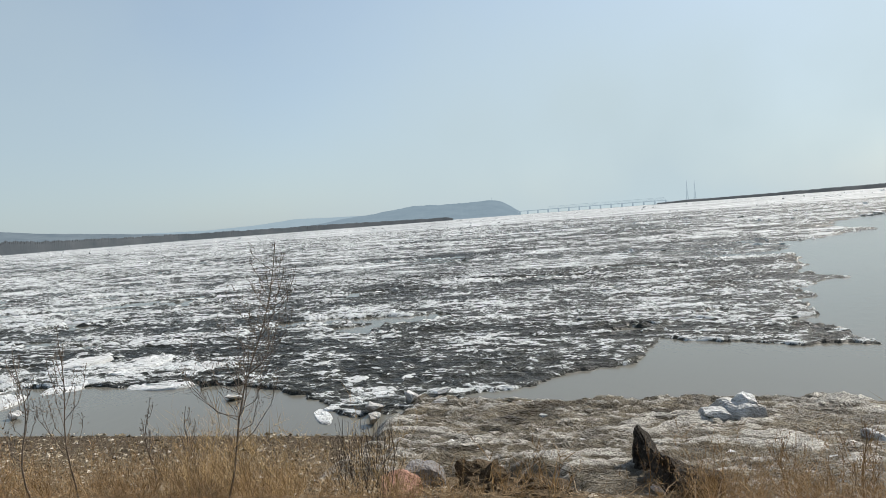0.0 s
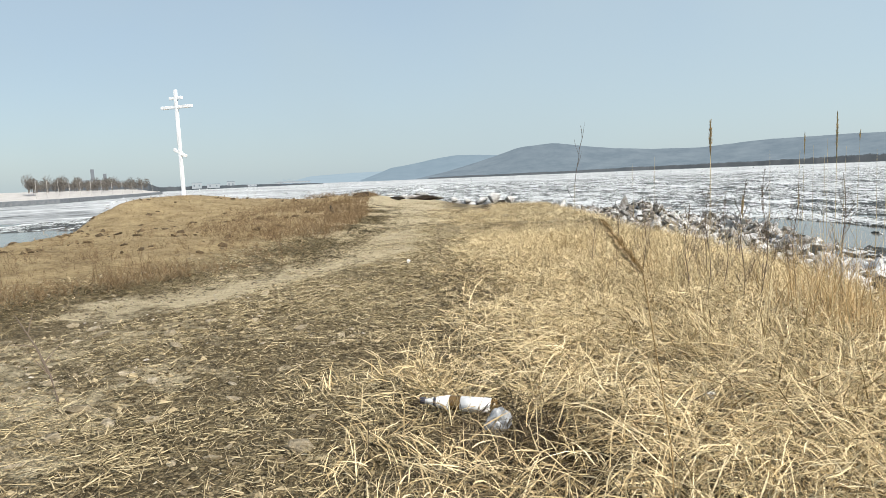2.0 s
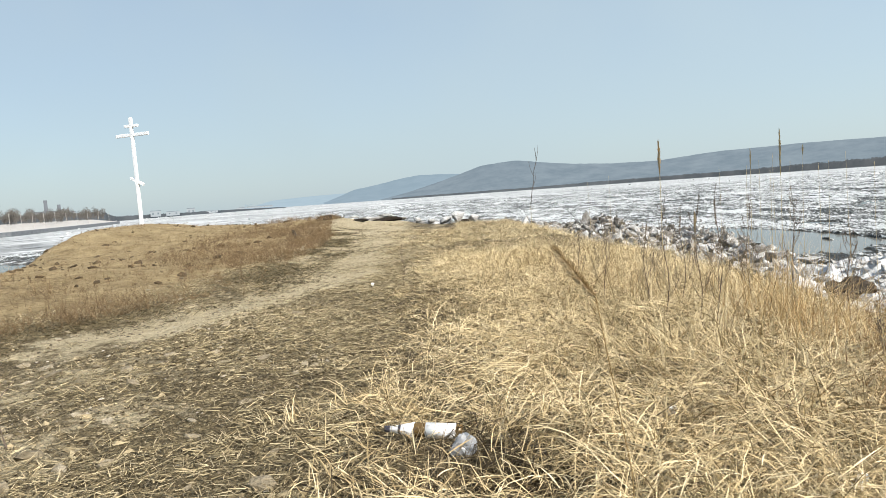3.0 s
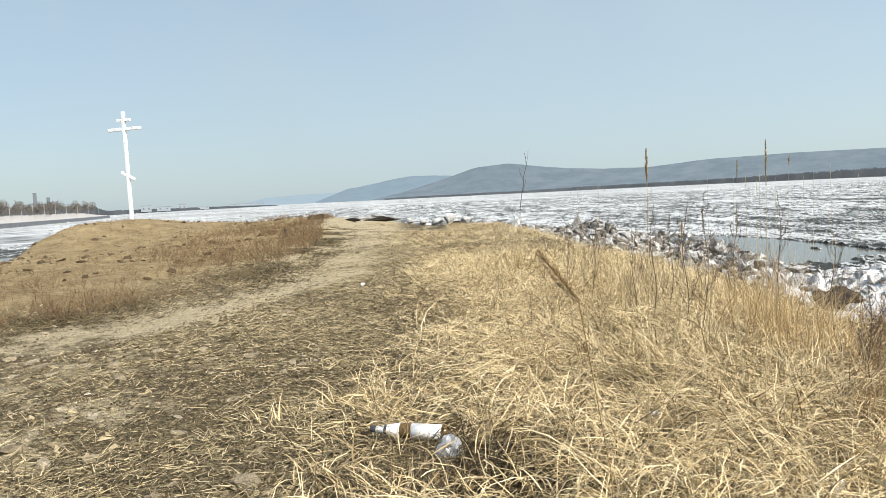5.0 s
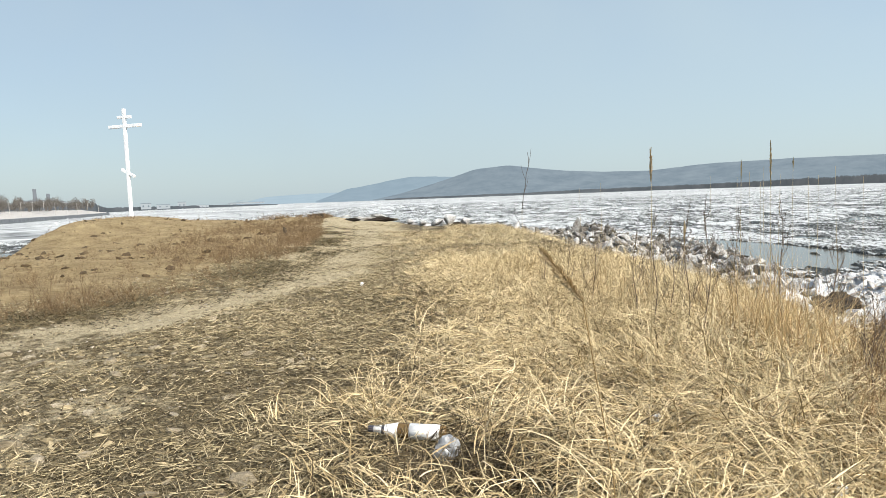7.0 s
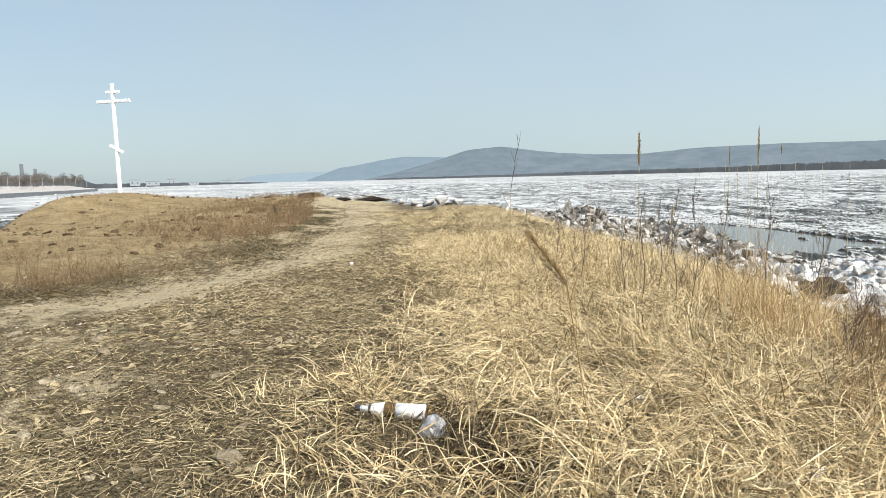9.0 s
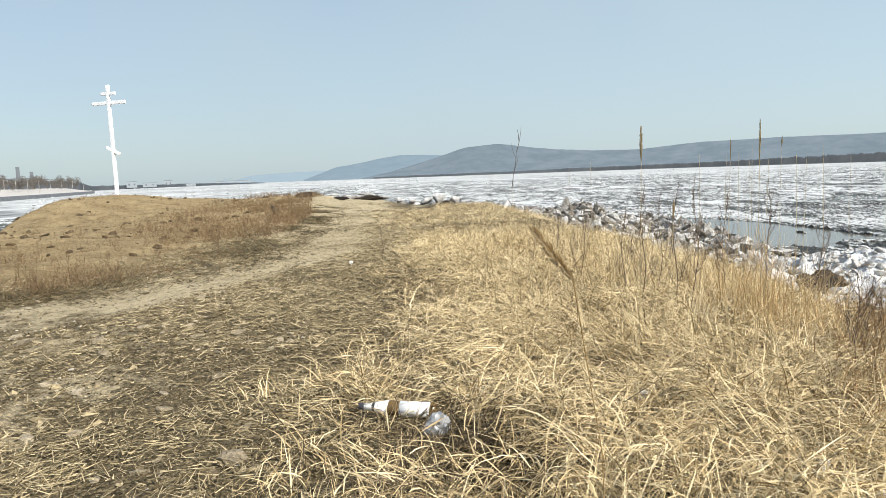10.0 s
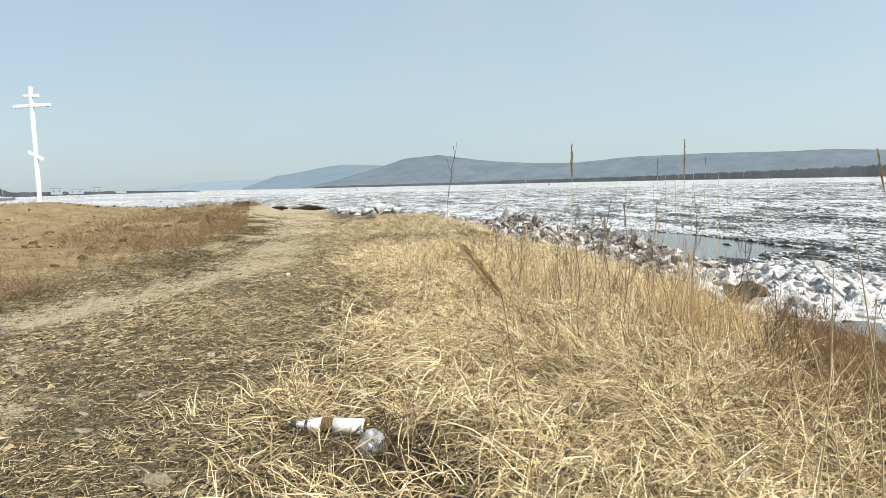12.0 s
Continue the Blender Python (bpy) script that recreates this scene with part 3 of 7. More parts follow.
def brash(x, y):
    """Ice close to the bank: flat wet slush, pools with pale rims, thin crumbly ridges a finger or two high."""
    a = ice_cover(x, y)
    bend = 0.9 * fbm(x * 0.8 + 3, y * 0.5, 3)
    pans = fbm(x * 0.55 + bend, y * 0.30 - bend, 4, 0.6) - 0.345 + 0.14 * np.exp(-(((x - 14.2) / 2.6) ** 2 + ((y + 3.4) / 2.2) ** 2)) + 0.5 * (a - 1)
    rim = np.exp(-((pans - 0.035) / 0.03) ** 2)
    line = (1 - np.abs(2 * fbm(x * 3.0 + 1.2 * bend, y * 1.5 + bend, 4, 0.65) - 1)) ** 6
    thin = (1 - np.abs(2 * fbm(x * 6.5 + bend, y * 3.2, 3, 0.6) - 1)) ** 5
    heap = smooth01(0.52, 0.70, fbm(x * 0.42 + 8, y * 0.25 + bend, 4, 0.6))
    up = smooth01(0.0, 0.025, pans)
    rough = fbm(x * 9, y * 6, 2)
    z = -0.05 + up * (0.056 + 0.022 * heap + (0.042 + 0.03 * heap) * line * (0.4 + 1.2 * rough) + 0.022 * thin) + 0.026 * rim * (0.3 + 1.2 * rough) * up
    drift = np.exp(-(((x - 11.3) / 1.1) ** 2 + ((y - 9.4) / 2.4) ** 2)) * smooth01(0.30, 0.5, fbm(x * 1.2, y * 0.5 + 2, 3))
    z = z + 0.05 * drift * up
    white = np.clip((0.9 * drift + 0.8 * rim * rough + 0.9 * line + 0.5 * thin + 0.5 * heap * rough + 0.34 * smooth01(7, 24, y)) * up, 0, 1)
    return z, white


def brash_patch(xs, ys):
    v, f = sheet(xs, ys, lambda x, y: brash(x, y)[0])
    keep = (v[f][:, :, 2] > -0.03).any(1)
    ob = new("ice_floes", mesh_from("ice_floes", v, f[keep], ICE_SHEET, True, {"crest": brash(v[:, 0], v[:, 1])[1]}))
    tagged(ob, "grey slush ice with white crumbly ridges on the river", "ice", kind="stuff")


def ice_patch(name, xs, ys, label):
    def lie(x, y):
        # the sheet dips under the near ice along its inner edge
        inside = np.maximum(smooth01(29.6, 31.0, x) * (xs[0] > 0), smooth01(40.0, 41.6, y) * (ys[0] > 0))
        return ice_height(x, y) * (0.3 + 0.7 * smooth01(30, 55, np.hypot(x, y))) * inside - 0.06 * (1 - inside)
    v, f = sheet(xs, ys, lie)
    z = v[:, 2]
    keep = (z[f] > -0.07).any(1)
    f = f[keep]
    used = np.unique(f)
    back = np.full(len(v), -1)
    back[used] = np.arange(len(used))
    v = v[used]
    crest = np.clip(-0.06 + 0.54 * smooth01(2, 34, v[:, 1]) + (ice_height(v[:, 0], v[:, 1]) - 0.02) / 0.11, 0, 1)
    ob = new(name, mesh_from(name, v, back[f], ICE_SHEET, True, {"crest": crest}))
    return tagged(ob, label, "ice", kind="stuff")


brash_patch(np.concatenate([np.arange(8.5, 16, 0.055), np.arange(16, 31.6, 0.11)]), np.concatenate([np.arange(-12, -6, 0.12), np.arange(-6, 10, 0.07), np.arange(10, 42, 0.14)]))
ice_patch("ice_field", np.concatenate([np.arange(29.6, 70, 0.42), np.arange(70, 190, 0.9)]), np.concatenate([np.arange(-90, -40, 1.2), np.arange(-40, 60, 0.5), np.arange(60, 260, 1.2)]), "drifting field of grey and white river ice")
ice_patch("ice_field", np.concatenate([np.arange(-40, 3.0, 0.8), np.arange(3.0, 30.1, 0.5)]), np.concatenate([np.arange(40, 90, 0.5), np.arange(90, 260, 1.0)]), "drifting field of grey and white river ice")


def white_water():
    """The packed white ice towards the far bank, one wide sheet just above the water."""
    n = Nodes("packed_ice")
    s = n.scaled((0.30, 0.30, 1))
    big, fine = n.noise(0.10, 5, 0.62), n.noise(1.0, 6, 0.72, s)
    m = n.math("ADD", n.math("MULTIPLY", n.noise(0.02, 5, 0.65, n.scaled((1.0, 1.0, 1))), 0.35), n.math("ADD", n.math("MULTIPLY", big, 0.3), n.math("MULTIPLY", fine, 0.4)))
    col = n.ramp(m, (0.42, (0.075, 0.079, 0.077)), (0.50, (0.30, 0.31, 0.308)), (0.61, (0.62, 0.63, 0.63)))
    n.bump(fine, 0.8, 0.5)
    mat = n.done(col, 0.7, spec=0.3)
    v, f = sheet(np.array([188.0, 260, 420, 800, 1600, 3200]), np.array([-1800.0, -900, -500, -300, -200, -91, 0, 100, 200, 259, 400, 800, 1700, 3300]), lambda x, y: x * 0 + 0.012)
    a = new("far_ice", mesh_from("far_ice", v, f, mat))
    tagged(a, "packed white ice reaching to the far bank", "ice", kind="structure")
    v, f = sheet(np.array([-900.0, -300, -40, 20, 100, 188]), np.array([258.0, 400, 800, 1700, 3300]), lambda x, y: x * 0 + 0.012)
    b = new("far_ice", mesh_from("far_ice", v, f, mat))
    tagged(b, "packed white ice reaching to the far bank", "ice", kind="structure")
    v, f = sheet(np.array([-420.0, -200, -120, -60, -40, -38]), np.array([44.0, 60, 90, 140, 258]), lambda x, y: x * 0 + 0.012 - 0.05 * ((y < 50) | (x > -25) & (y < 50)))
    c = new("bay_ice", mesh_from("bay_ice", v, f, mat))
    tagged(c, "white rotten ice filling the bay", "ice", kind="structure")


white_water()


# chunk shapes: low irregular lumps, shared by all scattered rubble
def lump_shapes(count, seed):
    r = np.random.default_rng(seed)
    out = []
    for _ in range(count):
        bm = bmesh.new()
        bmesh.ops.create_icosphere(bm, subdivisions=1, radius=1.0)
        v = np.array([x.co[:] for x in bm.verts])
        f = np.array([[q.index for q in p.verts] for p in bm.faces])
        bm.free()
        for _ in range(5):
            d = r.normal(size=3)
            d /= np.linalg.norm(d)
            h = r.uniform(0.35, 0.8)
            over = np.maximum(v @ d - h, 0)
            v = v - over[:, None] * d
        out.append((v * r.uniform(0.85, 1.15, v.shape), f))
    return out


LUMPS = lump_shapes(10, 5)


def grit_shapes(count, seed):
    """Eight-faced crumbs, for what is only a finger's width across."""
    r = np.random.default_rng(seed)
    v = np.array([(1, 0, 0), (0, 1, 0), (-1, 0, 0), (0, -1, 0), (0, 0, 1), (0, 0, -1)], float)
    f = np.array([(0, 1, 4), (1, 2, 4), (2, 3, 4), (3, 0, 4), (1, 0, 5), (2, 1, 5), (3, 2, 5), (0, 3, 5)])
    return [(v * r.uniform(0.6, 1.3, (6, 1)) + r.normal(0, 0.22, (6, 3)), f) for _ in range(count)]


GRIT = grit_shapes(12, 6)


def scatter_lumps(x, y, z, size, flat, seed, tilt=0.25, shapes=LUMPS):
    r = np.random.default_rng(seed)
    kind = r.integers(0, len(shapes), len(x))
    V, F, n = [], [], 0
    for k, (lv, lf) in enumerate(shapes):
        sel = np.where(kind == k)[0]
        if not len(sel):
            continue
        m = len(sel)
        th, tx, ty = r.uniform(0, 6.28, m), r.normal(0, tilt, m), r.normal(0, tilt, m)
        s = size[sel]
        v = lv[None] * np.stack([s * r.uniform(0.7, 1.5, m), s * r.uniform(0.6, 1.1, m), s * flat * r.uniform(0.6, 1.5, m)], -1)[:, None, :]
        v[..., 2] += v[..., 0] * tx[:, None] + v[..., 1] * ty[:, None]
        c, q = np.cos(th)[:, None], np.sin(th)[:, None]
        vx, vy = v[..., 0] * c - v[..., 1] * q, v[..., 0] * q + v[..., 1] * c
        v = np.stack([vx + x[sel][:, None], vy + y[sel][:, None], v[..., 2] + z[sel][:, None]], -1)
        F.append((lf[None] + (np.arange(m) * len(lv))[:, None, None] + n).reshape(-1, 3))
        V.append(v.reshape(-1, 3))
        n += m * len(lv)
    return np.concatenate(V), np.concatenate(F)


def rubble_on_ice():
    r = np.random.default_rng(11)
    # near field
    x, y = r.uniform(9, 60, 60000), r.uniform(-22, 62, 60000)
    keep = (ice_cover(x, y) > 0.7) & ((brash(x, y)[0] > 0.02) | (x > 31.6) | (y > 42)) & (r.random(len(x)) < 0.12)
    x, y = x[keep], y[keep]
    s = 0.03 + 0.10 * r.random(len(x)) ** 4 + 0.0012 * x
    v, f = scatter_lumps(x, y, 0 * x + 0.03, s, 0.36, 12, 0.25, GRIT)
    ob = new("ice_rubble", mesh_from("ice_rubble", v, f, ICE_CHUNK, False, {"crest": np.full(len(v), 0.55)}))
    tagged(ob, "scattered white lumps of broken river ice", "ice", kind="stuff")
    # the white packed band farther out
    d = 75 + 900 * r.random(6000) ** 2.0
    a = np.radians(r.uniform(-32, 118, 6000))
    x, y = d * np.sin(a), d * np.cos(a)
    keep = (fbm(x * 0.02, y * 0.02, 3) > 0.40) & ((x > 30) | (y > 90))
    keep &= ~((np.degrees(a) < 8) & (d < 130))
    x, y, d = x[keep], y[keep], d[keep]
    s = (0.16 + 0.50 * r.random(len(x)) ** 3) * (0.6 + d / 450)
    v, f = scatter_lumps(x, y, 0 * x + 0.05, s, 0.42, 13, 0.25, GRIT)
    ob = new("ice_rubble", mesh_from("ice_rubble", v, f, ICE_CHUNK, False, {"crest": np.full(len(v), 0.7)}))
    tagged(ob, "packed white ice hummocks far out on the river", "ice", kind="stuff")


rubble_on_ice()


# ---- distance: hills, wooded island, bridge, pylons ----
def place(az, d):
    a = radians(az)
    return -math.sin(a) * d, math.cos(a) * d


def ridge(name, d, profile, material, label, seed, rough=0.05):
    """A range of hills: its crest line by bearing and height angle, sloping down to the water towards the viewer."""
    r = np.random.default_rng(seed)
    az = np.array([p[0] for p in profile], float)
    el = np.array([p[1] for p in profile], float)
    steps = np.arange(az.max(), az.min(), -0.12)
    e = np.interp(-steps, -az, el)
    k = np.ones(9) / 9
    e = np.convolve(np.pad(e, 4, mode="edge"), k, "valid")
    e = e + rough * (fbm(steps * 1.9, steps * 0 + seed, 4, 0.6) - 0.5) * np.clip(e, 0, 1)
    rows = []
    for share, nearer in ((0, 0.86), (0.35, 0.92), (0.75, 0.97), (1.0, 1.0), (0.6, 1.1)):
        dd = d * nearer
        top = np.maximum(2.7 + np.tan(np.radians(e)) * d, 0.4) * share
        rows.append(np.stack([-np.sin(np.radians(steps)) * dd, np.cos(np.radians(steps)) * dd, top - 0.3], -1))
    v = np.concatenate(rows)
    n = len(steps)
    i = np.arange(len(rows) * n).reshape(len(rows), n)
    f = np.stack([i[:-1, :-1], i[:-1, 1:], i[1:, 1:], i[1:, :-1]], -1).reshape(-1, 4)
    ob = new(name, mesh_from(name, v, f, material, True))
    return tagged(ob, label, "hill", kind="structure")


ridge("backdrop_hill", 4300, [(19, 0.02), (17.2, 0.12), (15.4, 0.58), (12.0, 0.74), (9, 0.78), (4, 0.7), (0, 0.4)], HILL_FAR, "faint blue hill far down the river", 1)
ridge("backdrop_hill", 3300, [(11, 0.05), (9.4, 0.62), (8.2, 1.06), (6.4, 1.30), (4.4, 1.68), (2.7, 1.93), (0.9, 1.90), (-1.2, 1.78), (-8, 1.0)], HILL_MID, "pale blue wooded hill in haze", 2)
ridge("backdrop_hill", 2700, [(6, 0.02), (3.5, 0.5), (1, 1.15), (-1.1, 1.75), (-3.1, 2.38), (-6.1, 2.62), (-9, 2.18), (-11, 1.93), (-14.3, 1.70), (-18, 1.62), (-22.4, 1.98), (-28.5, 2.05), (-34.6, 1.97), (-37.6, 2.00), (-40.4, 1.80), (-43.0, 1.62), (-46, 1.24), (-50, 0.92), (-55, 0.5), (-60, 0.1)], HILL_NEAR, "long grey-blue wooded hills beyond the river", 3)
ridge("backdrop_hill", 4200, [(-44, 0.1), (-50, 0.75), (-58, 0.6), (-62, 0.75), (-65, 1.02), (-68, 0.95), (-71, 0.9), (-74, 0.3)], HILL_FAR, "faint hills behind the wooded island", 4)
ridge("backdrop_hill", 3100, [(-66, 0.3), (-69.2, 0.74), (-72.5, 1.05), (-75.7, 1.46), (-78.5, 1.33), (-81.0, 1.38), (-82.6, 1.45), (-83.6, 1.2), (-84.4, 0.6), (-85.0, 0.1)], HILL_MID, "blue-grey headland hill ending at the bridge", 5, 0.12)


def far_wood(name, line, label, seed):
    """A belt of bare trees far off: an uneven, twiggy crest on a low bank. line: bearing, distance, height."""
    r = np.random.default_rng(seed)
    az = np.array([p[0] for p in line], float)
    steps = np.arange(az.max(), az.min(), -0.035)
    d = np.interp(-steps, -az, [p[1] for p in line])
    h = np.interp(-steps, -az, [p[2] for p in line])
    h = h * (0.84 + 0.26 * fbm(steps * 3, steps * 0 + seed, 3) + 0.16 * (r.random(len(steps)) - 0.5))
    rows = []
    for up, dd in ((0, 0.0), (0.12, 4.0), (0.8, 8.0), (1.0, 20.0), (0.0, 60.0)):
        x, y = -np.sin(np.radians(steps)) * (d + dd), np.cos(np.radians(steps)) * (d + dd)
        rows.append(np.stack([x, y, h * up - 0.2 * (up == 0)], -1))
    v, n = np.concatenate(rows), len(steps)
    i = np.arange(len(rows) * n).reshape(len(rows), n)
    f = np.stack([i[:-1, :-1], i[:-1, 1:], i[1:, 1:], i[1:, :-1]], -1).reshape(-1, 4)
    ob = new(name, mesh_from(name, v, f, FAR_WOOD, False))
    return tagged(ob, label, "woodland", kind="stuff")


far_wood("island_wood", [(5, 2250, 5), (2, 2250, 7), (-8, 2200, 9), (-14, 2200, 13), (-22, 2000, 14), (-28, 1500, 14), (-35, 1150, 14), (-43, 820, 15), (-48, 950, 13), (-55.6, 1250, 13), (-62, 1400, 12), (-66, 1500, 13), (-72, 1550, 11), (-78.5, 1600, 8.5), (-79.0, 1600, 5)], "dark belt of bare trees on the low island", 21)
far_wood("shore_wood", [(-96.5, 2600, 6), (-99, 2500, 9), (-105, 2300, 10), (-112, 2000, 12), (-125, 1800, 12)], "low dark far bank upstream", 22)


def bridge():
    """The long railway bridge: piers, deck, and trusses on its upstream half."""
    b = thing("truss_bridge", Matrix.Identity(4), "long hazy steel truss bridge on many piers", "bridge")
    def at(az):
        x, y = place(az, 2900)
        return Vector((x, y, 0))
    a, c = at(-84.7), at(-97.2)
    along = (c - a).normalized()
    ang = math.degrees(math.atan2(along.y, along.x))
    length = (c - a).length
    deck = bmesh.new()
    box(deck, length, 8, 3.2, Matrix.Translation((a + c) / 2 + Vector((0, 0, 15))) @ pose(0, 0, 0, 0, 0, ang))
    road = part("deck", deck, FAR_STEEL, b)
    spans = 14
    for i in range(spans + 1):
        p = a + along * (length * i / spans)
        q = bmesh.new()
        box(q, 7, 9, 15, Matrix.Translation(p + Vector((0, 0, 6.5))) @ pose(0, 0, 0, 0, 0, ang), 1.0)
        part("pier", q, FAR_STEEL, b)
        if 3 <= i < spans:
            t = bmesh.new()
            w = length / spans
            for k in range(6):
                x0, x1 = p + along * (w * k / 6), p + along * (w * (k + 1) / 6)
                z0, z1 = (16, 27) if k % 2 == 0 else (27, 16)
                tube(t, [x0 + Vector((0, 0, z0)), x1 + Vector((0, 0, z1))], [0.7, 0.7], 4)
            tube(t, [p + along * (w / 6) + Vector((0, 0, 27)), p + along * (w * 5 / 6) + Vector((0, 0, 27))], [0.8, 0.8], 4)
            part("truss", t, FAR_STEEL, road)


bridge()


def pylon(az, d, foot, tall, material):
    x, y = place(az, d)
    p = thing("lattice_tower", pose(x, y, foot), "tall hazy lattice tower beyond the river", "tower", "towers beyond the river")
    bm = bmesh.new()
    w = tall * 0.05
    for sx, sy in ((1, 1), (1, -1), (-1, 1), (-1, -1)):
        tube(bm, [(sx * w, sy * w, 0), (sx * w * 0.35, sy * w * 0.35, tall * 0.5), (0, 0, tall)], [0.9, 0.7, 0.5], 4)
    for k in range(8):
        z0, z1 = tall * k / 9, tall * (k + 1) / 9
        s0, s1 = w * (1 - 0.9 * k / 9), w * (1 - 0.9 * (k + 1) / 9)
        tube(bm, [(-s0, -s0, z0), (s1, s1, z1)], [0.4, 0.4], 4), tube(bm, [(s0, -s0, z0), (-s1, s1, z1)], [0.4, 0.4], 4)
    mast = part("mast", bm, material, p)
    for z in (0.62, 0.78, 0.9):
        arm = bmesh.new()
        tube(arm, [(-w * 1.6, 0, tall * z), (w * 1.6, 0, tall * z)], [0.5, 0.5], 4)
        part("crossarm", arm, material, mast)


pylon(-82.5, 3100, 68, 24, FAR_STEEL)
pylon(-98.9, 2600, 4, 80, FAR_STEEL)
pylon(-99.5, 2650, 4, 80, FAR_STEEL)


# ---- the white cross ----
def white_cross():
    x, y = place(25.72, 38.6)
    z0 = float(height(np.array(x), np.array(y))) - 0.15
    c = thing("memorial_cross", pose(x, y, z0, 0, 0, -18), "tall white painted orthodox cross on the mound", "cross")
    tall = 2.7 + math.tan(radians(7.87)) * 38.6 - z0
    w = 0.17
    def bar(name, sx, sz, m):
        bm = bmesh.new()
        box(bm, sx, w * 0.8, sz, m, 0.02)
        part(name, bm, WHITE_PAINT, c)
    bar("post", w, tall, pose(0, 0, tall / 2))
    bar("crossbar", 2.15, w, pose(0, 0.004, tall * 0.845))
    bar("top_bar", 0.88, w * 0.9, pose(0, 0.004, tall * 0.925))
    bar("foot_bar", 0.92, w * 0.9, pose(0, 0.004, tall * 0.43, 0, 26, 0))
    foot = bmesh.new()
    box(foot, 0.7, 0.7, 0.35, pose(0, 0, 0.1), 0.04)
    part("footing", foot, CONCRETE, c)


white_cross()


# ---- dry grass ----
def ribbons(x, y, z, length, heading, lean0, lean1, width, segs=4, seed=1, curl=0.22, on_ground=True):
    """Thin curved leaves: each starts at its foot, leans from lean0 to lean1 (radians from upright) towards its heading."""
    r = np.random.default_rng(seed)
    n = len(x)
    s = np.linspace(0, 1, segs + 1)
    th = lean0[:, None] + (lean1 - lean0)[:, None] * s[None, :]
    ds = (length / segs)[:, None]
    out = np.concatenate([np.zeros((n, 1)), np.cumsum(np.sin((th[:, 1:] + th[:, :-1]) / 2) * ds, 1)], 1)
    up = np.concatenate([np.zeros((n, 1)), np.cumsum(np.cos((th[:, 1:] + th[:, :-1]) / 2) * ds, 1)], 1)
    hx, hy = np.sin(heading)[:, None], np.cos(heading)[:, None]
    bend = r.normal(0, curl, n)[:, None] * length[:, None] * s[None, :] ** 2
    px, py = x[:, None] + out * hx + bend * hy, y[:, None] + out * hy - bend * hx
    pz = z[:, None] + up
    pz = np.maximum(pz, height(px, py) + 0.012 if on_ground else 0.0)
    tw = r.uniform(-0.9, 0.9, n)[:, None]
    w = width[:, None] * (1 - 0.88 * s[None, :] ** 1.6) * (np.minimum(1.0, 0.35 + 3.0 * s[None, :]) if segs > 1 else 1.0) * 0.5
    wx, wy, wz = w * hy * np.cos(tw), -w * hx * np.cos(tw), w * np.sin(tw)
    a = np.stack([px + wx, py + wy, pz + wz], -1)
    b = np.stack([px - wx, py - wy, pz - wz], -1)
    v = np.stack([a, b], 2).reshape(-1, 3)
    base = (np.arange(n) * (segs + 1) * 2)[:, None] + (np.arange(segs) * 2)[None, :]
    f = np.stack([base, base + 1, base + 3, base + 2], -1).reshape(-1, 4)
    return v, f


def grass(name, x, y, length, lean0, lean1, width, material, label, seed, segs=4, heading=None, lift=0.0):
    r = np.random.default_rng(seed)
    n = len(x)
    z = height(x, y) - 0.01 + lift
    heading = r.uniform(0, 6.283, n) if heading is None else heading
    v, f = ribbons(x, y, z, length, heading, lean0, lean1, width, segs, seed + 1)
    ob = new(name, mesh_from(name, v, f, material, True))
    return tagged(ob, label, "grass", kind="stuff")


def straw_share(x, y):
    """How thick the straw stands: full on the bank's shoulder, none on the path."""
    left = np.interp(y, [1.0, 2.3, 3.3, 6.0, 9.6, 16.5, 30.0], [-0.55, -0.50, -0.45, -0.45, -0.48, -1.7, -2.4]) + 0.7 * (fbm(x * 0.9, y * 0.9, 4) - 0.5)
    right = np.minimum(2.9, np.minimum(0.62 + 0.42 * np.maximum(y, -1), shore_right(y) - 4.2))
    s = smooth01(left - 0.25, left + 0.95, x) * smooth01(right + 0.5, right - 0.3, x) * smooth01(36, 30, y)
    return s * smooth01(26, 20, y * (x < 0.2))


def spread(n, x0, x1, y0, y1, seed, power=1.0):
    """Foot points, denser towards y0."""
    r = np.random.default_rng(seed)
    return r.uniform(x0, x1, n), y0 + (y1 - y0) * r.random(n) ** power, r


def from_start(az, r):
    """A place by its bearing and distance from where the walk begins."""
    x, y = place(az, r)
    return x + 0.456, y - 0.187


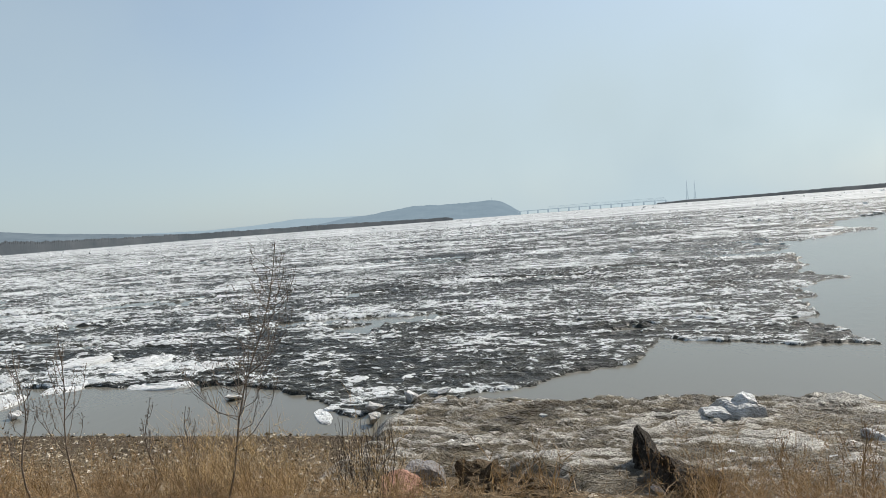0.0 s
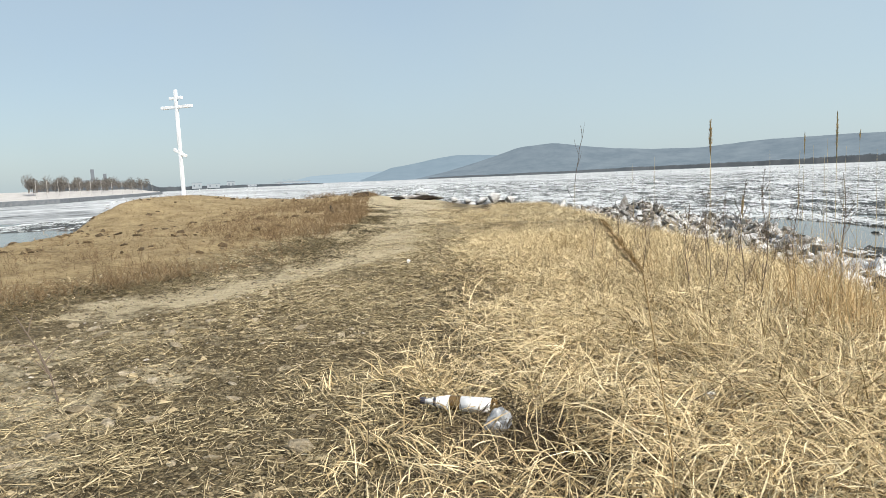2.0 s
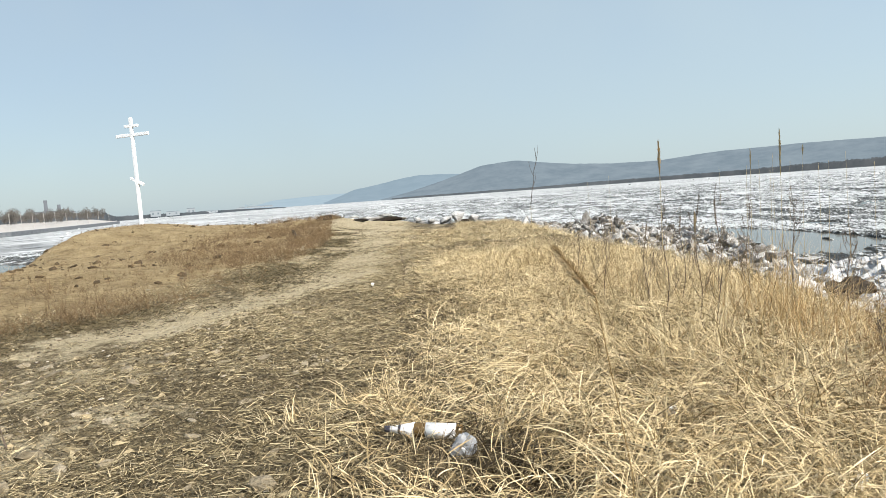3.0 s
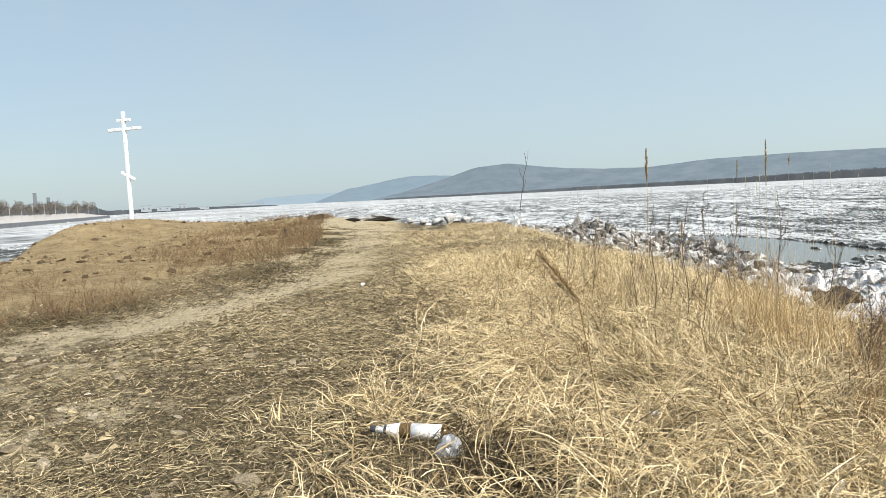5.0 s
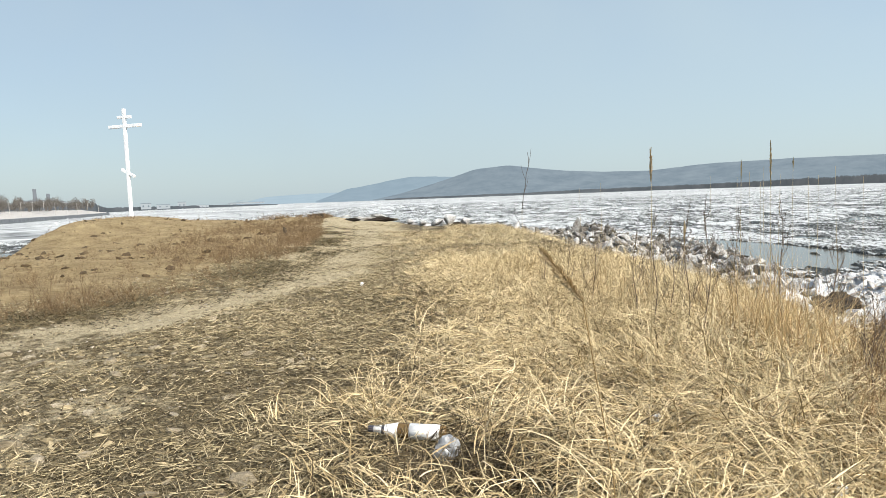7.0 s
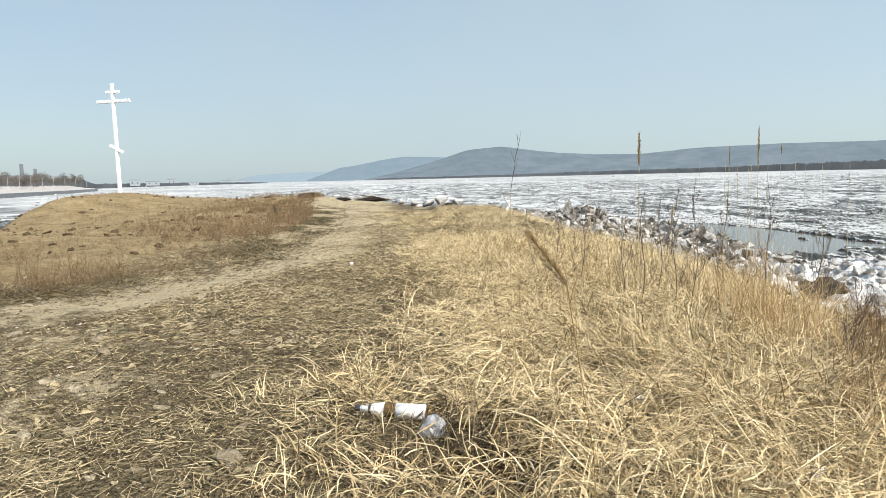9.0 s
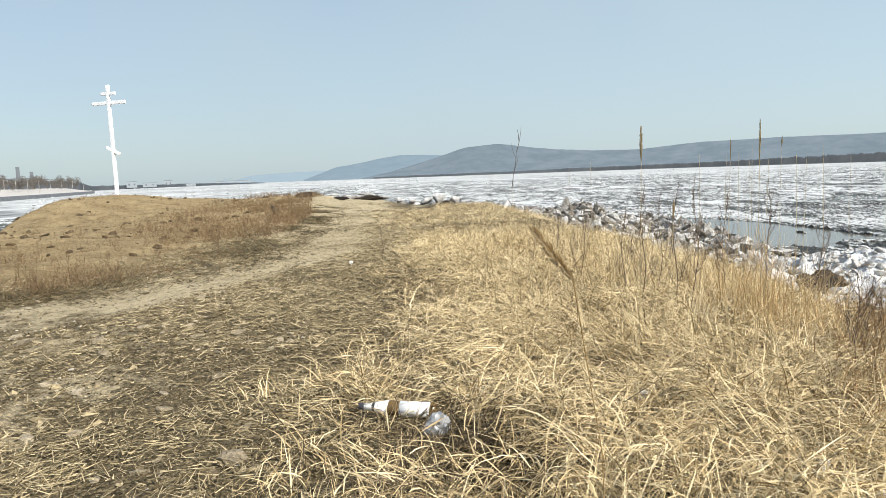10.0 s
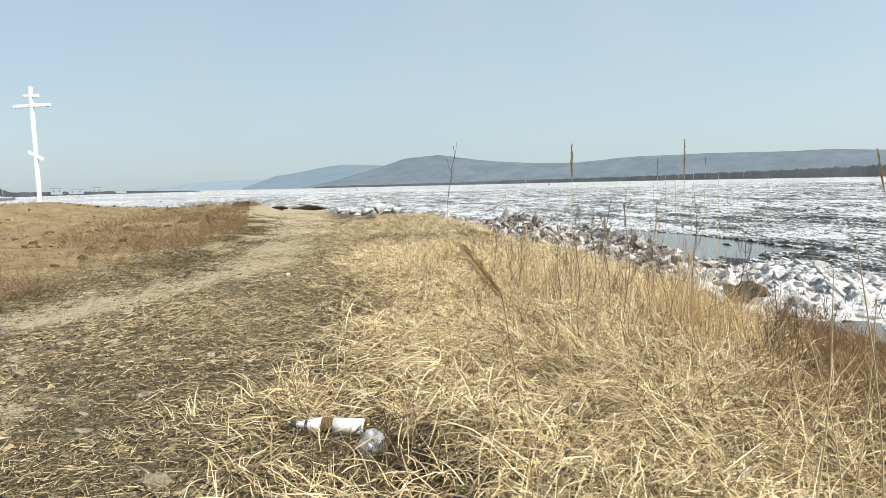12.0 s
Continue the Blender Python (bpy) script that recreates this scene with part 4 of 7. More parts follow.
def fluffy(name, cx, cy, size, stems, twigs, width, material, label, seed, spread_=0.35, twig=0.22):
    """Dead bushy herbs: stems from a common foot, each feathered with short side twigs."""
    r = np.random.default_rng(seed)
    m = len(cx)
    a = r.uniform(0, 6.283, (m, stems))
    foot = np.abs(r.normal(0, 0.14, (m, stems))) * size[:, None]
    x, y = (cx[:, None] + foot * np.sin(a)).ravel(), (cy[:, None] + foot * np.cos(a)).ravel()
    n = len(x)
    ln = (size[:, None] * r.uniform(0.45, 1.15, (m, stems))).ravel()
    far = 1 + np.hypot(x, y) / 14
    lean0 = np.abs(r.normal(0.10, spread_, n))
    v, f = ribbons(x, y, height(x, y) - 0.01, ln, a.ravel() + r.normal(0, 0.5, n), lean0, lean0 + r.normal(0.35, 0.45, n), width * far * r.uniform(0.7, 1.3, n), 3, seed + 1)
    stem = v.reshape(n, 4, 2, 3).mean(2)
    u = r.uniform(0.2, 1.0, (n, twigs)) * 2.999
    i, k = np.floor(u).astype(int), np.arange(n)[:, None]
    base = (stem[k, i] + (stem[k, i + 1] - stem[k, i]) * (u - i)[..., None]).reshape(-1, 3)
    q = len(base)
    tl = np.repeat(ln, twigs) * r.uniform(0.35, 1.5, q) * twig
    tv, tf = ribbons(base[:, 0], base[:, 1], base[:, 2], tl, r.uniform(0, 6.283, q), r.uniform(-0.1, 1.3, q), r.uniform(0.0, 1.6, q), np.repeat(width * far, twigs) * r.uniform(0.6, 1.3, q), 1, seed + 2, 0.2, False)
    ob = new(name, mesh_from(name, np.concatenate([v, tv]), np.concatenate([f, tf + len(v)]), material, True))
    return tagged(ob, label, "grass", kind="stuff")


def clumps(name, cx, cy, per, tall, material, label, seed, segs=4):
    """Combed hummocks: blades of one clump rise together, arch over and lie on their neighbours."""
    r = np.random.default_rng(seed)
    m = len(cx)
    turn = r.uniform(0, 6.283, m)[:, None] + r.normal(0, 0.75, (m, per))
    x, y = (cx[:, None] + r.normal(0, 0.055, (m, per))).ravel(), (cy[:, None] + r.normal(0, 0.055, (m, per))).ravel()
    n = len(x)
    ln = (tall[:, None] * r.uniform(0.35, 1.2, (m, per))).ravel()
    lean0 = r.uniform(0.0, 0.95, n)
    grass(name, x, y, ln, lean0, lean0 + r.uniform(0.5, 1.75, n), r.uniform(0.0034, 0.0066, n) * (1 + y / 18), material, label, seed + 1, segs, turn.ravel())


def comb(x, y, r, loose):
    """Headings that agree within a clump, as wind and snow have laid the grass."""
    return 12.0 * fbm(x * 1.1 + 2, y * 1.1 + 6, 2) + r.normal(0, loose, len(x))


def build_grass():
    # the flattened mat close by: bent old leaves below, coloured dark for shade in the gaps, loose straws on top
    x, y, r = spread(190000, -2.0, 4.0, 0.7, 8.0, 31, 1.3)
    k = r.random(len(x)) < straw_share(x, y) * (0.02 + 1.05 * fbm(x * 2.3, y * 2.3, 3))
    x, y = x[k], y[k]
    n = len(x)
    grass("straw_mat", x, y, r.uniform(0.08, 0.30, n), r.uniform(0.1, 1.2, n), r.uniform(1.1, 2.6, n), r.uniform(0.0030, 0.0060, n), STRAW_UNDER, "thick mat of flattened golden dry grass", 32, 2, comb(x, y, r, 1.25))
    x, y, r = spread(120000, -2.4, 4.0, 0.7, 9.0, 51, 1.3)
    k = r.random(len(x)) < straw_share(x, y) * (0.25 + 1.1 * fbm(x * 1.9 + 3, y * 1.9, 3))
    x, y = x[k], y[k]
    k = ~((np.abs(x + 0.12) < 0.20) & (y > 2.1) & (y < 2.45))
    x, y = x[k], y[k]
    n = len(x)
    grass("loose_straw", x, y, (0.07 + 0.28 * r.random(n) ** 1.8) * (0.5 + 0.5 * smooth01(1.2, 2.6, y)), r.normal(1.15, 0.30, n), r.normal(1.85, 0.40, n), r.uniform(0.0032, 0.0062, n), STRAW, "loose pale straws lying over the grass", 52, 3, comb(x, y, r, 1.7), r.uniform(0.03, 0.20, n) * (0.3 + 1.2 * fbm(x * 1.3, y * 1.3, 3)))
    # combed hummocks that give the mat its relief
    r = np.random.default_rng(91)
    cx, cy = r.uniform(-1.6, 4.0, 6500), 1.2 + 9.5 * r.random(6500) ** 1.6
    k = r.random(6500) < straw_share(cx, cy) * (0.20 + 0.60 * smooth01(0.34, 0.62, fbm(cx * 1.4 + 6, cy * 1.4, 3)))
    k &= np.hypot(cx - 0.456, cy + 0.187) > 1.5
    k &= ~((np.abs(cx + 0.13) < 0.20) & (cy > 2.16) & (cy < 2.50))
    clumps("straw_tuft", -0.46 + r.normal(0, 0.13, 10), 2.95 + r.normal(0, 0.16, 10), 36, r.uniform(0.14, 0.25, 10), STRAW, "pale arching tuft of dry grass beside the bottle", 89, 4)
    clumps("straw_hummocks", cx[k], cy[k], 34, r.uniform(0.14, 0.36, k.sum()) * (0.55 + 0.55 * smooth01(-0.2, 1.0, cx[k])), STRAW, "combed hummocks of arching dry grass", 92, 3)
    # the ground behind, thinner
    x, y, r = spread(12000, -2.4, 2.6, -3.0, 0.8, 53)
    k = r.random(len(x)) < straw_share(x, y)
    x, y = x[k], y[k]
    n = len(x)
    grass("straw_mat", x, y, r.uniform(0.08, 0.22, n), r.uniform(0.4, 1.3, n), r.uniform(1.3, 2.2, n), r.uniform(0.002, 0.0045, n), STRAW, "thick mat of flattened golden dry grass", 54, 3)
    # farther mat
    x, y, r = spread(80000, -4.5, 7.5, 7.0, 34.0, 33, 1.6)
    k = r.random(len(x)) < straw_share(x, y) * (0.45 + 0.9 * fbm(x, y, 3))
    x, y = x[k], y[k]
    n = len(x)
    grass("straw_mat", x, y, r.uniform(0.12, 0.38, n), r.uniform(0.3, 1.3, n), r.uniform(1.2, 2.1, n), r.uniform(0.005, 0.010, n), STRAW, "thick mat of flattened golden dry grass", 34, 2)
    # standing straw in tufts, thickest on the bank's shoulder
    x, y, r = spread(150000, -1.8, 7.0, 1.6, 30.0, 35, 1.7)
    tuft = fbm(x * 1.7 + 9, y * 1.7, 3)
    shoulder = smooth01(0.4, 2.2, x - 0.02 * y)
    k = (r.random(len(x)) < straw_share(x, y)) & (r.random(len(x)) < smooth01(0.54, 0.72, tuft + 0.10 * shoulder) * (0.25 + 0.75 * shoulder) * (0.20 + 0.22 * smooth01(2.5, 5.5, y)))
    k &= ~((y < 3.6) & (x < 1.0)) & (np.hypot(x, y) > 2.0) & (np.hypot(x - 0.456, y + 0.187) > 2.5)
    x, y = x[k], y[k]
    n = len(x)
    grass("standing_grass", x, y, (0.12 + 0.70 * r.random(n) ** 1.6) * (0.6 + 0.8 * fbm(x * 1.7 + 4, y * 1.7, 3)) * (1 - 0.60 * smooth01(5.5, 12, y)) * (1 - 0.4 * smooth01(2.2, 3.2, x)), r.normal(0.08, 0.50, n), r.normal(0.6, 0.85, n), r.uniform(0.0024, 0.0046, n) * (1 + y / 16), STRAW_TALL, "tufts of standing golden dry grass", 36, 3)
    # three tall tufts on the shoulder, before the pool
    r = np.random.default_rng(57)
    for az, d, wide, tall, count in ((-27.2, 4.1, 0.15, 0.70, 230), (-24.2, 4.5, 0.16, 0.58, 110), (-29.6, 3.9, 0.14, 0.56, 170), (-12.5, 6.2, 0.2, 0.55, 70), (-16.0, 5.4, 0.2, 0.5, 70), (-8.5, 7.5, 0.3, 0.55, 70)):
        cx, cy = place(az, d)
        x, y = cx + r.normal(0, wide, count), cy + r.normal(0, wide, count)
        grass("grass_tuft", x, y, tall * r.uniform(0.55, 1.1, count), r.normal(0.05, 0.17, count), r.normal(0.40, 0.45, count), r.uniform(0.0026, 0.0046, count), ORANGE_STRAW, "tall upright tuft of golden dry grass", int(60 + d * 10), 4)
    # thin single stems that stand over the mat
    az, d = np.radians(r.uniform(-36, 3, 560)), r.uniform(2.6, 9.5, 560)
    x, y = -np.sin(az) * d, np.cos(az) * d
    k = (straw_share(x, y) > 0.35) & (r.random(560) < 0.35 + 0.65 * smooth01(0.5, 1.8, x))
    x, y = x[k], y[k]
    n = len(x)
    grass("thin_stems", x, y, r.uniform(0.28, 0.72, n) * (1 - 0.03 * y), r.normal(0.0, 0.10, n), r.normal(0.12, 0.22, n), r.uniform(0.0022, 0.0036, n) * (1 + y / 12), STRAW_TALL, "thin pale stems standing over the dry grass", 98, 4)
    # trodden litter of short stalks beside and on the path
    x, y, r = spread(450000, -5.4, 1.6, 0.8, 15.0, 37, 1.7)
    away = np.abs(x - path_mid(y)) + 1.3 * (fbm(x * 1.7, y * 0.8 + 6, 4, 0.6) - 0.5)
    patch = fbm(x * 1.3 + 5, y * 1.3, 4)
    share = (1 - 0.85 * straw_share(x, y)) * (0.12 + 0.88 * smooth01(0.25, 1.15, away)) * (0.25 + 0.75 * smooth01(0.36, 0.62, patch)) * (x > path_mid(y) - 2.3)
    share = share * (0.45 + 0.55 * smooth01(-2.6, -0.6, x + 0.05 * y))
    k = r.random(len(x)) < share
    x, y = x[k], y[k]
    n = len(x)
    grass("trodden_grass", x, y, 0.015 + 0.095 * r.random(n) ** 1.9, r.uniform(0.7, 1.5, n), r.uniform(1.2, 1.9, n), r.uniform(0.0018, 0.0042, n) * (1 + y / 7), TRAMPLED, "short trodden dead grass beside the path", 38, 1, None, r.uniform(0, 0.03, n))
    x, y, r = spread(2600, -4.6, 0.6, 1.6, 12.0, 81, 1.4)
    k = (r.random(len(x)) < smooth01(0.38, 0.6, fbm(x * 0.9 + 1, y * 0.9, 3))) & (straw_share(x, y) < 0.5)
    x, y = x[k], y[k]
    n = len(x)
    grass("scattered_straw", x, y, 0.05 + 0.22 * r.random(n) ** 2, r.normal(1.45, 0.12, n), r.normal(1.6, 0.12, n), r.uniform(0.0014, 0.003, n) * (1 + y / 10), STRAW, "single straws scattered on the trodden ground", 82, 3, None, r.uniform(0.0, 0.03, n))
    # brown weeds on the berm, in bushes
    r = np.random.default_rng(39)
    cy = 3.2 + 31 * r.random(2600) ** 1.25
    cx = path_mid(cy) - 0.95 - 0.012 * cy - np.abs(r.normal(0, 1.25, 2600)) * (0.8 + 0.03 * cy)
    thick = fbm(cx * 0.8 + 2, cy * 0.55, 3)
    k = r.random(2600) < smooth01(0.28, 0.52, thick) * 0.72
    size = r.uniform(0.10, 0.26, k.sum()) * (0.55 + 1.2 * smooth01(0.42, 0.66, thick[k]))
    fluffy("berm_weeds", cx[k], cy[k], size, 7, 7, 0.0027, BROWN_WEED, "low bushy brown dead weeds along the path's edge", 40, 0.65, 0.36)
    # dark matted grass where the berm meets the path
    y = 2.5 + 24 * r.random(76000) ** 1.5
    x = path_mid(y) - 0.85 - 0.35 * fbm(y * 0.7, y * 0 + 5, 3) + r.normal(0, 0.42, 76000)
    k = r.random(76000) < smooth01(0.40, 0.58, fbm(x * 1.6, y * 0.9 + 3, 4)) * 0.8
    x, y = x[k], y[k]
    n = len(x)
    grass("matted_grass", x, y, r.uniform(0.03, 0.13, n), r.uniform(0.4, 1.4, n), r.uniform(0.9, 1.9, n), r.uniform(0.003, 0.006, n) * (1 + y / 9), DARK_MAT, "dark matted grass along the path's edge", 93, 1)
    # and in islands across the path
    y = 4.0 + 20 * r.random(26000) ** 1.3
    x = path_mid(y) + r.normal(0, 0.9, 26000)
    k = r.random(26000) < smooth01(0.57, 0.68, fbm(x * 2.0 + 9, y * 0.9, 4)) * 0.7
    x, y = x[k], y[k]
    n = len(x)
    grass("matted_grass", x, y, r.uniform(0.02, 0.09, n), r.uniform(0.6, 1.4, n), r.uniform(1.0, 1.9, n), r.uniform(0.003, 0.006, n) * (1 + y / 9), DARK_MAT, "islands of dark matted grass on the path", 94, 1)
    # trodden stalks on the far end of the path
    y = 10 + 22 * r.random(26000) ** 1.2
    x = path_mid(y) + 0.8 + r.normal(0, 1.5, 26000)
    k = (r.random(26000) < smooth01(0.38, 0.62, fbm(x * 1.1 + 2, y * 0.8, 4))) & (x > path_mid(y) - 1.2) & (straw_share(x, y) < 0.6)
    x, y = x[k], y[k]
    n = len(x)
    grass("trodden_grass", x, y, r.uniform(0.02, 0.10, n), r.uniform(0.7, 1.5, n), r.uniform(1.2, 1.8, n), r.uniform(0.004, 0.008, n) * (1 + y / 20), TRAMPLED, "short trodden dead grass beside the path", 99, 1)
    r = np.random.default_rng(95)
    cx, cy = r.uniform(-19, -5.0, 1300), 6 + 32 * r.random(1300)
    k = (cx < path_mid(cy) - 2.2) & (cx > shore_left(cy) + 1.0) & (r.random(1300) < smooth01(0.35, 0.6, fbm(cx * 0.5, cy * 0.5, 3)))
    fluffy("mound_weeds", cx[k], cy[k], r.uniform(0.05, 0.15, k.sum()), 5, 4, 0.004, BROWN_WEED, "tiny brown tufts scattered over the mound", 48)
    # fine dry grass over the mound
    x, y, r = spread(40000, -20, -4.6, 5.0, 40.0, 41, 1.1)
    k = r.random(len(x)) < 0.6 * smooth01(0.3, 0.65, fbm(x * 0.9, y * 0.9, 3)) * (x < path_mid(y) - 1.4) * (x > shore_left(y) + 0.6)
    x, y = x[k], y[k]
    n = len(x)
    grass("mound_grass", x, y, r.uniform(0.03, 0.11, n), r.uniform(0.6, 1.3, n), r.uniform(1.1, 1.7, n), r.uniform(0.006, 0.014, n), BROWN_WEED, "short tan dry grass on the mound", 42, 2)
    # rusty weeds down the bank: low bushes of fine twigs with shingle between
    r = np.random.default_rng(43)
    cx, cy = r.uniform(1.7, 7.4, 1500), r.uniform(-5, 13, 1500)
    share = smooth01(1.6, 2.4, cx - 0.12 * cy) * smooth01(7.8, 4.2, cx) * (1 - 0.55 * smooth01(3.2, 1.6, cy)) * (0.20 + 0.80 * smooth01(0.38, 0.60, fbm(cx * 0.9 + 7, cy * 0.9, 3)))
    share = share * (1 - 0.92 * smooth01(2.0, 1.0, cy) * smooth01(4.0, 4.8, cx))
    k = (r.random(1500) < share) & (np.hypot(cx - 0.4, cy) > 1.7)
    cx, cy = cx[k], cy[k]
    fluffy("bank_weeds", cx, cy, r.uniform(0.10, 0.30, len(cx)), 8, 8, 0.0026, RUSTY, "low bushes of fine rusty-brown dead weeds", 44)
    # tan herbs on the rim close by
    cx, cy = r.uniform(0.9, 3.2, 520), r.uniform(-1.6, 2.8, 520)
    k = (np.hypot(cx - 0.456, cy + 0.187) > 1.35) & (r.random(520) < 0.35 + 0.65 * smooth01(0.40, 0.58, fbm(cx * 1.3, cy * 1.3 + 4, 3)))
    k &= np.degrees(np.arctan2(cx - 0.456, cy + 0.187)) < 64
    fluffy("rim_herb", cx[k], cy[k], r.uniform(0.06, 0.17, k.sum()), 8, 8, 0.0016, RUSTY, "low tan and rusty herbs on the rim of the bank", 47)
    # short grass on the rim
    x, y = r.uniform(0.8, 2.9, 13000), r.uniform(-1.4, 2.0, 13000)
    n = len(x)
    grass("rim_grass", x, y, 0.03 + 0.14 * r.random(n) ** 2, r.uniform(0.3, 1.4, n), r.uniform(1.2, 2.0, n), r.uniform(0.002, 0.004, n), BROWN_WEED, "short tan dead grass on the rim of the bank", 83, 2)
    # the rusty fringe where the straw ends
    a, d = np.radians(r.uniform(33, 48, 170)), r.uniform(2.6, 5.4, 170)
    fluffy("fringe_weeds", np.sin(a) * d, np.cos(a) * d, r.uniform(0.16, 0.42, 170), 8, 9, 0.0025, RUSTY, "rusty-brown dead weeds fringing the dry grass", 50)
    # blurred rusty herbs on the slope upstream
    a, d = r.uniform(-115, -98, 60), r.uniform(2.6, 4.1, 60)
    cx, cy = 0.456 - np.sin(np.radians(a)) * d, -0.187 + np.cos(np.radians(a)) * d
    fluffy("bank_herb", cx, cy, r.uniform(0.16, 0.42, 60), 9, 18, 0.0014, RUSTY, "fluffy rusty-brown dry herbs on the bank", 49)
    # tan and rusty herbs in front of the shingle
    a, d = r.uniform(-63, -40, 120), r.uniform(2.3, 4.4, 120)
    cx, cy = 0.456 - np.sin(np.radians(a)) * d, -0.187 + np.cos(np.radians(a)) * d
    a, d = r.uniform(-80, -36, 130), r.uniform(1.5, 3.2, 130)
    fluffy("rim_herb", 0.456 - np.sin(np.radians(a)) * d, -0.187 + np.cos(np.radians(a)) * d, r.uniform(0.06, 0.19, 130), 9, 13, 0.0014, RUSTY, "low tan and rusty herbs on the rim of the bank", 88, 0.8)
    thick = r.random(120) < smooth01(0.42, 0.56, fbm(cx * 1.6 + 3, cy * 1.6, 3))
    cx, cy = cx[thick], cy[thick]
    half = len(cx) // 2
    fluffy("slope_herb", cx[:half], cy[:half], r.uniform(0.12, 0.30, half), 10, 16, 0.0016, RUSTY, "rusty dry herbs on the slope above the shingle", 96, 0.6)
    fluffy("slope_herb", cx[half:], cy[half:], r.uniform(0.12, 0.30, len(cx) - half), 10, 16, 0.0016, BROWN_WEED, "brown dry herbs on the slope above the shingle", 97, 0.6)
    # the fluffy herb at the foot of the tall weed
    x, y = from_start(-59.3, 2.9)
    cx, cy = x + r.normal(0, 0.25, 20), y + r.normal(0, 0.26, 20)
    fluffy("dry_herb", cx, cy, r.uniform(0.18, 0.48, 20), 12, 22, 0.0012, DRY_HERB, "fluffy tan dry herb on the bank", 46)


build_grass()


def tussocks():
    """Arching tussocks of dry grass, each a plant of its own."""
    r = np.random.default_rng(61)
    shapes = []
    for k in range(8):
        n = 80
        a = r.uniform(0, 6.283, n)
        d = np.abs(r.normal(0, 0.09, n))
        v, f = ribbons(d * np.sin(a), d * np.cos(a), np.zeros(n), r.uniform(0.12, 0.42, n), a + r.normal(0, 0.8, n), r.uniform(0.1, 0.9, n), r.uniform(1.2, 2.5, n), r.uniform(0.0024, 0.005, n), 4, 70 + k, 0.2, False)
        shapes.append(mesh_from("grass_tussock", v, f, STRAW, True))
    cx, cy = r.uniform(-0.4, 3.2, 460), 1.5 + 9.0 * r.random(460) ** 1.4
    k = (r.random(460) < straw_share(cx, cy) * (0.2 + 0.8 * smooth01(0.2, 1.3, cx))) & ((cx > 0.6) | (cy > 3.2))
    for i, (x, y) in enumerate(zip(cx[k], cy[k])):
        ob = new("grass_tussock", shapes[i % 8])
        s = r.uniform(0.7, 1.15)
        ob.matrix_world = pose(x, y, float(height(np.array(x), np.array(y))) - 0.01, 0, 0, r.uniform(0, 360)) @ Matrix.Scale(s, 4)
        tagged(ob, "arching tussock of pale dry grass on the bank", "grass tussock", "grass tussocks")


tussocks()


# ---- ice blocks, boulders and driftwood along the water ----
def rock_mesh(name, seed, material, cuts=9, detail=3, rough=0.05, low=0.45, high=0.85):
    """An angular block: a ball cut by planes, its faces then roughened."""
    r = random.Random(seed)
    bm = bmesh.new()
    bmesh.ops.create_icosphere(bm, subdivisions=detail, radius=1.0)
    planes = []
    for _ in range(cuts):
        d = Vector((r.gauss(0, 1), r.gauss(0, 1), r.gauss(0, 0.8))).normalized()
        planes.append((d, r.uniform(low, high)))
    off = Vector((r.uniform(0, 50), r.uniform(0, 50), r.uniform(0, 50)))
    for v in bm.verts:
        for d, h in planes:
            over = v.co.dot(d) - h
            if over > 0:
                v.co -= d * over
        n = noise.fractal(v.co * 2.3 + off, 0.8, 2.0, 4)
        v.co += v.co.normalized() * n * rough * 2
    me = bpy.data.meshes.new(name)
    bm.to_mesh(me)
    bm.free()
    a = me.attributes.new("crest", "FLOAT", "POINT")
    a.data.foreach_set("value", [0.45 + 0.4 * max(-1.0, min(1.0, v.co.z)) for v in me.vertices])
    me.materials.append(material)
    return me


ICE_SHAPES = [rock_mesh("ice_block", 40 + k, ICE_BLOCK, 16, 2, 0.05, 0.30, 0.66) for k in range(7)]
SLAB_SHAPES = [rock_mesh("ice_slab", 60 + k, ICE_DIRTY, 18, 2, 0.05, 0.22, 0.5) for k in range(4)]


def floe_mesh(name, seed, material=None):
    """A crumbling floe: jagged outline, lumpy snow-white top, broken rim."""
    q = np.random.default_rng(seed)
    rings, sides = 16, 48
    th = np.arange(sides) / sides * 2 * np.pi
    out = 0.62 + 0.75 * fbm(np.cos(th) * 1.3 + seed * 3.7, np.sin(th) * 1.3 + 9, 4, 0.6)
    u = np.linspace(0, 1, rings)[:, None]
    x, y = u * out * np.cos(th), u * out * np.sin(th)
    top = 0.45 + 0.8 * (fbm(x * 2.2 + seed, y * 2.2, 4, 0.6) - 0.25) + 0.35 * (shards(x * 3 + seed, y * 3, seed * 3.0) - 0.5) + 0.5 * (fbm(x * 7 + seed, y * 7, 3, 0.6) - 0.5)
    z = top * np.where(u < 0.93, 1, 0.45)
    z[-1] = -1.0
    v = np.stack([x, y, z], -1).reshape(-1, 3)
    i = np.arange(rings * sides).reshape(rings, sides)
    j = np.roll(i, -1, 1)
    f = np.stack([i[:-1], i[1:], j[1:], j[:-1]], -1).reshape(-1, 4)
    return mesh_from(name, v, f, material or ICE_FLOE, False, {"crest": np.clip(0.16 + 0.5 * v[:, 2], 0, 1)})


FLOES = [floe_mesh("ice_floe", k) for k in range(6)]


def block(name, mesh, x, y, size, sink=0.25, turn=(0, 0, 0), label="", category="ice block", group="", base=None):
    ob = new(name, mesh)
    z = max(float(height(np.array(x), np.array(y))), -0.05) if base is None else base
    ob.matrix_world = pose(x, y, z + size[2] * (1 - sink), *turn) @ Matrix.Diagonal((*size, 1))
    return tagged(ob, label, category, group)


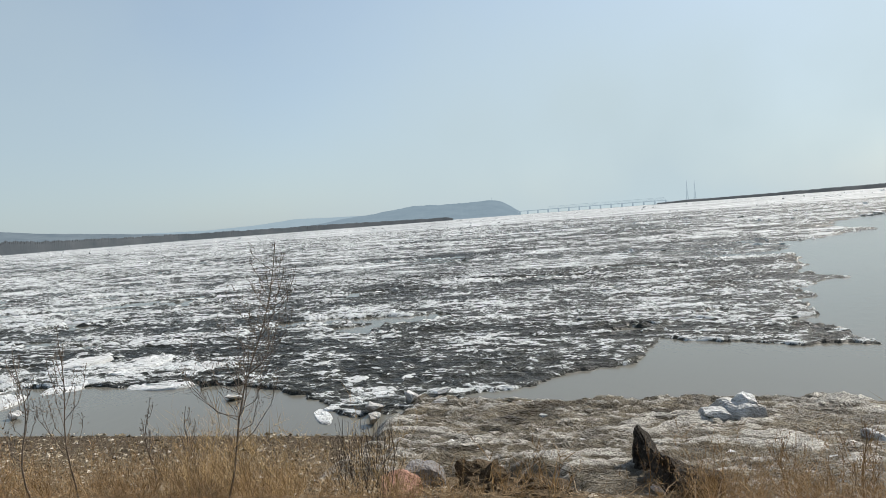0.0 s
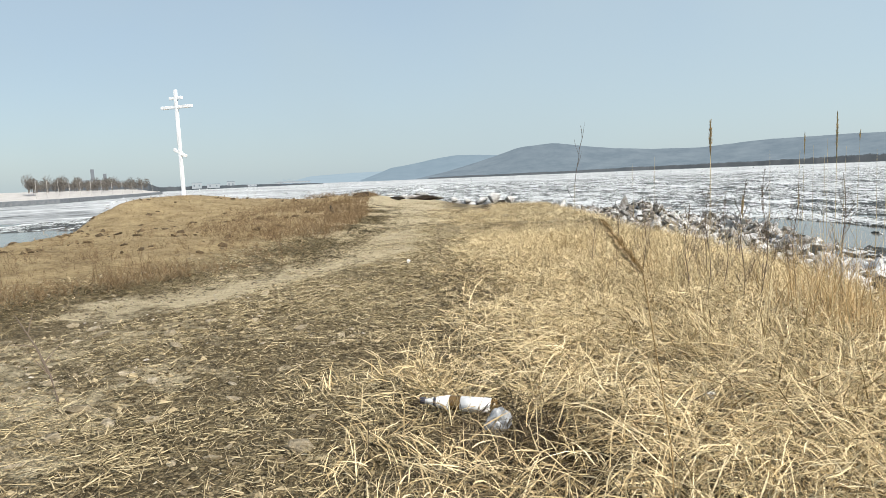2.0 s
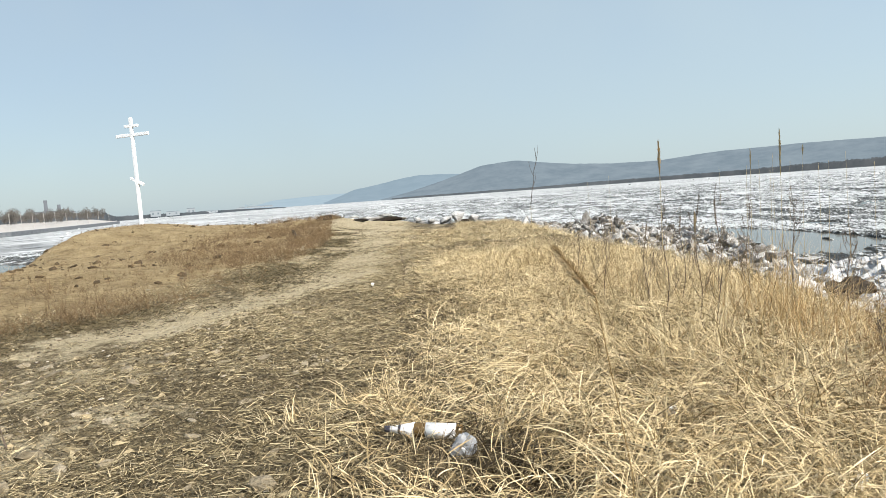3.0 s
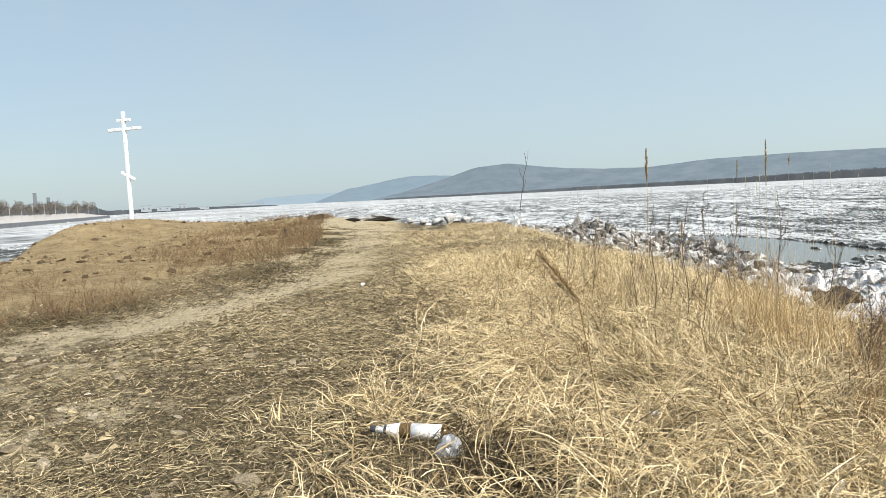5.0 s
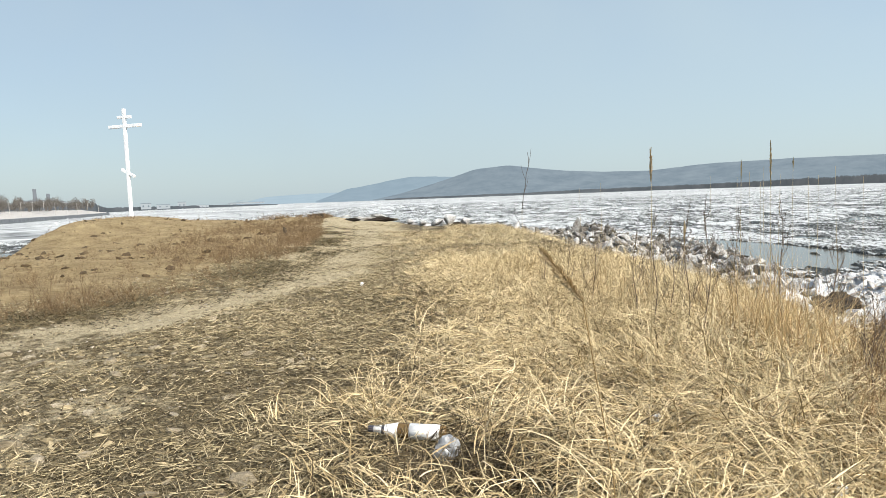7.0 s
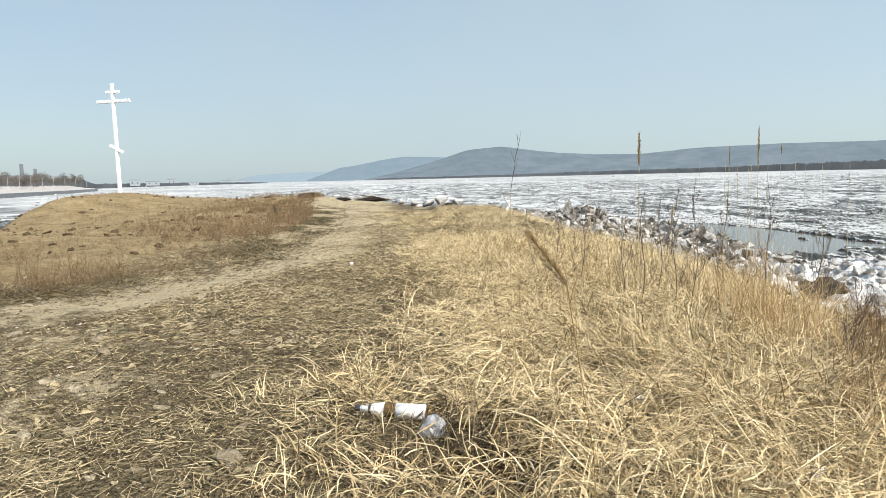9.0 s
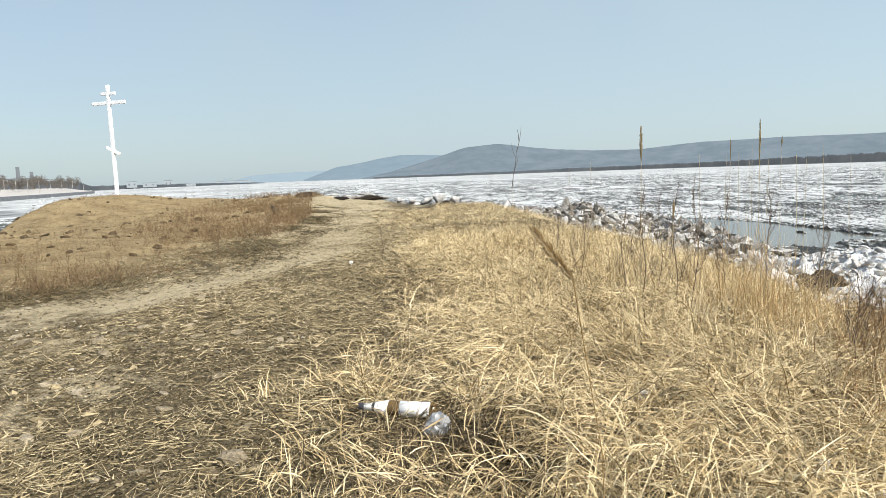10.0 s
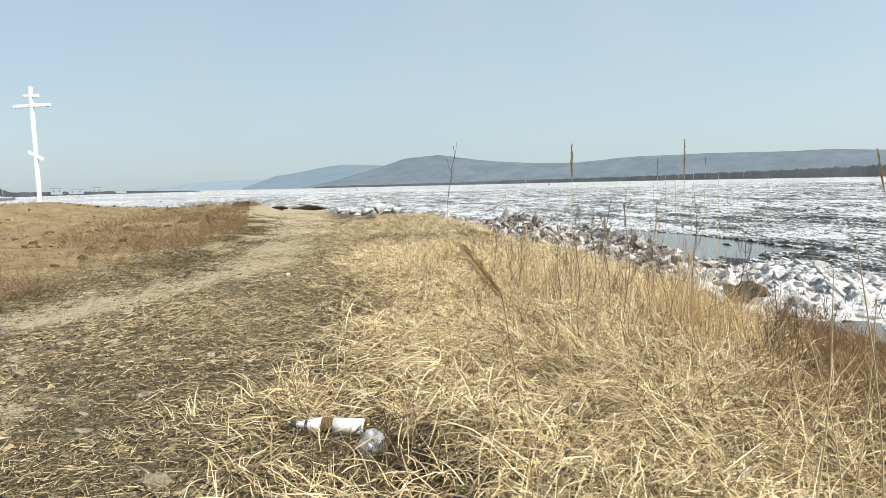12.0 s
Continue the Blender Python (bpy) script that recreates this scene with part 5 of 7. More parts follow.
def shore_ice():
    r = random.Random(17)
    # the rampart of stranded ice along the bank
    y = 11.5
    while y < 41:
        s = float(shore_right(np.array(y)))
        for _ in range(5 if y > 14 else 3):
            dx = r.gauss(-0.15, 0.75)
            big = r.choice((0.14, 0.18, 0.22, 0.3, 0.36, 0.5)) * (1.0 if y < 24 else 1.15)
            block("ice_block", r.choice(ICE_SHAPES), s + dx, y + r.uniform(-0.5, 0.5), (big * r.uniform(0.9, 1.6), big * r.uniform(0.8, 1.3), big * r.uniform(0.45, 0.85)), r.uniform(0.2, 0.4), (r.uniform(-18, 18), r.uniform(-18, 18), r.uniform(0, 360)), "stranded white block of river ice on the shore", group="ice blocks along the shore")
        y += r.uniform(0.45, 0.8)
    # crushed ice between the blocks, and the dirty hummock pushed up on the point
    def crushed(x, y):
        off = x - (shore_right(y) - 0.1)
        jag = 1 - np.abs(2 * fbm(x * 1.6, y * 1.1 + 5, 4, 0.62) - 1)
        wall = np.exp(-(off / 1.05) ** 2) * smooth01(12.5, 15, y) * smooth01(41, 38, y)
        wall = np.maximum(wall, 0.62 * np.exp(-((y - 34.6 - 0.12 * np.minimum(x, 0) * -1) / 0.7) ** 2) * smooth01(-7.6, -6.4, x) * smooth01(3.0, 1.5, x) * smooth01(0.28, 0.55, fbm(x * 0.9, y * 0.3, 3)))
        hump = np.exp(-(((x - 6.3) / 2.3) ** 2 + ((y - 25.8) / 2.0) ** 2))
        base = np.maximum(height(x, y), -0.05)
        return base - 0.12 + (0.75 * wall + 1.15 * hump) * (0.14 + 0.40 * jag + 0.26 * shards(x * 1.7 + 0.5 * jag, y * 1.5) + 0.12 * shards(x * 3.4, y * 3.0 + jag, 40.0))
    v, f = sheet(np.arange(-8.5, 11.6, 0.08), np.arange(12.0, 41.5, 0.09), crushed)
    rise = v[:, 2] - np.maximum(height(v[:, 0], v[:, 1]), -0.05)
    keep = (rise[f] > -0.03).any(1)
    hump = np.exp(-(((v[:, 0] - 6.3) / 2.0) ** 2 + ((v[:, 1] - 25.8) / 2.0) ** 2))
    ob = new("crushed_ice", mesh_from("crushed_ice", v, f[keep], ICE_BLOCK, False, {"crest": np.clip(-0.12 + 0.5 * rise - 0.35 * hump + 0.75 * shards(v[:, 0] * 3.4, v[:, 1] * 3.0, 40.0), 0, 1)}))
    tagged(ob, "rampart of crushed dirty-white ice along the shore", "ice", kind="stuff")
    q = np.random.default_rng(71)
    y = 12.5 + 27 * q.random(3800)
    x = shore_right(y) - 0.1 + q.normal(0, 0.75, 3800)
    hx, hy = 6.3 + q.normal(0, 1.5, 900), 25.8 + q.normal(0, 1.3, 900)
    x, y = np.concatenate([x, hx]), np.concatenate([y, hy])
    z = crushed(x, y)
    keep = z > np.maximum(height(x, y), -0.05) - 0.10
    x, y, z = x[keep], y[keep], z[keep]
    size = 0.05 + 0.24 * q.random(len(x)) ** 2.6
    v, f = scatter_lumps(x, y, z + 0.25 * size, size, 0.55, 72, 0.55)
    shade = np.clip(q.normal(0.36, 0.33, len(x)), 0, 1)
    _, near = np.unique(np.arange(len(v)) // len(LUMPS[0][0]), return_inverse=True)
    ob = new("ice_rubble", mesh_from("ice_rubble", v, f, ICE_BLOCK, False, {"crest": shade[near]}))
    tagged(ob, "jumbled white and grey lumps of the shore rampart", "ice", kind="stuff")
    for _ in range(40):
        a, q = r.uniform(0, 6.28), r.random() ** 0.5
        x, yy = 6.4 + 2.8 * q * math.cos(a), 25.5 + 2.4 * q * math.sin(a)
        g = max(float(height(np.array(x), np.array(yy))), 0.0) + 1.1 * (1 - q)
        big = r.uniform(0.12, 0.36)
        dirty = r.random() < 0.35
        block("ice_slab" if dirty else "ice_block", r.choice(SLAB_SHAPES if dirty else ICE_SHAPES), x, yy, (big * 1.5, big, big * 0.4), 0.4, (r.uniform(-30, 30), r.uniform(-30, 30), r.uniform(0, 360)), "silty brown slab of piled river ice" if dirty else "white block in the pile of river ice", group="pile of ice on the point", base=g)
    # blocks that stand at the far end of the path
    for x, yy, w, h, dirty in ((0.4, 33.4, 0.75, 0.50, 0), (-0.3, 33.7, 0.6, 0.32, 0), (1.2, 33.2, 0.65, 0.34, 0), (2.1, 32.8, 0.6, 0.30, 0), (2.9, 32.0, 0.7, 0.30, 1), (3.6, 31.0, 0.7, 0.34, 0), (4.3, 29.8, 0.7, 0.32, 0), (-1.0, 34.0, 0.55, 0.24, 0), (-1.7, 34.2, 0.5, 0.22, 0), (-2.6, 34.4, 1.0, 0.22, 1), (-3.5, 34.5, 0.6, 0.16, 0), (-4.4, 34.8, 0.75, 0.18, 1), (-5.2, 34.9, 0.6, 0.13, 0), (-6.5, 35.1, 0.7, 0.20, 1)):
        block("ice_slab" if dirty else "ice_block", r.choice(SLAB_SHAPES if dirty else ICE_SHAPES), x, yy, (w * 0.9, w * 0.6, h * 0.95), 0.45, (r.uniform(-10, 10), r.uniform(-10, 10), r.uniform(-30, 30)), "dark silty ice slab stranded at the path's end" if dirty else "white ice block stranded at the path's end", group="ice at the path's end")
    # the white pile beside the dark boulder
    def heap(x, y):
        d = ((x - 9.7) / 1.6) ** 2 + ((y - 14.0) / 1.8) ** 2
        bend = 0.6 * fbm(x * 0.9 + 5, y * 0.9, 3)
        jag = 1 - np.abs(2 * fbm(x * 1.3, y * 1.1, 4, 0.62) - 1)
        raw = 0.50 * np.exp(-d * 0.75) * (0.45 + 0.8 * jag) + 0.15 * np.exp(-d * 0.12) * (0.4 + jag)
        # slabs overlap like tiles, each with a broken front edge
        w = (0.5 * x + 0.86 * y) * 1.1 + 2.2 * fbm(x * 0.8 + bend, y * 0.8, 4, 0.6)
        lap = 1 - (w - np.floor(w))
        return -0.19 + raw + 0.11 * lap**1.5 * np.exp(-d * 0.16) * (0.35 + fbm(x * 1.4 + 8, y * 1.4, 3)) + 0.05 * (fbm(x * 7, y * 7, 3, 0.6) - 0.5)
    v, f = sheet(np.arange(6.9, 13.4, 0.05), np.arange(10.8, 17.8, 0.05), heap)
    keep = (v[f][:, :, 2] > -0.05).any(1)
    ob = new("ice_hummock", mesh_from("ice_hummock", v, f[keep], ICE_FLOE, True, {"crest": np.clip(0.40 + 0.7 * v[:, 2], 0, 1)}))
    tagged(ob, "white heap of crumbling ice beside the dark boulder", "ice hummock", kind="stuff")
    q = np.random.default_rng(73)
    x, y = 9.8 + q.normal(0, 1.3, 700), 13.8 + q.normal(0, 1.4, 700)
    z = heap(x, y)
    keep = z > -0.03
    x, y, z = x[keep], y[keep], z[keep]
    size = 0.03 + 0.16 * q.random(len(x)) ** 3
    v, f = scatter_lumps(x, y, z + 0.2 * size, size, 0.5, 74, 0.4)
    ob = new("ice_rubble", mesh_from("ice_rubble", v, f, ICE_BLOCK, False, {"crest": np.full(len(v), 0.6)}))
    tagged(ob, "small white lumps on the heap of ice", "ice", kind="stuff")
    for x, yy, w, h, z in ((9.4, 14.3, 0.38, 0.24, 0.28), (10.6, 12.6, 0.6, 0.2, 0.0), (11.5, 13.4, 0.6, 0.2, 0.0), (8.2, 16.3, 0.6, 0.28, 0.0), (9.9, 16.2, 0.7, 0.26, 0.0), (9.0, 13.0, 0.3, 0.2, 0.1), (10.1, 14.9, 0.4, 0.26, 0.2)):
        block("ice_block", r.choice(ICE_SHAPES), x, yy, (w, w * 0.8, h), 0.3, (r.uniform(-12, 12), r.uniform(-12, 12), r.uniform(0, 360)), "white block in the heap of crumbling ice", group="white ice heap", base=z)
    # low white floes aground in the shallows
    for x, yy, w, l, h in ((9.6, 10.3, 0.75, 1.0, 0.16), (10.8, 9.6, 0.5, 0.6, 0.12), (11.6, 9.3, 1.1, 0.8, 0.26), (12.8, 9.4, 1.3, 0.8, 0.24), (12.2, 7.9, 1.0, 0.7, 0.16), (10.9, 7.7, 0.9, 0.45, 0.14), (13.2, 11.4, 1.6, 0.9, 0.24), (9.9, 5.6, 0.35, 0.25, 0.07), (9.0, 8.9, 0.35, 0.25, 0.08), (9.1, 2.9, 0.28, 0.22, 0.14), (9.5, 2.4, 0.32, 0.2, 0.15), (9.2, 1.9, 0.28, 0.24, 0.15), (8.6, 2.7, 0.26, 0.2, 0.16), (9.9, 2.0, 0.34, 0.2, 0.13), (8.8, 2.2, 0.2, 0.16, 0.14), (9.4, 3.3, 0.5, 0.2, 0.07), (9.0, 3.6, 0.55, 0.16, 0.06), (10.1, 3.3, 0.7, 0.5, 0.08), (11.0, 2.6, 0.6, 0.45, 0.12), (10.9, 3.9, 0.5, 0.35, 0.12)):
        if w < 0.4:
            block("ice_block", r.choice(ICE_SHAPES), x, yy, (w * 0.7, l * 0.9, h), 0.4, (r.uniform(-15, 15), r.uniform(-15, 15), r.uniform(0, 360)), "small white block of ice at the water's edge", group="blocks at the water's edge", base=0.0)
        else:
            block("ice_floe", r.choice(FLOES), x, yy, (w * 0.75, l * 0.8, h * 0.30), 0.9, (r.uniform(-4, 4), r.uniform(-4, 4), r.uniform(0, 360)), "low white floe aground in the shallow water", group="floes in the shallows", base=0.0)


shore_ice()


def dirty_sheet():
    """The silty ice that lies on the sloping shore, folded and streaked, with white patches."""
    def lie(x, y):
        g = np.maximum(height(x, y), -0.02)
        edge = 9.55 + 0.35 * (fbm(y * 1.3, y * 0 + 8, 3) - 0.5) * 2 - 0.35 * smooth01(-1, -3.5, y)
        inner = 5.9 - 1.0 * smooth01(0.6, -0.6, y) + 0.5 * (fbm(y * 1.1, y * 0 + 2, 3) - 0.5)
        a = smooth01(0, 0.22, edge - x) * smooth01(0, 0.5, x - inner) * smooth01(0, 0.45, 2.7 - y + 0.5 * (fbm(x * 1.2, x * 0 + 4, 3) - 0.5)) * smooth01(-6.5, -5.5, y)
        flow = 1 - np.abs(2 * fbm(x * 3.4 + 1.6 * fbm(x, y, 2), y * 1.2 + 0.4 * x, 5, 0.65) - 1)
        lump = fbm(x * 1.1 + 3, y * 0.9, 3)
        fold = 1 - np.abs(2 * fbm(x * 6.5 + 2.0 * flow, y * 3.0 + 0.6 * x, 4, 0.65) - 1)
        return g, a, 0.05 + 0.075 * flow**3 + 0.16 * (lump - 0.45) + 0.055 * fold**2 + 0.02 * fbm(x * 11, y * 8, 2), flow, np.clip(lump + 0.3 * (fold - 0.6), 0, 1)
    def z_of(x, y):
        g, a, t, _, _ = lie(x, y)
        return g + np.maximum(t, 0.03) * a - 0.10 * (1 - a)
    v, f = sheet(np.arange(4.4, 10.3, 0.04), np.arange(-6.4, 3.2, 0.045), z_of)
    g, a, t, flow, lump = lie(v[:, 0], v[:, 1])
    keep = (a[f] > 0.02).any(1)
    white = np.clip(0.02 + 0.5 * smooth01(0.60, 0.80, lump) + 1.1 * (flow**6 - 0.30), 0, 1)
    ob = new("shore_ice", mesh_from("shore_ice", v, f[keep], ICE_DIRTY, True, {"crest": white}))
    tagged(ob, "silty brown shore ice streaked with white", "ice", kind="structure")


dirty_sheet()


def boulders():
    block("boulder", rock_mesh("boulder", 81, RED_ROCK, 8, 4, 0.04), 4.9, 1.24, (0.20, 0.19, 0.17), 0.85, (8, -6, 30), "reddish granite boulder on the bank", "boulder")
    block("boulder", rock_mesh("boulder", 82, GREY_ROCK, 8, 4, 0.04), 5.75, 1.30, (0.22, 0.22, 0.18), 0.75, (0, 10, 10), "grey boulder dusted with frost beside the shrub", "boulder")
    block("turf_clod", rock_mesh("turf_clod", 83, TURF, 14, 4, 0.2), 5.05, 0.60, (0.30, 0.36, 0.2), 0.75, (4, 6, 70), "dark earthen clod of torn turf", "clod")
    block("turf_clod", rock_mesh("turf_clod", 84, TURF, 14, 4, 0.2), 4.9, 0.18, (0.22, 0.24, 0.12), 0.4, (4, 6, 10), "dark earthen clod of torn turf", "clod")
    block("ice_slab", rock_mesh("ice_slab", 85, DARK_ROCK, 12, 4, 0.09), 6.05, -0.62, (0.36, 0.15, 0.30), 0.35, (-20, 14, -8), "upturned slab of black silty ice", "ice slab")
    block("ice_slab", rock_mesh("ice_slab", 86, DARK_ROCK, 12, 4, 0.09), 5.5, -0.74, (0.40, 0.15, 0.26), 0.4, (-24, 16, -4), "upturned slab of black silty ice", "ice slab")
    block("ice_slab", rock_mesh("ice_slab", 88, DARK_ROCK, 12, 4, 0.09), 5.0, -0.84, (0.30, 0.18, 0.20), 0.4, (-8, 12, 20), "upturned slab of black silty ice", "ice slab")
    block("boulder", rock_mesh("boulder", 87, DARK_ROCK, 12, 4, 0.12), 7.95, 13.0, (0.58, 0.46, 0.34), 0.35, (4, -8, 20), "dark brown boulder among stranded ice", "boulder")
    # the stranded block at the water's edge: body, cap and ledge frozen together
    b = thing("ice_block", pose(8.3, -1.80, 0.15, 0, 0, 12) @ Matrix.Scale(0.60, 4), "stranded grey-white ice block at the water's edge", "ice block")
    for name, seed, m in (("body", 91, pose(0, -0.04, 0.10, 0, 3, 0) @ Matrix.Diagonal((0.44, 0.62, 0.32, 1))), ("cap", 92, pose(0.02, -0.22, 0.24, 6, 0, 20) @ Matrix.Diagonal((0.30, 0.34, 0.24, 1))), ("ledge", 93, pose(-0.04, 0.38, 0.14, -4, 0, 10) @ Matrix.Diagonal((0.34, 0.50, 0.17, 1)))):
        o = new(name, rock_mesh(name, seed, ICE_BLOCK, 16, 3, 0.035, 0.50, 0.80))
        o.parent = b
        o.matrix_local = m
    for x, y, s in ((7.5, -2.95, 0.24), (7.3, -3.3, 0.3), (6.9, -3.7, 0.22), (5.5, -0.45, 0.10), (5.3, -0.62, 0.09), (6.4, -1.6, 0.15), (5.6, -2.0, 0.13)):
        block("ice_block", ICE_SHAPES[int(s * 100) % 7], x, y, (s, s * 1.3, s * 0.6), 0.3, (5, 8, x * 90), "small stranded lump of grey ice", group="small ice lumps on the bank")


boulders()


def log_thing(az, d, length, thick, turn, seed, label):
    x, y = place(az, d)
    g = float(height(np.array(x), np.array(y)))
    q = random.Random(seed)
    me = rock_mesh("driftwood_log", 150 + seed, DARK_ROCK, 12, 3, 0.10, 0.4, 0.85)
    ob = new("driftwood_log", me)
    ob.matrix_world = pose(x, y, g + thick * 0.5, 0, q.uniform(-6, 6), turn) @ Matrix.Diagonal((length * 0.55, thick * 1.4, thick * 1.2, 1))
    tagged(ob, label, "driftwood", "driftwood at the path's end")


def shore_litter():
    log_thing(10.9, 31.5, 0.9, 0.13, 12, 1, "dark wet driftwood log at the path's end")
    log_thing(8.0, 32.5, 1.1, 0.11, -20, 2, "dark wet driftwood log at the path's end")
    log_thing(5.4, 33.0, 1.9, 0.13, -14, 3, "long dark driftwood log under a white ice slab")
    log_thing(-1.2, 32.4, 0.8, 0.12, 40, 4, "dark wet driftwood log at the path's end")
    x, y = place(5.6, 33.2)
    block("ice_slab", ICE_SHAPES[2], x, y, (0.85, 0.5, 0.17), -0.6, (0, 6, -14), "flat white ice slab lying on driftwood", "ice slab")
    r = random.Random(23)
    # rows of white crumbs on the folds of the shore ice
    for y0, x0, y1, x1, count in ((0.6, 7.6, -0.6, 7.4, 16), (-0.3, 7.9, -1.3, 8.2, 9), (0.9, 8.6, 0.2, 9.0, 9), (-1.4, 7.0, -3.0, 6.9, 14), (-2.2, 6.2, -3.6, 6.0, 10), (1.6, 7.6, 0.8, 6.8, 9)):
        for k in range(count):
            u = (k + r.random()) / count
            w = r.uniform(0.05, 0.15)
            block("ice_block", r.choice(ICE_SHAPES), x0 + (x1 - x0) * u + r.gauss(0, 0.08), y0 + (y1 - y0) * u, (w, w * r.uniform(1.0, 1.9), w * 0.6), -0.1, (r.uniform(-15, 15), r.uniform(-15, 15), r.uniform(0, 360)), "small white lump of ice on the silty shore ice", group="ice lumps on the shore ice")


shore_litter()


def stones():
    """Pebbles: the ones by the path singly, the shingle at the water in one piece."""
    r = random.Random(5)
    shapes = [rock_mesh("stone", 120 + k, PEBBLE, 7, 1, 0.03) for k in range(8)]
    ground = bpy.data.objects["ground"]
    made = 0
    while made < 300:
        y = 1.3 + 9.5 * r.random() ** 1.4
        x = r.uniform(-4.6, -0.5)
        if x > -0.5 - 0.09 * y:
            continue
        s = r.choice((0.012, 0.016, 0.02, 0.024, 0.03, 0.045)) * r.uniform(0.8, 1.3)
        z = float(height(np.array(x), np.array(y)))
        ob = new("stone", shapes[made % 8])
        ob.parent = ground
        ob.matrix_world = pose(x, y, z + s * 0.15, r.uniform(-15, 15), r.uniform(-15, 15), r.uniform(0, 360)) @ Matrix.Diagonal((s * 1.4, s, s * 0.5, 1))
        made += 1
    q = np.random.default_rng(8)
    x, y = q.uniform(3.6, 8.4, 14500), q.uniform(-0.5, 9, 14500)
    k = q.random(len(x)) < smooth01(3.0, 4.5, x) * smooth01(0.12, 0.42, fbm(x * 1.4, y * 1.4, 3)) * smooth01(11, 7, y) * (1 - smooth01(2.4, 1.6, y) * smooth01(5.6, 6.2, x))
    x, y = x[k], y[k]
    s = 0.010 + 0.035 * q.random(len(x)) ** 3
    v, f = scatter_lumps(x, y, height(x, y), s, 0.5, 9, 0.15, GRIT)
    x, y = q.uniform(-4.8, -0.4, 9000), 0.8 + 9 * q.random(9000) ** 1.3
    k = (q.random(len(x)) < smooth01(0.40, 0.62, fbm(x * 1.2 + 8, y * 1.2, 3))) & (x < -0.5 - 0.08 * y)
    x, y = x[k], y[k]
    gv, gf = scatter_lumps(x, y, height(x, y), 0.006 + 0.016 * q.random(len(x)) ** 3, 0.5, 10, 0.15, GRIT)
    x, y = q.uniform(-4.8, 0.3, 15000), 1.2 + 7 * q.random(15000) ** 1.7
    k = (q.random(len(x)) < (0.2 + 0.8 * smooth01(0.36, 0.60, fbm(x * 1.6 + 3, y * 1.6, 3))) * (1 - straw_share(x, y))) & (np.abs(x - path_mid(y)) > 0.3)
    x, y = x[k], y[k]
    cv, cf = scatter_lumps(x, y, height(x, y), 0.007 + 0.018 * q.random(len(x)) ** 2.5, 0.55, 14, 0.2, GRIT)
    tagged(new("soil_crumbs", mesh_from("soil_crumbs", cv, cf, CRUMB)), "loose brown crumbs of trodden soil", "soil", kind="stuff")
    tagged(new("gravel", mesh_from("gravel", gv, gf, SHINGLE)), "small pale gravel on the trodden ground", "pebbles", kind="stuff")
    tagged(new("shingle", mesh_from("shingle", v, f, SHINGLE)), "brown and grey pebbles of the shingle beach", "pebbles", kind="stuff")


def clods():
    """Clods of turned earth on the bare mound."""
    q = np.random.default_rng(77)
    y = 9 + 28 * q.random(900)
    x = q.uniform(-19, -4.5, 900)
    k = (x < path_mid(y) - 1.6) & (x > shore_left(y) + 2) & (q.random(900) < smooth01(0.42, 0.60, fbm(x * 0.7 + 3, y * 0.7, 3)))
    x, y = x[k], y[k]
    v, f = scatter_lumps(x, y, height(x, y), 0.03 + 0.13 * q.random(len(x)) ** 2.5, 0.5, 78, 0.3)
    tagged(new("earth_clods", mesh_from("earth_clods", v, f, TURF)), "brown clods of earth on the bare mound", "soil", kind="stuff")


def mat_shingle():
    n = Nodes("shingle_stones")
    f = n.noise(60, 4)
    col = n.ramp(n.island, (0.0, (0.06, 0.046, 0.03)), (0.45, (0.19, 0.15, 0.097)), (0.8, (0.34, 0.285, 0.20)), (1.0, (0.56, 0.51, 0.43)))
    return n.done(n.mix(0.4, col, n.ramp(f, (0.3, 0.4), (0.7, 1.0)), "MULTIPLY"), 0.85, spec=0.2)


SHINGLE = mat_shingle()


def mat_crumb():
    n = Nodes("soil_crumb")
    col = n.ramp(n.island, (0.0, (0.045, 0.034, 0.02)), (0.5, (0.16, 0.125, 0.072)), (1.0, (0.42, 0.345, 0.215)))
    return n.done(n.mix(0.4, col, n.ramp(n.noise(90, 3), (0.3, 0.4), (0.7, 1.0)), "MULTIPLY"), 0.95, spec=0.1)


CRUMB = mat_crumb()


# ---- single plants ----
def arc(x0, z1, lean, heading, bend, n=7):
    """Points of a slightly bowed stem from the foot up to z1."""
    out = []
    for i in range(n):
        t = i / (n - 1)
        d = lean * t + bend * math.sin(math.pi * t)
        out.append(Vector((math.sin(heading) * d, math.cos(heading) * d, z1 * t)))
    return out


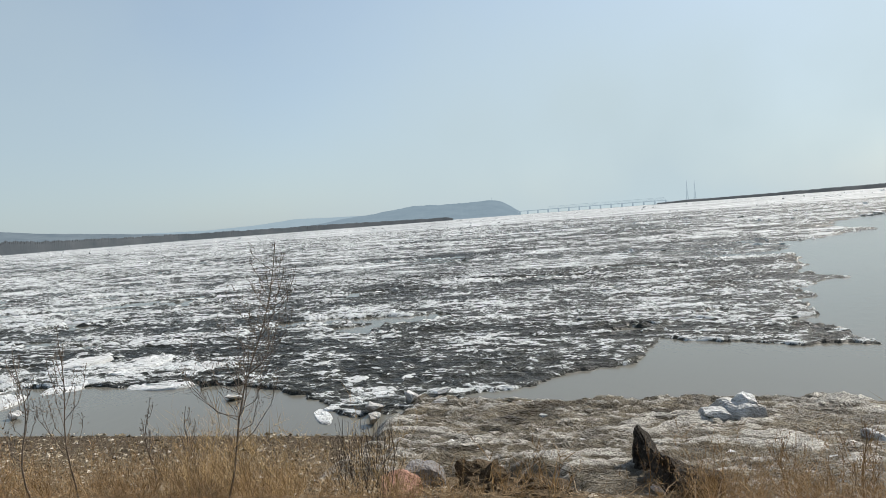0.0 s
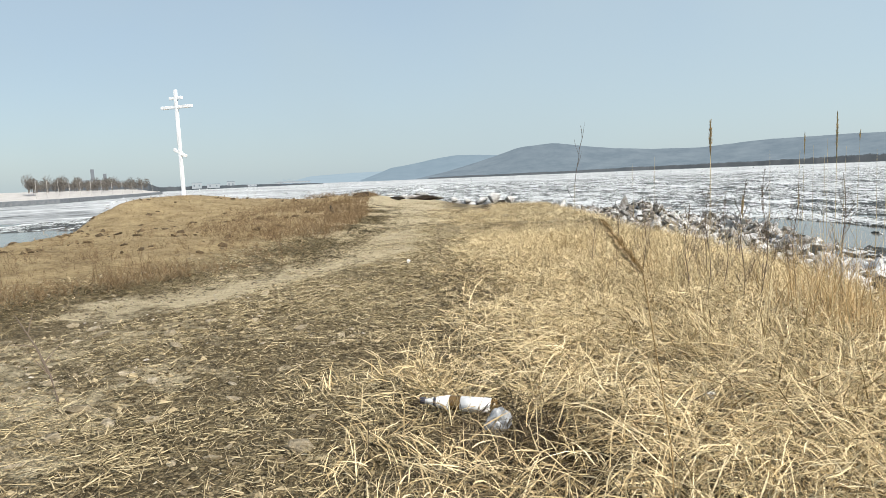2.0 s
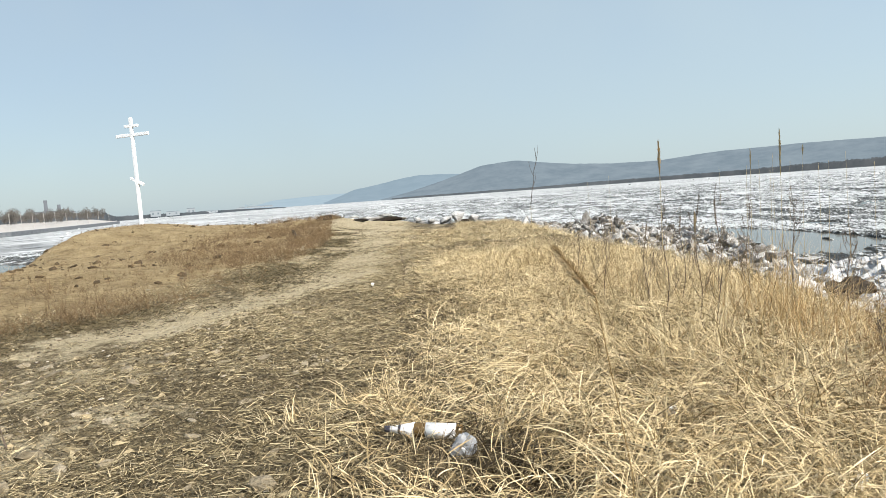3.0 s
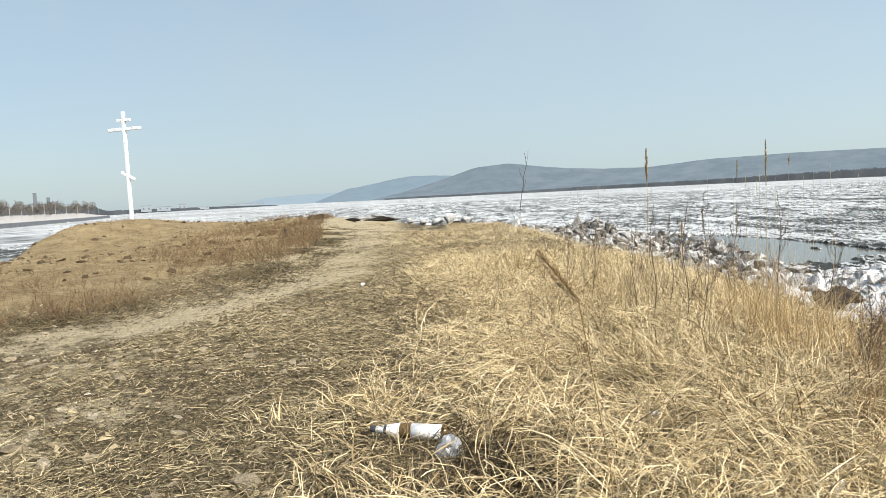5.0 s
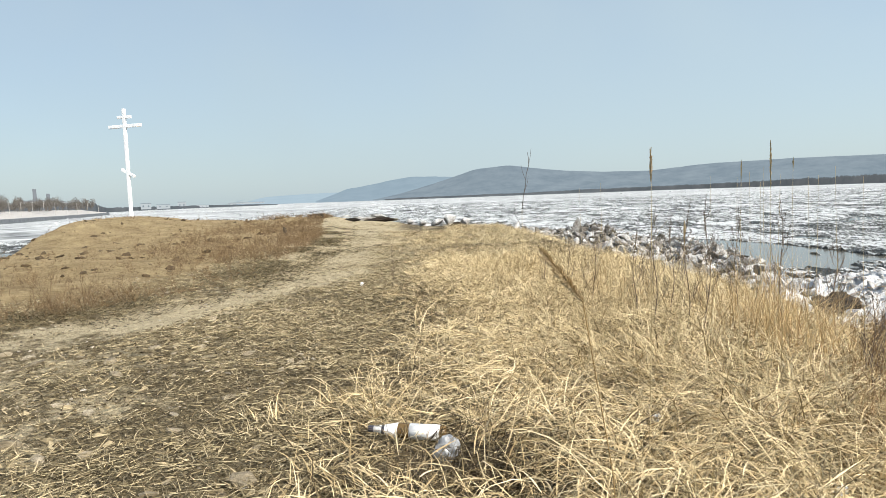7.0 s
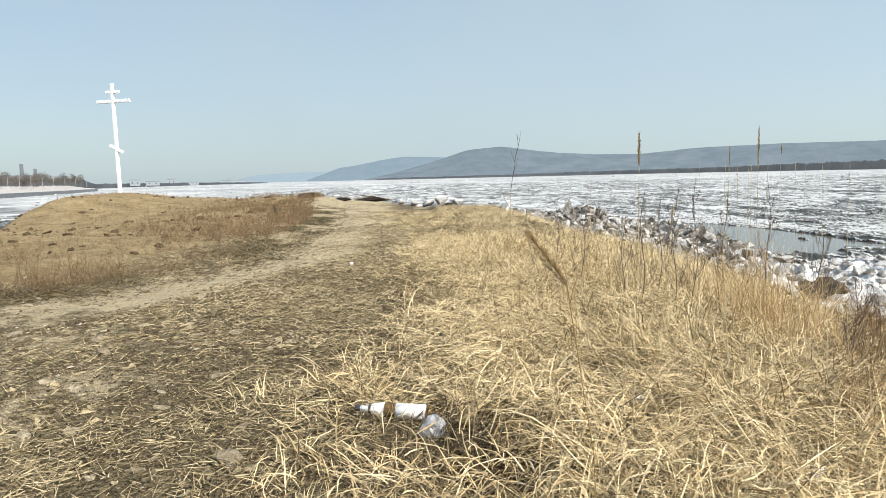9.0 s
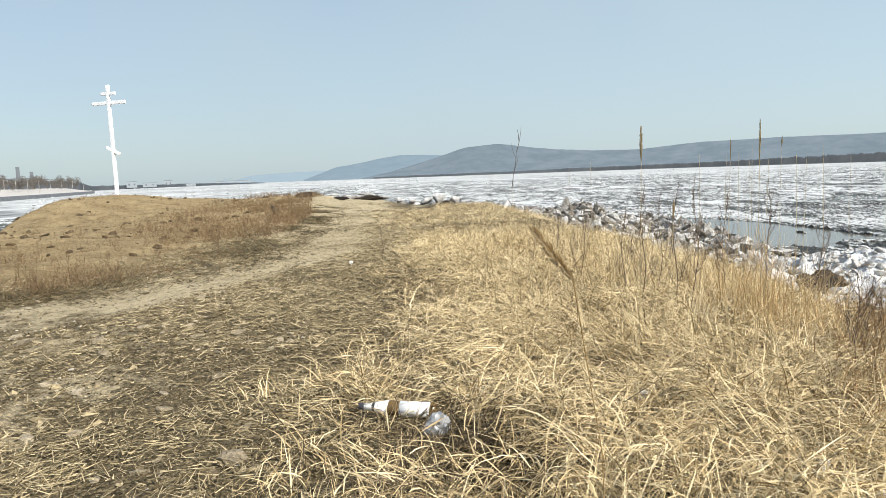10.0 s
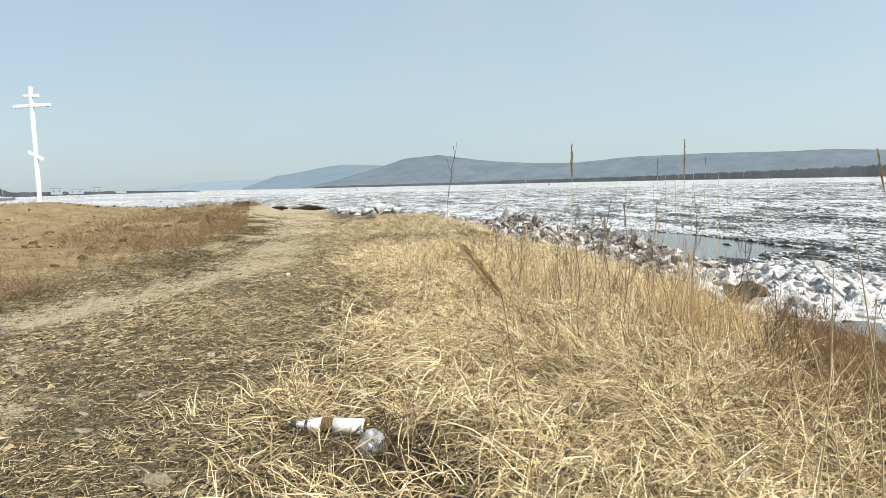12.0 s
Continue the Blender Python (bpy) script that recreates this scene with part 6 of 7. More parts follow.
def reed(az, r, top, head, lean=0.05, heading=0.0, bend=0.02, thick=0.003, fat=0.012, seed=0, label="dry reed grass stalk with a brown seed head"):
    """A tall reed stalk with a slim seed head. top: z of its tip."""
    x, y = place(az, r)
    g = float(height(np.array(x), np.array(y)))
    x -= math.sin(heading) * lean
    y -= math.cos(heading) * lean
    t = thing("reed", pose(x, y, g - 0.02), label, "reed", "tall dry reeds")
    pts = arc(0, top - g + 0.02, lean, heading, bend, 9)
    bm = bmesh.new()
    tube(bm, pts, [thick * 0.62 * (1 - 0.6 * i / 8) for i in range(9)], 5)
    stem = part("stem", bm, STRAW_TALL, t)
    q = random.Random(seed)
    if head:
        bm = bmesh.new()
        tip, total = pts[-1], top - g
        d = (pts[-1] - pts[-2]).normalized()
        for i in range(int(150 * head / 0.15)):
            u = q.random()
            w = 0.78 * fat * math.sin(math.pi * min(0.98, max(0.05, u * 0.9 + 0.06))) ** 0.7
            a = q.uniform(0, 6.28)
            p = tip - d * head * u
            o = Vector((math.cos(a), math.sin(a), 0)) * w * q.uniform(0.3, 1.0)
            e = p + o + d * q.uniform(0.008, 0.02)
            tube(bm, [p, e], [0.0016, 0.0008], 3)
        part("seed_head", bm, STRAW_TALL if "pale" in label else PANICLE, stem, "pale narrow seed head" if "pale" in label else "brown feathery seed head")
    return t


def leaf_on(t, z, length, heading, droop, seed):
    q = random.Random(seed)
    bm = bmesh.new()
    prev = None
    for i in range(6):
        u = i / 5
        w = 0.005 * (1 - u * 0.9)
        p = Vector((math.sin(heading) * length * u, math.cos(heading) * length * u, z + length * 0.35 * math.sin(u * 2.2) - droop * u * u))
        s = Vector((math.cos(heading), -math.sin(heading), 0)) * w
        a, b = bm.verts.new(p + s), bm.verts.new(p - s)
        if prev:
            bm.faces.new((prev[0], prev[1], b, a))
        prev = (a, b)
    part("leaf", bm, STRAW_TALL, t)


def weed(az, r, tall, spread_, seed, branches=14, material=None, lean=0.0, buds=True, rise=1.0, label="dead grey-brown branching weed with seed clusters"):
    """A dead mugwort-like weed: one stem, rising side twigs, crumbs of seed along them."""
    x, y = from_start(az, r) if az < -43 else place(az, r)
    q = random.Random(seed)
    g = float(height(np.array(x), np.array(y)))
    t = thing("weed", pose(x, y, g - 0.02), label, "weed", "tall dead weeds")
    pts = [Vector((lean * u + 0.015 * math.sin(9 * u + seed), 0.012 * math.sin(7 * u + 2 * seed), tall * u)) for u in [i / 9 for i in range(10)]]
    bm = bmesh.new()
    tube(bm, pts, [0.0040 * (1 - 0.70 * i / 9) for i in range(10)], 5)
    stem = part("stem", bm, material or GREY_STEM, t)
    crumbs = bmesh.new()
    for k in range(branches):
        u = 0.24 + 0.66 * (k / branches) ** 1.15 + q.uniform(-0.02, 0.02)
        base = pts[int(u * 9)].lerp(pts[min(9, int(u * 9) + 1)], u * 9 % 1)
        a = q.uniform(0, 6.28)
        ln = spread_ * (1.15 - u) * q.uniform(0.6, 1.2)
        out = Vector((math.cos(a), math.sin(a), 0))
        tw = [base, base + out * ln * 0.45 + Vector((q.gauss(0, 0.06) * ln, q.gauss(0, 0.06) * ln, ln * q.uniform(0.35, 0.6) * rise)), base + out * ln * (1.15 - 0.4 * rise) + Vector((0, 0, ln * 1.3 * rise)), base + out * ln * (1.45 - 0.6 * rise) + Vector((0, 0, ln * 1.9 * rise))]
        bm = bmesh.new()
        tube(bm, tw, [0.0016, 0.0013, 0.001, 0.0005], 4)
        for _ in range(3):
            j = q.randrange(1, 3)
            p = tw[j].lerp(tw[j + 1], q.random())
            b = q.uniform(0, 6.28)
            e = p + Vector((math.cos(b) * 0.4, math.sin(b) * 0.4, 1.0)) * ln * q.uniform(0.2, 0.4)
            tube(bm, [p, e], [0.001, 0.0005], 3)
            tw.append(e)
        for _ in range(5 if buds else 2):
            p = tw[1].lerp(tw[3], q.random())
            wire = [p]
            for _ in range(3):
                p = p + Vector((q.gauss(0, 0.7), q.gauss(0, 0.7), q.gauss(0.5, 0.6))) * ln * 0.13
                wire.append(p)
            tube(bm, wire, [0.0007, 0.0006, 0.0005, 0.0004], 3)
            tw.append(p)
        part("twig", bm, material or GREY_STEM, stem)
        if buds:
            for _ in range(int(5 + 30 * max(0.0, 1.0 - u))):
                j = q.randrange(1, len(tw))
                p = tw[j].lerp(tw[j - 1], q.random() * 0.7)
                o = Vector((q.gauss(0, 1), q.gauss(0, 1), q.gauss(0, 1))) * 0.006
                tube(crumbs, [p + o, p + o * 1.6 + Vector((0, 0, 0.005))], [0.0015, 0.0007], 3)
    if buds:
        for _ in range(24):
            u = q.uniform(0.55, 1.0)
            p = pts[int(u * 8.99)].lerp(pts[int(u * 8.99) + 1], u * 8.99 % 1)
            o = Vector((q.gauss(0, 1), q.gauss(0, 1), 0)) * 0.007
            tube(crumbs, [p + o, p + o + Vector((0, 0, 0.009))], [0.0018, 0.0008], 3)
        tagged(part("seed_dust", crumbs, GREY_STEM, t), kind="stuff")
    else:
        crumbs.free()
    return t


def eye_top(el, r):
    return 2.7 + math.tan(radians(el)) * r


def plants():
    # reeds with seed heads
    reed(-44.6, 2.25, eye_top(3.6, 2.1), 0.17, 0.06, 2.0, 0.03, 0.0032, 0.010, 1)
    reed(-40.4, 2.4, eye_top(1.6, 2.4), 0.12, 0.28, -1.0, 0.03, 0.0026, 0.007, 2)
    reed(-43.0, 2.5, eye_top(0.6, 2.5), 0.10, 0.22, -1.0, 0.02, 0.0026, 0.006, 3)
    reed(-17.9, 2.2, eye_top(2.9, 2.2), 0.10, 0.03, 1.0, 0.01, 0.0028, 0.009, 4)
    reed(-27.0, 2.7, eye_top(3.0, 2.7), 0.16, 0.02, 1.0, 0.01, 0.0024, 0.006, 5, "thin pale reed stalk with a narrow seed head")
    reed(-24.9, 2.9, eye_top(1.6, 2.9), 0.07, 0.02, 1.0, 0.0, 0.002, 0.004, 6, "thin pale reed stalk with a narrow seed head")
    reed(-24.6, 3.0, eye_top(0.6, 3.0), 0, 0.05, -1.4, 0.02, 0.002, 0, 7, "bare dry reed stalk")
    reed(-29.6, 2.9, eye_top(0.4, 2.9), 0, 0.03, 1.4, 0.02, 0.002, 0, 8, "bare dry reed stalk")
    reed(-26.3, 3.1, eye_top(0.1, 3.1), 0, 0.02, 1.4, 0.01, 0.002, 0, 9, "bare dry reed stalk")
    reed(-13.8, 3.4, eye_top(0.6, 3.4), 0.0, 0.02, 1.4, 0.01, 0.002, 0, 10, "bare dry reed stalk")
    reed(-12.0, 3.4, eye_top(0.2, 3.4), 0.0, 0.08, -1.5, 0.02, 0.002, 0, 11, "bare dry reed stalk")
    reed(-20.6, 3.0, eye_top(-3.2, 3.0), 0.09, 0.12, 1.4, 0.03, 0.0024, 0.010, 12)
    reed(-52.6, 2.4, eye_top(-1.4, 2.4), 0.10, 0.05, -1.0, 0.03, 0.0026, 0.008, 13)
    for k, (az, r, el) in enumerate(((-25.5, 3.0, 0.9), (-26.5, 3.3, 1.4), (-27.7, 3.1, 0.7), (-28.6, 3.4, 1.7), (-30.3, 3.2, 0.5), (-31.4, 3.0, 1.1), (-22.6, 3.6, 0.8), (-33.2, 3.1, 0.2))):
        reed(az, r, eye_top(el, r), 0.035 if k == 3 else 0.0, 0.03 + 0.02 * (k % 3), 1.4 - 2.8 * (k % 2), 0.015, 0.0018, 0.006, 30 + k, "thin pale stalk with a wispy tip")
    for k, (az, r, el, lean) in enumerate(((-36.4, 1.55, -12.0, -0.16), (-38.0, 1.45, -7.0, 0.16), (-39.4, 1.40, -5.0, -0.12), (-40.8, 1.5, -9.0, 0.22), (-42.0, 1.45, -5.5, 0.10), (-43.4, 1.5, -8.0, -0.18))):
        reed(az, r, eye_top(el, r), 0.0, lean, 1.2, 0.06, 0.0044, 0, 50 + k, "long pale arching dry stalk")
    # the crooked bare twig
    x, y = place(-7.6, 2.6)
    g = float(height(np.array(x), np.array(y)))
    t = thing("twig", pose(x, y, g), "thin crooked leafless twig standing in the grass", "twig")
    bm = bmesh.new()
    h = eye_top(3.5, 2.6) - g
    low = bmesh.new()
    tube(low, [(-0.02, 0, 0), (-0.035, 0, h * 0.5), (-0.03, 0, h * 0.80)], [0.0010, 0.0009, 0.0009], 5)
    part("stalk", low, STRAW_TALL, t)
    tube(bm, [(-0.03, 0, h * 0.80), (-0.022, 0, h * 0.85), (-0.012, 0, h * 0.89), (-0.010, 0, h * 0.92), (0.002, 0, h * 0.955), (0.001, 0, h * 0.98), (-0.003, 0, h)], [0.0012, 0.0012, 0.0013, 0.0011, 0.0012, 0.0011, 0.0008], 5)
    part("stem", bm, DARK_TWIG, t)
    for a, b, c in ((0.74, -0.033, -0.028), (0.86, -0.019, 0.018), (0.90, -0.011, -0.018), (0.955, 0.002, 0.010)):
        bm = bmesh.new()
        tube(bm, [(b, 0, h * a), (b + c * 0.7, 0, h * (a + 0.03)), (b + c, 0, h * (a + 0.055))], [0.0009, 0.0008, 0.0005], 4)
        part("side_twig", bm, DARK_TWIG, t)
    # the drooping fuzzy seed head close by
    x, y = place(-10.0, 1.32)
    g = float(height(np.array(x), np.array(y)))
    t = thing("foxtail", pose(x, y, g), "drooping fuzzy brown foxtail grass head", "grass")
    foot = Vector((0.13, 0.05, 0))
    top = Vector((-0.035, 0, eye_top(-5.5, 1.32) - g))
    low = Vector((0.045, 0, eye_top(-10.1, 1.32) - g))
    bm = bmesh.new()
    tube(bm, [foot, Vector((0.11, 0.03, low.z * 0.5)), low, top], [0.0013, 0.0012, 0.0011, 0.0008], 5)
    part("stem", bm, DRY_HERB, t)
    bm = bmesh.new()
    q = random.Random(3)
    d = (top - low).normalized()
    for _ in range(900):
        u = q.random()
        p = low.lerp(top, u)
        o = Vector((q.gauss(0, 1), q.gauss(0, 1), q.gauss(0, 1))).normalized() * 0.012 * (0.5 + 0.6 * math.sin(math.pi * u))
        tube(bm, [p, p + o + d * 0.008], [0.0011, 0.0005], 3)
    part("seed_head", bm, PANICLE, t)
    # weeds on the slope, seen first
    tall_weed = weed(-57.2, 2.55, 0.99, 0.25, 1, 40, None, 0.28, True, 0.6)
    tall_weed.matrix_world = tall_weed.matrix_world @ pose(0, 0, 0, 0, 0, -58)
    weed(-46.4, 3.2, 0.78, 0.16, 2, 14)
    weed(-43.6, 3.2, 0.66, 0.13, 3, 12)
    weed(-55.0, 3.4, 0.5, 0.12, 4, 10)
    weed(-52.0, 3.4, 0.52, 0.10, 5, 9)
    weed(-58, 3.6, 0.40, 0.10, 6, 9)
    weed(-41.5, 3.6, 0.55, 0.12, 7, 10)
    weed(-105.0, 4.0, 0.45, 0.14, 8, 12, RUSTY)
    weed(-110.5, 3.7, 0.5, 0.18, 9, 14, RUSTY)
    weed(-94.5, 4.3, 0.45, 0.12, 10, 10, RUSTY)
    # a low thorny shrub by the red boulder
    for k in range(16):
        weed(-67.2 - 0.30 * k, 4.4 + 0.12 * (k % 3), 0.42 + 0.07 * (k % 4), 0.15, 20 + k, 9, DARK_TWIG, 0.10 * (k - 8) / 8, False, 1.0, "dark leafless twig of a low thorny shrub")
    # grey weeds in the grass towards the water
    weed(-22.4, 4.3, 0.98, 0.12, 60, 16)
    weed(-18.2, 4.6, 0.92, 0.14, 61, 16)
    weed(-16.6, 5.0, 0.80, 0.14, 62, 14)
    weed(-31.5, 4.4, 0.72, 0.14, 63, 14)
    weed(-34.0, 3.3, 0.55, 0.14, 64, 14)
    weed(-35.5, 3.2, 0.5, 0.14, 65, 14, RUSTY)
    weed(-37.5, 3.4, 0.5, 0.14, 66, 14, RUSTY)
    weed(-11.0, 6.2, 0.80, 0.12, 71, 12)
    weed(-13.2, 5.6, 0.86, 0.13, 72, 14)
    weed(-19.6, 5.2, 0.88, 0.13, 73, 14)
    weed(-20.8, 4.4, 0.92, 0.12, 74, 14)
    weed(-24.6, 4.8, 0.90, 0.13, 75, 14)
    weed(-27.8, 4.6, 0.95, 0.12, 76, 14)
    weed(-9.0, 6.8, 0.66, 0.10, 77, 10)
    weed(4.6, 7.6, 0.55, 0.05, 67, 6)
    weed(18.5, 8.5, 0.55, 0.14, 68, 12, BROWN_WEED)
    weed(23.0, 9.0, 0.45, 0.14, 69, 12, BROWN_WEED)
    weed(13.5, 16.0, 0.6, 0.2, 70, 12, BROWN_WEED)


# ---- litter ----
def bottle():
    """A brown plastic beer bottle in a white wrap, lying in the straw."""
    x, y = -0.165, 2.48
    z = float(height(np.array(x), np.array(y)))
    b = thing("bottle", pose(x, y, z + 0.052, 0, 0, -11) @ Matrix.Diagonal((1.03, 0.80, 0.80, 1)), "empty brown plastic bottle with white wrap, lying in straw", "bottle")
    tilt = pose(0, 0, 0, 0, 2, 0)
    def lathe(profile, sides=20):
        bm = bmesh.new()
        rings = []
        for px, pr in profile:
            rings.append([bm.verts.new(tilt @ Vector((px, pr * math.cos(2 * math.pi * k / sides), pr * math.sin(2 * math.pi * k / sides)))) for k in range(sides)])
        for a, c in zip(rings, rings[1:]):
            for k in range(sides):
                f = bm.faces.new((a[k], c[k], c[(k + 1) % sides], a[(k + 1) % sides]))
                f.smooth = True
        bm.faces.new(rings[0]), bm.faces.new(rings[-1][::-1])
        return bm
    body = part("body", lathe([(-0.150, 0.014), (-0.128, 0.0145), (-0.125, 0.017), (-0.10, 0.024), (-0.065, 0.033), (-0.04, 0.0375), (-0.02, 0.036), (0.0, 0.0375), (0.12, 0.0375), (0.137, 0.034), (0.142, 0.024)]), BROWN_PET, b)
    part("neck_label", lathe([(-0.146, 0.0155), (-0.127, 0.0160), (-0.124, 0.0185), (-0.10, 0.0252), (-0.066, 0.0342), (-0.048, 0.0378)]), LABEL, body, "white neck label")
    part("neck_band", lathe([(-0.113, 0.0224), (-0.106, 0.0246), (-0.101, 0.0262)]), INK, body, "dark printed band")
    part("label", lathe([(-0.002, 0.0388), (0.06, 0.0382), (0.118, 0.0388)]), LABEL, body, "white wrap label")
    part("cap", lathe([(-0.168, 0.0), (-0.168, 0.0155), (-0.150, 0.0165), (-0.147, 0.0165)]), INK, b, "dark screw cap")


def film():
    """A crumpled bag end: a creased, half-collapsed pouch."""
    x, y = -0.02, 2.23
    z = float(height(np.array(x), np.array(y)))
    bm = bmesh.new()
    bmesh.ops.create_icosphere(bm, subdivisions=3, radius=1.0)
    for v in bm.verts:
        p = v.co.copy()
        fold = abs(noise.noise(p * 2.1 + Vector((3, 1, 7)))) * 0.55 + abs(noise.noise(p * 4.6 + Vector((9, 4, 2)))) * 0.22
        p *= 1.12 - fold
        p.x *= 1 - 0.35 * max(0.0, p.z)
        v.co = Vector((p.x * 0.052 + 0.010 * p.z, p.y * 0.036, p.z * 0.046))
    for f in bm.faces:
        f.smooth = False
    me = bpy.data.meshes.new("plastic_film")
    bm.to_mesh(me)
    bm.free()
    me.materials.append(FILM)
    ob = new("plastic_film", me)
    ob.matrix_world = pose(x, y, z + 0.055, 0, -14, -10) @ Matrix.Scale(1.05, 4)
    tagged(ob, "crumpled piece of clear plastic on the straw", "litter")


def scraps():
    for az, r, w, h, name, label in ((-18.0, 2.6, 0.035, 0.03, "paper_scrap", "small crumpled white paper scrap in straw"), (7.4, 7.9, 0.035, 0.025, "paper_scrap", "pale scrap lying in the grass"), (-31.8, 2.1, 0.06, 0.035, "paper_scrap", "torn white wrapper in the straw"), (-36.6, 2.0, 0.07, 0.03, "paper_scrap", "torn white wrapper in the straw")):
        me = rock_mesh(name, int(r * 100), LABEL, 9, 2, 0.12, 0.3, 0.8)
        x, y = place(az, r)
        block(name, me, x, y, (w, w * 0.7, h), -1.6 if r < 3 else 0.1, (20, 10, 40), label, "litter")
    # flat slab of stone low on the bank, and the dark stump on the mound
    block("stone_slab", rock_mesh("stone_slab", 131, PEBBLE, 9, 3, 0.05), 3.5, 2.2, (0.22, 0.13, 0.06), 0.3, (5, 10, 30), "pale flat stone in the weeds", "stone")
    block("stone_slab", rock_mesh("stone_slab", 132, PEBBLE, 9, 3, 0.05), 3.0, 2.9, (0.14, 0.1, 0.05), 0.3, (5, 10, 80), "pale flat stone in the weeds", "stone")
    for az, d, s in ((35.6, 3.25, 0.075), (33.8, 3.0, 0.05), (30.5, 2.9, 0.045), (36.8, 3.6, 0.05)):
        x, y = place(az, d)
        block("stone_slab", rock_mesh("stone_slab", int(140 + az), PEBBLE, 9, 2, 0.05), x, y, (s, s * 0.7, s * 0.35), 0.5, (4, 6, az * 20), "pale flat stone on the trodden ground", "stone")
    x, y = place(37.2, 3.75)
    g = float(height(np.array(x), np.array(y)))
    t = thing("branch", pose(x, y, g), "dark dead branch leaning over the path's edge", "branch")
    bm = bmesh.new()
    tube(bm, [(0.22, -0.25, 0.01), (0.10, -0.12, 0.10), (-0.05, 0.0, 0.22), (-0.22, 0.1, 0.36)], [0.007, 0.006, 0.0045, 0.002], 6)
    limb = part("limb", bm, GREY_STEM, t)
    for k, (a, b) in enumerate((((0.10, -0.12, 0.10), (0.02, -0.16, 0.24)), ((-0.05, 0.0, 0.22), (-0.18, -0.03, 0.24)), ((0.03, -0.06, 0.15), (0.10, 0.02, 0.26)), ((-0.12, 0.05, 0.28), (-0.10, 0.08, 0.40)))):
        bm = bmesh.new()
        tube(bm, [a, b], [0.0035, 0.0012], 5)
        part("twig", bm, GREY_STEM, limb)
    x, y = place(13.75, 21)
    block("stump", rock_mesh("stump", 133, DARK_ROCK, 6, 3, 0.06), x, y, (0.07, 0.07, 0.17), 0.3, (0, -12, 0), "dark rotten stump on the mound", "stump")


# ---- the town bank beyond the bay ----
def town_bank():
    # quay wall and the slope above it, from the near end to the far end
    line = [(-118, 60), (-112, 120), (-110, 160), (-131, 225), (-153, 286), (-170, 330)]
    def strip(name, rows, material, label, category):
        v, n = [], len(line)
        for back, z in rows:
            for x, y in line:
                v.append((x - back * 0.85, y + back * 0.45, z))
        f = [(j * n + i, j * n + i + 1, (j + 1) * n + i + 1, (j + 1) * n + i) for j in range(len(rows) - 1) for i in range(n - 1)]
        tagged(new(name, mesh_from(name, v, f, material)), label, category, kind="structure")
    strip("quay_wall", [(0, -0.5), (0.0, 1.2), (1.5, 1.25)], DARK_STEEL, "dark stained concrete quay wall across the bay", "wall")
    strip("embankment", [(1.5, 1.2), (14, 2.2), (26, 3.3), (34, 3.4), (240, 3.6)], CONCRETE, "pale concrete embankment slope of the town bank", "embankment")
    r = random.Random(2)
    # railing posts and lamps on the promenade
    n = 12
    for i in range(n):
        u = i / (n - 1)
        az = 36.0 - 8.0 * u
        x, y = place(az, float(np.interp(az, [28.1, 31, 34.4, 38], [324, 250, 195, 150])) + 10)
        t = thing("street_lamp", pose(x, y, 1.6), "grey promenade lamp post beyond the bay", "street lamp", "promenade lamps")
        bm = bmesh.new()
        tube(bm, [(0, 0, 0), (0, 0, 4.2)], [0.06, 0.04], 6)
        post = part("post", bm, CONCRETE, t)
        bm = bmesh.new()
        box(bm, 0.4, 0.14, 0.1, pose(0.15, 0, 4.2), 0.03)
        part("lamp_head", bm, CONCRETE, post)
    # bare trees behind the promenade
    protos = []
    for k in range(3):
        t = thing("tree", pose(0, 0, -50), "bare leafless grey-brown tree on the promenade", "tree", "bare promenade trees")
        bm = bmesh.new()
        tube(bm, [(0, 0, 0), (0.1, 0, 1.6), (0.0, 0.1, 3.2), (0.1, 0, 5.2)], [0.18, 0.14, 0.1, 0.03], 5)
        for _ in range(9):
            z, an = r.uniform(1.2, 4.2), r.uniform(0, 6.28)
            tube(bm, [(0, 0, z), (math.cos(an) * 0.9, math.sin(an) * 0.9, z + 1.0), (math.cos(an) * 1.5, math.sin(an) * 1.5, z + 2.2)], [0.08, 0.05, 0.02], 4)
        part("trunk", bm, BARE_TREE, t)
        q = np.random.default_rng(k)
        m = 420
        ph, rr = q.uniform(0, 6.283, m), 2.0 * q.random(m) ** 0.5
        zz = 2.0 + 4.4 * q.random(m)
        keep = rr < 2.1 * np.sin(np.clip((zz - 1.2) / 5.6, 0, 1) * np.pi) ** 0.6
        ph, rr, zz = ph[keep], rr[keep], zz[keep]
        c0 = np.stack([rr * np.cos(ph), rr * np.sin(ph), zz], -1)
        d = q.normal(0, 0.35, c0.shape) + np.array([0, 0, 0.35])
        s = np.cross(d, q.normal(0, 1, c0.shape))
        s = s / np.linalg.norm(s, axis=1, keepdims=True) * 0.07
        v = np.stack([c0 - s, c0 + s, c0 + d], 1).reshape(-1, 3)
        ob = new("crown", mesh_from("crown", v, np.arange(len(v)).reshape(-1, 3), BARE_TREE))
        ob.parent = t
        protos.append(t)
    def quay(az):
        return float(np.interp(az, [28.1, 31, 34.4, 38], [324, 250, 195, 150]))
    for i in range(120):
        az = r.uniform(28.3, 36.5)
        x, y = place(az, quay(az) + r.uniform(28, 80))
        copy_thing(protos[i % 3], pose(x, y, 3.0, 0, 0, r.uniform(0, 360)) @ Matrix.Scale(r.choice((0.5, 0.7, 0.85, 0.95, 1.15)) * (0.74 if az < 31.5 else 0.66), 4))
    for i, t in enumerate(protos):
        t.matrix_world = pose(-180 - 9 * i, 275 + 14 * i, 3.2)
